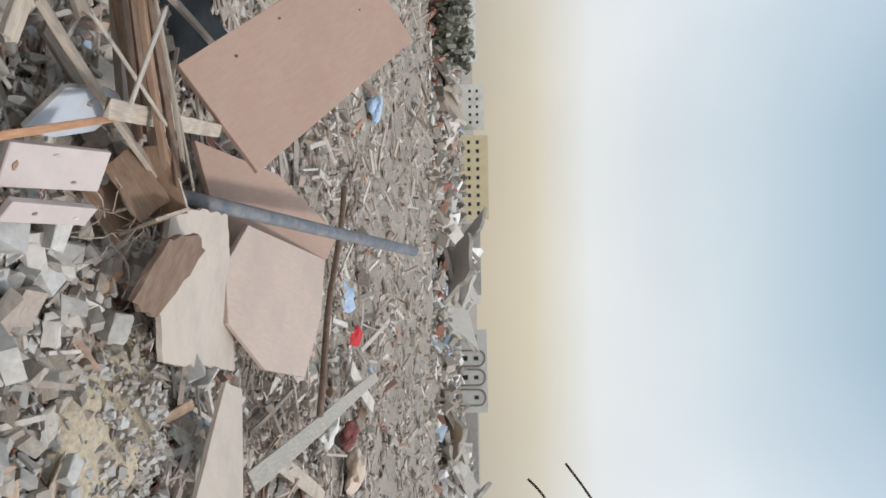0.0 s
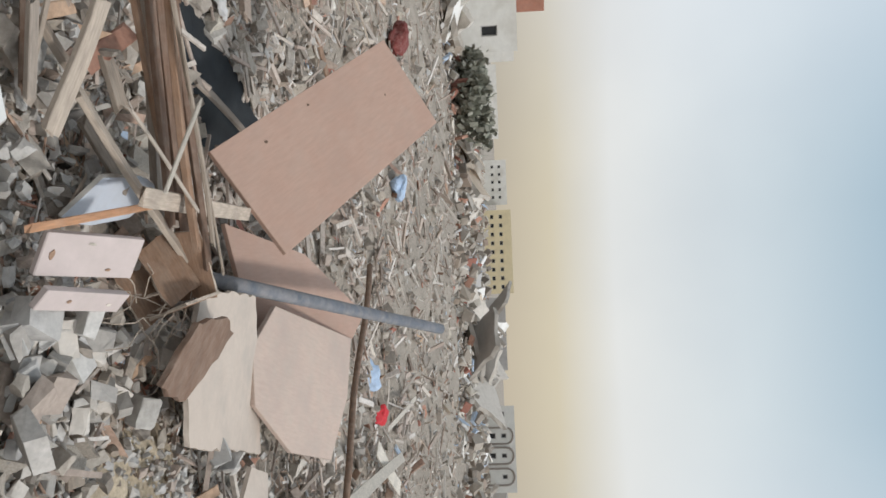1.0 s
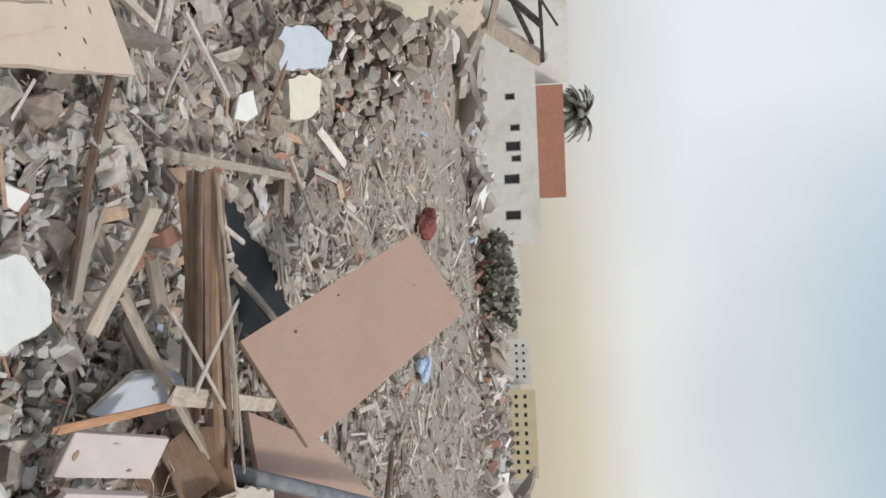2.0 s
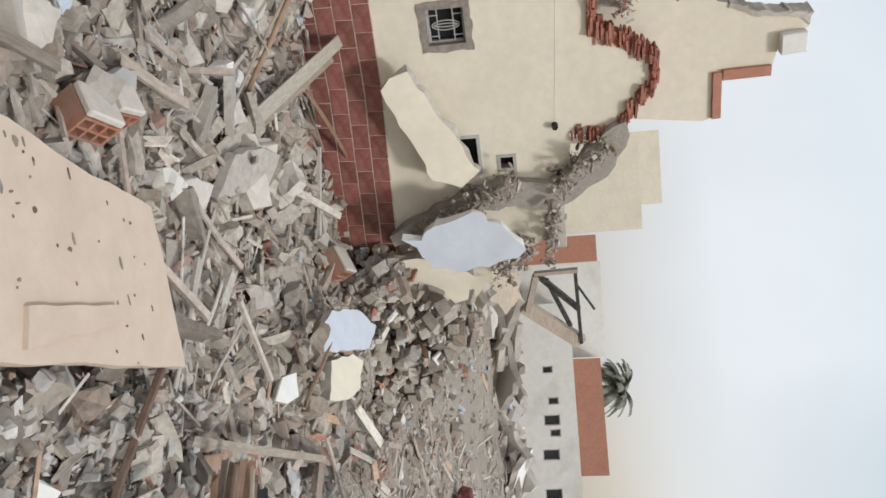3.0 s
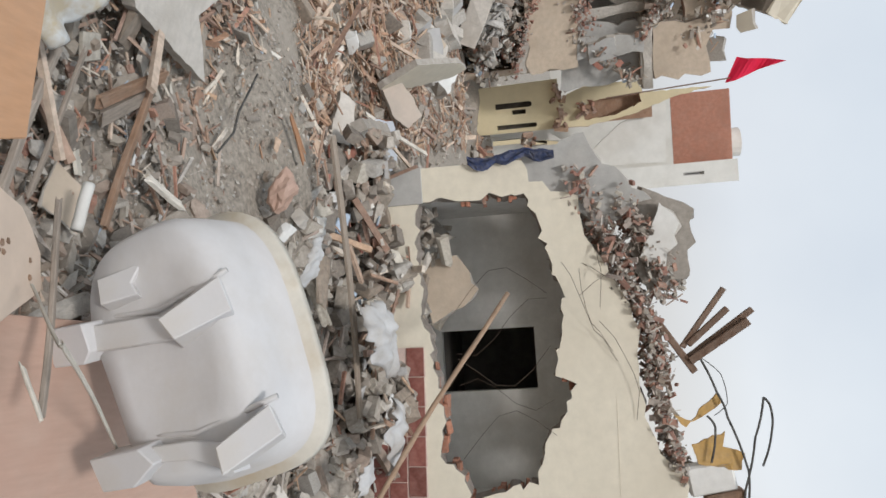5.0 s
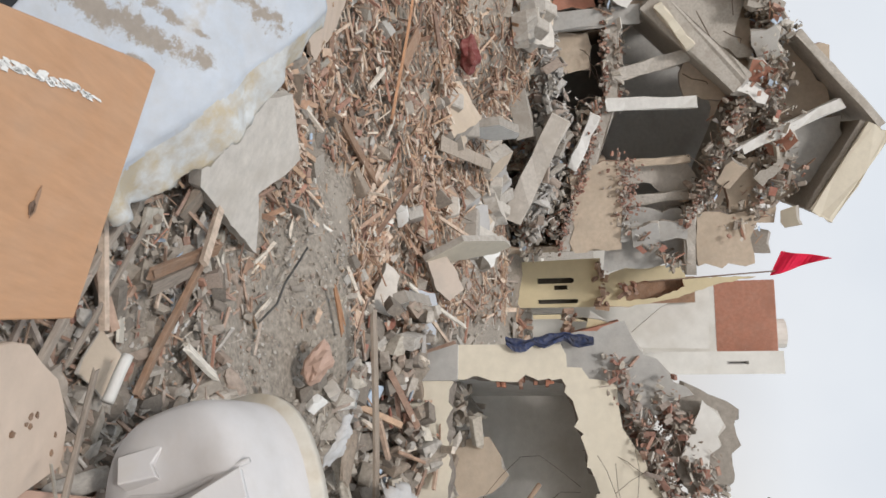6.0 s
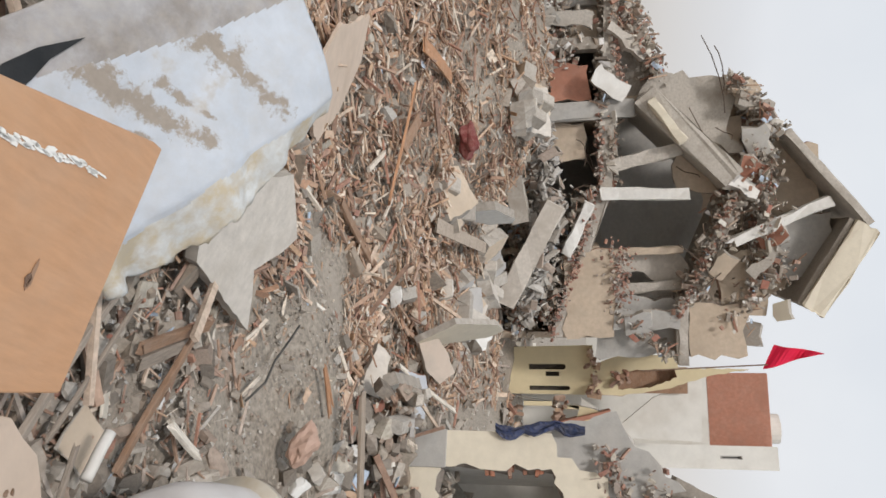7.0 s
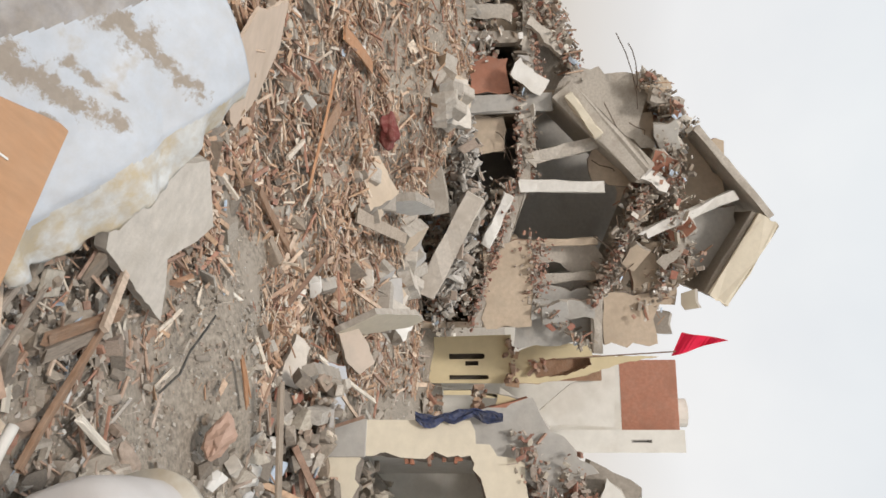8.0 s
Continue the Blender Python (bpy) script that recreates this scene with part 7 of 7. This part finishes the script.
def field(n, rg, r0, r1, az0, az1, power=1.0):
    """Places over the rubble field between two bearings, denser near by."""
    a = np.radians(rg.uniform(az0, az1, n))
    r = r0 * (r1 / r0) ** (rg.uniform(0, 1, n) ** power)
    x, y = -np.sin(a) * r, np.cos(a) * r
    ok = np.array([not behind_wall(px, py, 0.02) and not (q < 7 and covered(px, py, ground(px, py))) for px, py, q in zip(x, y, r)])
    x, y, r = x[ok], y[ok], r[ok]
    return x, y, np.array([ground(px, py) for px, py in zip(x, y)]), r


def scatter(name, n, r0, r1, az0, az1, lo, hi, mat, label, shapes, aspect=None, tilt=0.9, sink=0.15, power=1.0, grow=0.45, category="rubble", clear=True):
    x, y, z, r = field(n, nr, r0, r1, az0, az1, power)
    if clear:
        # dusty trodden patches with few lumps
        q = np.array([noise.noise((px * 0.55, py * 0.55, 3.3)) for px, py in zip(x, y)])
        keep = nr.uniform(0, 1, len(x)) < np.clip(0.85 + 2.2 * q, 0.35, 1)
        x, y, z, r = x[keep], y[keep], z[keep], r[keep]
    if clear or mat.startswith("splinters"):
        # strip of bare grey soil in front of the splinter heap
        q = np.array([soil(px, py) for px, py in zip(x, y)])
        keep = nr.uniform(0, 1, len(x)) < 1 - (0.96 if mat.startswith("splinters") else 0.72) * q
        x, y, z, r = x[keep], y[keep], z[keep], r[keep]
    if mat == "stones" and r1 < 90:
        # the splinter heap in front of the collapsed building holds few stones
        az = np.degrees(np.arctan2(-x, y))
        wood = np.clip((az - 92) / 5, 0, 1) * np.clip((r - 5.0) / 1.0, 0, 1) * np.clip((16 - r) / 3, 0, 1)
        keep = nr.uniform(0, 1, len(x)) < 1 - 0.55 * wood
        x, y, z, r = x[keep], y[keep], z[keep], r[keep]
    if name == "rubble_gravel":
        z = z - np.array([hollow(px, py) for px, py in zip(x, y)])
    k = len(x)
    s = lo * (hi / lo) ** (nr.uniform(0, 1, k) ** 2) * np.maximum(1, r / 4) ** grow
    size = np.repeat(s[:, None], 3, 1)
    if aspect is not None:
        size = size * np.stack([nr.uniform(*aspect[0], k), nr.uniform(*aspect[1], k), nr.uniform(*aspect[2], k)], 1)
    z = z + s * sink * nr.uniform(-1.2, 1.7, k)
    stuff(name, shapes, np.stack([x, y, z], 1), size, turns(k, nr, tilt), mat, label, category)


scatter("rubble_stones", 24000, 1.9, 45, -32, 128, 0.022, 0.155, "stones", "grey and beige broken masonry lumps", ws + cs, ((0.8, 1.7), (0.6, 1.1), (0.6, 1.2)))
scatter("rubble_stones", 13000, 2.0, 8, 20, 84, 0.018, 0.21, "stones", "grey and beige broken masonry lumps", rs, ((0.8, 1.7), (0.6, 1.1), (0.6, 1.2)))
scatter("long_lumps", 700, 2.3, 8, 18, 84, 0.06, 0.22, "stones", "long broken pieces of cement and plaster", rs, ((1.5, 2.8), (0.5, 0.8), (0.4, 0.8)), 0.5, 0.6)
scatter("rubble_gravel", 46000, 1.7, 10, -32, 128, 0.010, 0.045, "stones", "crushed masonry gravel", cs, grow=0.6, clear=False)
scatter("rubble_plates", 7000, 1.9, 35, -32, 128, 0.05, 0.28, "stones", "flat broken plaster and tile plates", fs, tilt=0.6)
scatter("splintered_wood", 10000, 5.0, 48, -32, 26, 0.035, 0.17, "splinters_dusty", "splintered timber and laths", cube, ((1.2, 3.5), (0.12, 0.4), (0.06, 0.2)), 0.5, 0.3)
scatter("splintered_wood", 18000, 4.4, 18, 88, 128, 0.022, 0.10, "splinters_tan", "brown splintered timber and laths", cube, ((1.2, 4), (0.12, 0.4), (0.06, 0.2)), 0.5, 0.3)
scatter("splintered_wood", 3600, 2.0, 20, 0, 92, 0.03, 0.15, "splinters_dusty", "splintered timber and laths", cube, ((1.5, 4), (0.08, 0.25), (0.05, 0.15)), 0.5, 0.3)
scatter("splintered_wood", 21000, 4.4, 18, 88, 128, 0.022, 0.10, "splinters", "pinkish-brown splintered timber and laths", cube, ((1.0, 3.6), (0.10, 0.38), (0.06, 0.2)), 0.6, 0.4)
scatter("wood_plates", 4200, 4.2, 20, 88, 128, 0.04, 0.15, "splinters_tan", "torn plates of plywood and board", fs, ((1, 2), (0.5, 1), (0.3, 0.8)), 0.6, 0.3, clear=False)
scatter("wood_plates", 1500, 3.0, 30, -32, 50, 0.06, 0.24, "splinters", "torn plates of plywood and board", fs, ((1, 2), (0.4, 0.8), (0.3, 0.8)), 0.6, 0.3, clear=False)
scatter("loose_battens", 240, 3.0, 12, -30, 60, 0.08, 0.22, "splinters_dusty", "broken battens lying on the rubble", cube, ((1.5, 3.5), (0.12, 0.25), (0.08, 0.14)), 0.3, 0.5, clear=False)
scatter("loose_battens", 220, 3.4, 14, 84, 128, 0.07, 0.22, "splinters", "broken battens lying on the rubble", cube, ((1.5, 3.5), (0.12, 0.25), (0.08, 0.14)), 0.3, 0.5, clear=False)
scatter("loose_battens", 330, 2.6, 8, 18, 80, 0.06, 0.20, "splinters_dusty", "dusty broken battens lying on the rubble", cube, ((1.8, 4.5), (0.10, 0.22), (0.06, 0.12)), 0.3, 0.6, clear=False)
scatter("loose_battens", 120, 2.3, 4.6, 90, 118, 0.07, 0.20, "splinters", "brown broken battens in the dust", cube, ((1.5, 3.5), (0.14, 0.28), (0.08, 0.16)), 0.3, 0.5, clear=False)
scatter("twigs", 7000, 2.0, 8, -32, 128, 0.02, 0.07, "splinters", "small splinters strewn in the dust", cube, ((1.5, 5), (0.12, 0.3), (0.1, 0.2)), 0.4, 0.5, clear=False)
scatter("scraps", 6500, 3.0, 45, -32, 128, 0.03, 0.15, "scraps", "scraps of plaster, plastic and cloth", fs, ((0.8, 1.8), (0.6, 1.0), (0.5, 1.5)), 0.7)
scatter("brick_pieces", 550, 2.2, 20, 20, 128, 0.04, 0.11, "brick_shards", "broken red hollow bricks", cube, ((1, 2), (0.6, 1), (0.5, 1)), 0.8)
scatter("far_rubble", 9000, 35, 95, -32, 45, 0.12, 0.5, "scraps", "pale far rubble of broken houses", fs, ((0.8, 1.8), (0.6, 1.0), (0.5, 3)), 0.9, 0.4, grow=0.3)
scatter("far_rubble", 9000, 35, 95, -32, 45, 0.12, 0.5, "stones", "grey far rubble of broken houses", cs, None, 0.9, 0.5, grow=0.3)
scatter("rubble_top", 5500, 2.3, 9, -32, 120, 0.03, 0.115, "stones", "broken masonry lumps lying on top", rs, ((0.8, 1.7), (0.6, 1.1), (0.6, 1.2)), 0.9, 0.7)
# heap at the end of the cream wall
hn = 900
hs, hz_ = nr.uniform(1.9, 4.2, hn), nr.uniform(0, 1, hn)
hz_ = 0.15 + hz_ * np.clip(1.35 - 0.9 * np.abs(hs - 2.9), 0.1, 1.3)
ho = nr.uniform(0.0, 0.75, hn) * (1.3 - 0.6 * hz_)
hp = np.array([(WALL_AT + WALL_DIR * s + WALL_OUT * o)[:2] for s, o in zip(hs, ho)])
stuff("wall_end_heap", ws, np.column_stack([hp, hz_]), np.repeat((0.06 + 0.22 * nr.uniform(0, 1, hn) ** 2)[:, None], 3, 1), turns(hn, nr, 0.9), "stones", "heap of masonry lumps at the end of the wall", "rubble")
scatter("outer_rubble", 9000, 1.4, 45, 128, 328, 0.06, 0.3, "stones", "broken masonry lumps", cs)

stuff("wall_end_scraps", fs, np.column_stack([hp, hz_ + 0.05])[:420], np.repeat((0.06 + 0.22 * nr.uniform(0, 1, 420) ** 2)[:, None], 3, 1), turns(420, nr, 0.9), "scraps", "plaster scraps at the end of the wall", "rubble")


ln = 1100
ls = nr.uniform(-4.7, -1.55, ln)
lz = 0.05 + nr.uniform(0, 1, ln) * (0.62 + 0.10 * np.sin(ls * 5)) * np.clip((-1.5 - ls) / 0.7, 0.15, 1)
lo_ = nr.uniform(0.03, 0.9, ln) * (1.15 - lz)
lp = np.array([(WALL_AT + WALL_DIR * s + WALL_OUT * o)[:2] for s, o in zip(ls, lo_)])
lsz = np.repeat((0.05 + 0.20 * nr.uniform(0, 1, ln) ** 2)[:, None], 3, 1)
stuff("wall_foot_heap", ws, np.column_stack([lp, lz])[:750], lsz[:750], turns(750, nr, 0.9), "stones", "masonry lumps heaped against the wall", "rubble")
stuff("wall_foot_scraps", fs, np.column_stack([lp, lz])[750:950], lsz[750:950], turns(200, nr, 0.9), "scraps", "plaster scraps heaped against the wall", "rubble")
stuff("wall_foot_laths", cube, np.column_stack([lp, lz + 0.05])[950:], lsz[950:] * np.array([2.5, 0.25, 0.15]), turns(150, nr, 0.6), "splinters", "broken laths heaped against the wall", "rubble")


def lump_thing(row, seed):
    """One broken block: a chipped box with cut corners."""
    kind, x, y, z, w = row
    rg = random.Random(seed)
    w = min(w, 0.5) * 0.8
    bm = box_bm(w, w * rg.uniform(0.55, 0.9), w * rg.uniform(0.35, 0.7))
    bmesh.ops.subdivide_edges(bm, edges=bm.edges[:], cuts=2, use_grid_fill=True)
    for _ in range(3):
        n = Vector((rg.gauss(0, 1), rg.gauss(0, 1), abs(rg.gauss(0, 1)))).normalized()
        r = bmesh.ops.bisect_plane(bm, geom=bm.verts[:] + bm.edges[:] + bm.faces[:], plane_co=n * w * rg.uniform(0.26, 0.36), plane_no=n, clear_outer=True)
        bmesh.ops.holes_fill(bm, edges=[e for e in bm.edges if e.is_boundary])
    for v in bm.verts:
        v.co += Vector((rg.gauss(0, 0.02), rg.gauss(0, 0.02), rg.gauss(0, 0.02))) * w
    bmesh.ops.triangulate(bm, faces=bm.faces[:])
    mt, lab = {"c": ("cement_light", "broken beige-grey cement block"), "g": ("concrete", "broken dark grey concrete block"), "w": ("plaster_white", "white plastered chunk of wall")}[kind]
    ob = link("masonry_chunk", bm, mt)
    ob.matrix_world = pose(x, y, max(z, ground(x, y) + w * 0.12), rg.gauss(0, 25), rg.gauss(0, 25), rg.uniform(0, 360))
    tagged(ob, lab + " on the rubble", "masonry chunk", "masonry chunks")


for i, r in enumerate(LUMPS + LUMPS_2 + LUMPS_3):
    lump_thing(r, i)

SAND = [r for r in SPOTS if r[0] == "sand"][0]
COVERS.append((Matrix.Translation((-SAND[1], -SAND[2], 0)), [(0.5 * math.cos(k * 0.785) * (1 + 0.2 * (k % 2)), 0.5 * math.sin(k * 0.785)) for k in range(8)]))
scatter("pale_rubble", 2200, 2.0, 6, -32, 2, 0.03, 0.20, "pale_stones", "pale grey lumps of plaster and cement", ws + fs, None, 0.8, 0.55, clear=False)
scatter("pale_rubble", 2600, 2.0, 3.8, 0, 36, 0.018, 0.085, "pale_stones", "small pale crumbs of plaster and cement", rs, ((0.8, 1.6), (0.6, 1.1), (0.6, 1.2)), 0.8, 0.9, clear=False)
scatter("pale_rubble", 3000, 6, 40, -32, 24, 0.03, 0.14, "pale_stones", "pale dusty lumps of far rubble", fs, None, 0.8, 0.6, clear=False)
scatter("pale_gravel", 5000, 2.0, 8, 84, 128, 0.008, 0.03, "pale_stones", "pale crumbs strewn on grey soil", cs, None, 0.8, 0.5, clear=False)

# single stones of the heap that can be picked out
heap = thing("rubble_heap", Matrix(), "heap of broken concrete and masonry lumps", "rubble")
shape_meshes = []
for bm in CHUNKS:
    me = bpy.data.meshes.new("stone")
    bm.to_mesh(me)
    me.materials.append(M["stone"])
    shape_meshes.append(me)
rg = random.Random(77)
count = 0
while count < 300:
    az, r = rg.choice([(rg.uniform(30, 78), rg.uniform(2.6, 6.8)), (rg.uniform(-22, 30), rg.uniform(2.3, 6)), (rg.uniform(78, 118), rg.uniform(2.4, 9))])
    p = bearing(az, r)
    if behind_wall(p.x, p.y, 0.15) or covered(p.x, p.y, ground(p.x, p.y)):
        continue
    s = (0.06 + 0.15 * rg.random() ** 2) * (0.7 + r / 12)
    o = new("stone", shape_meshes[count % 14])
    o.parent = heap
    o.matrix_world = pose(p.x, p.y, ground(p.x, p.y) + s * 0.12, rg.gauss(0, 40), rg.gauss(0, 40), rg.uniform(0, 360)) @ Matrix.Scale(s, 4)
    count += 1
for bm in CHUNKS + FLAKES:
    bm.free()
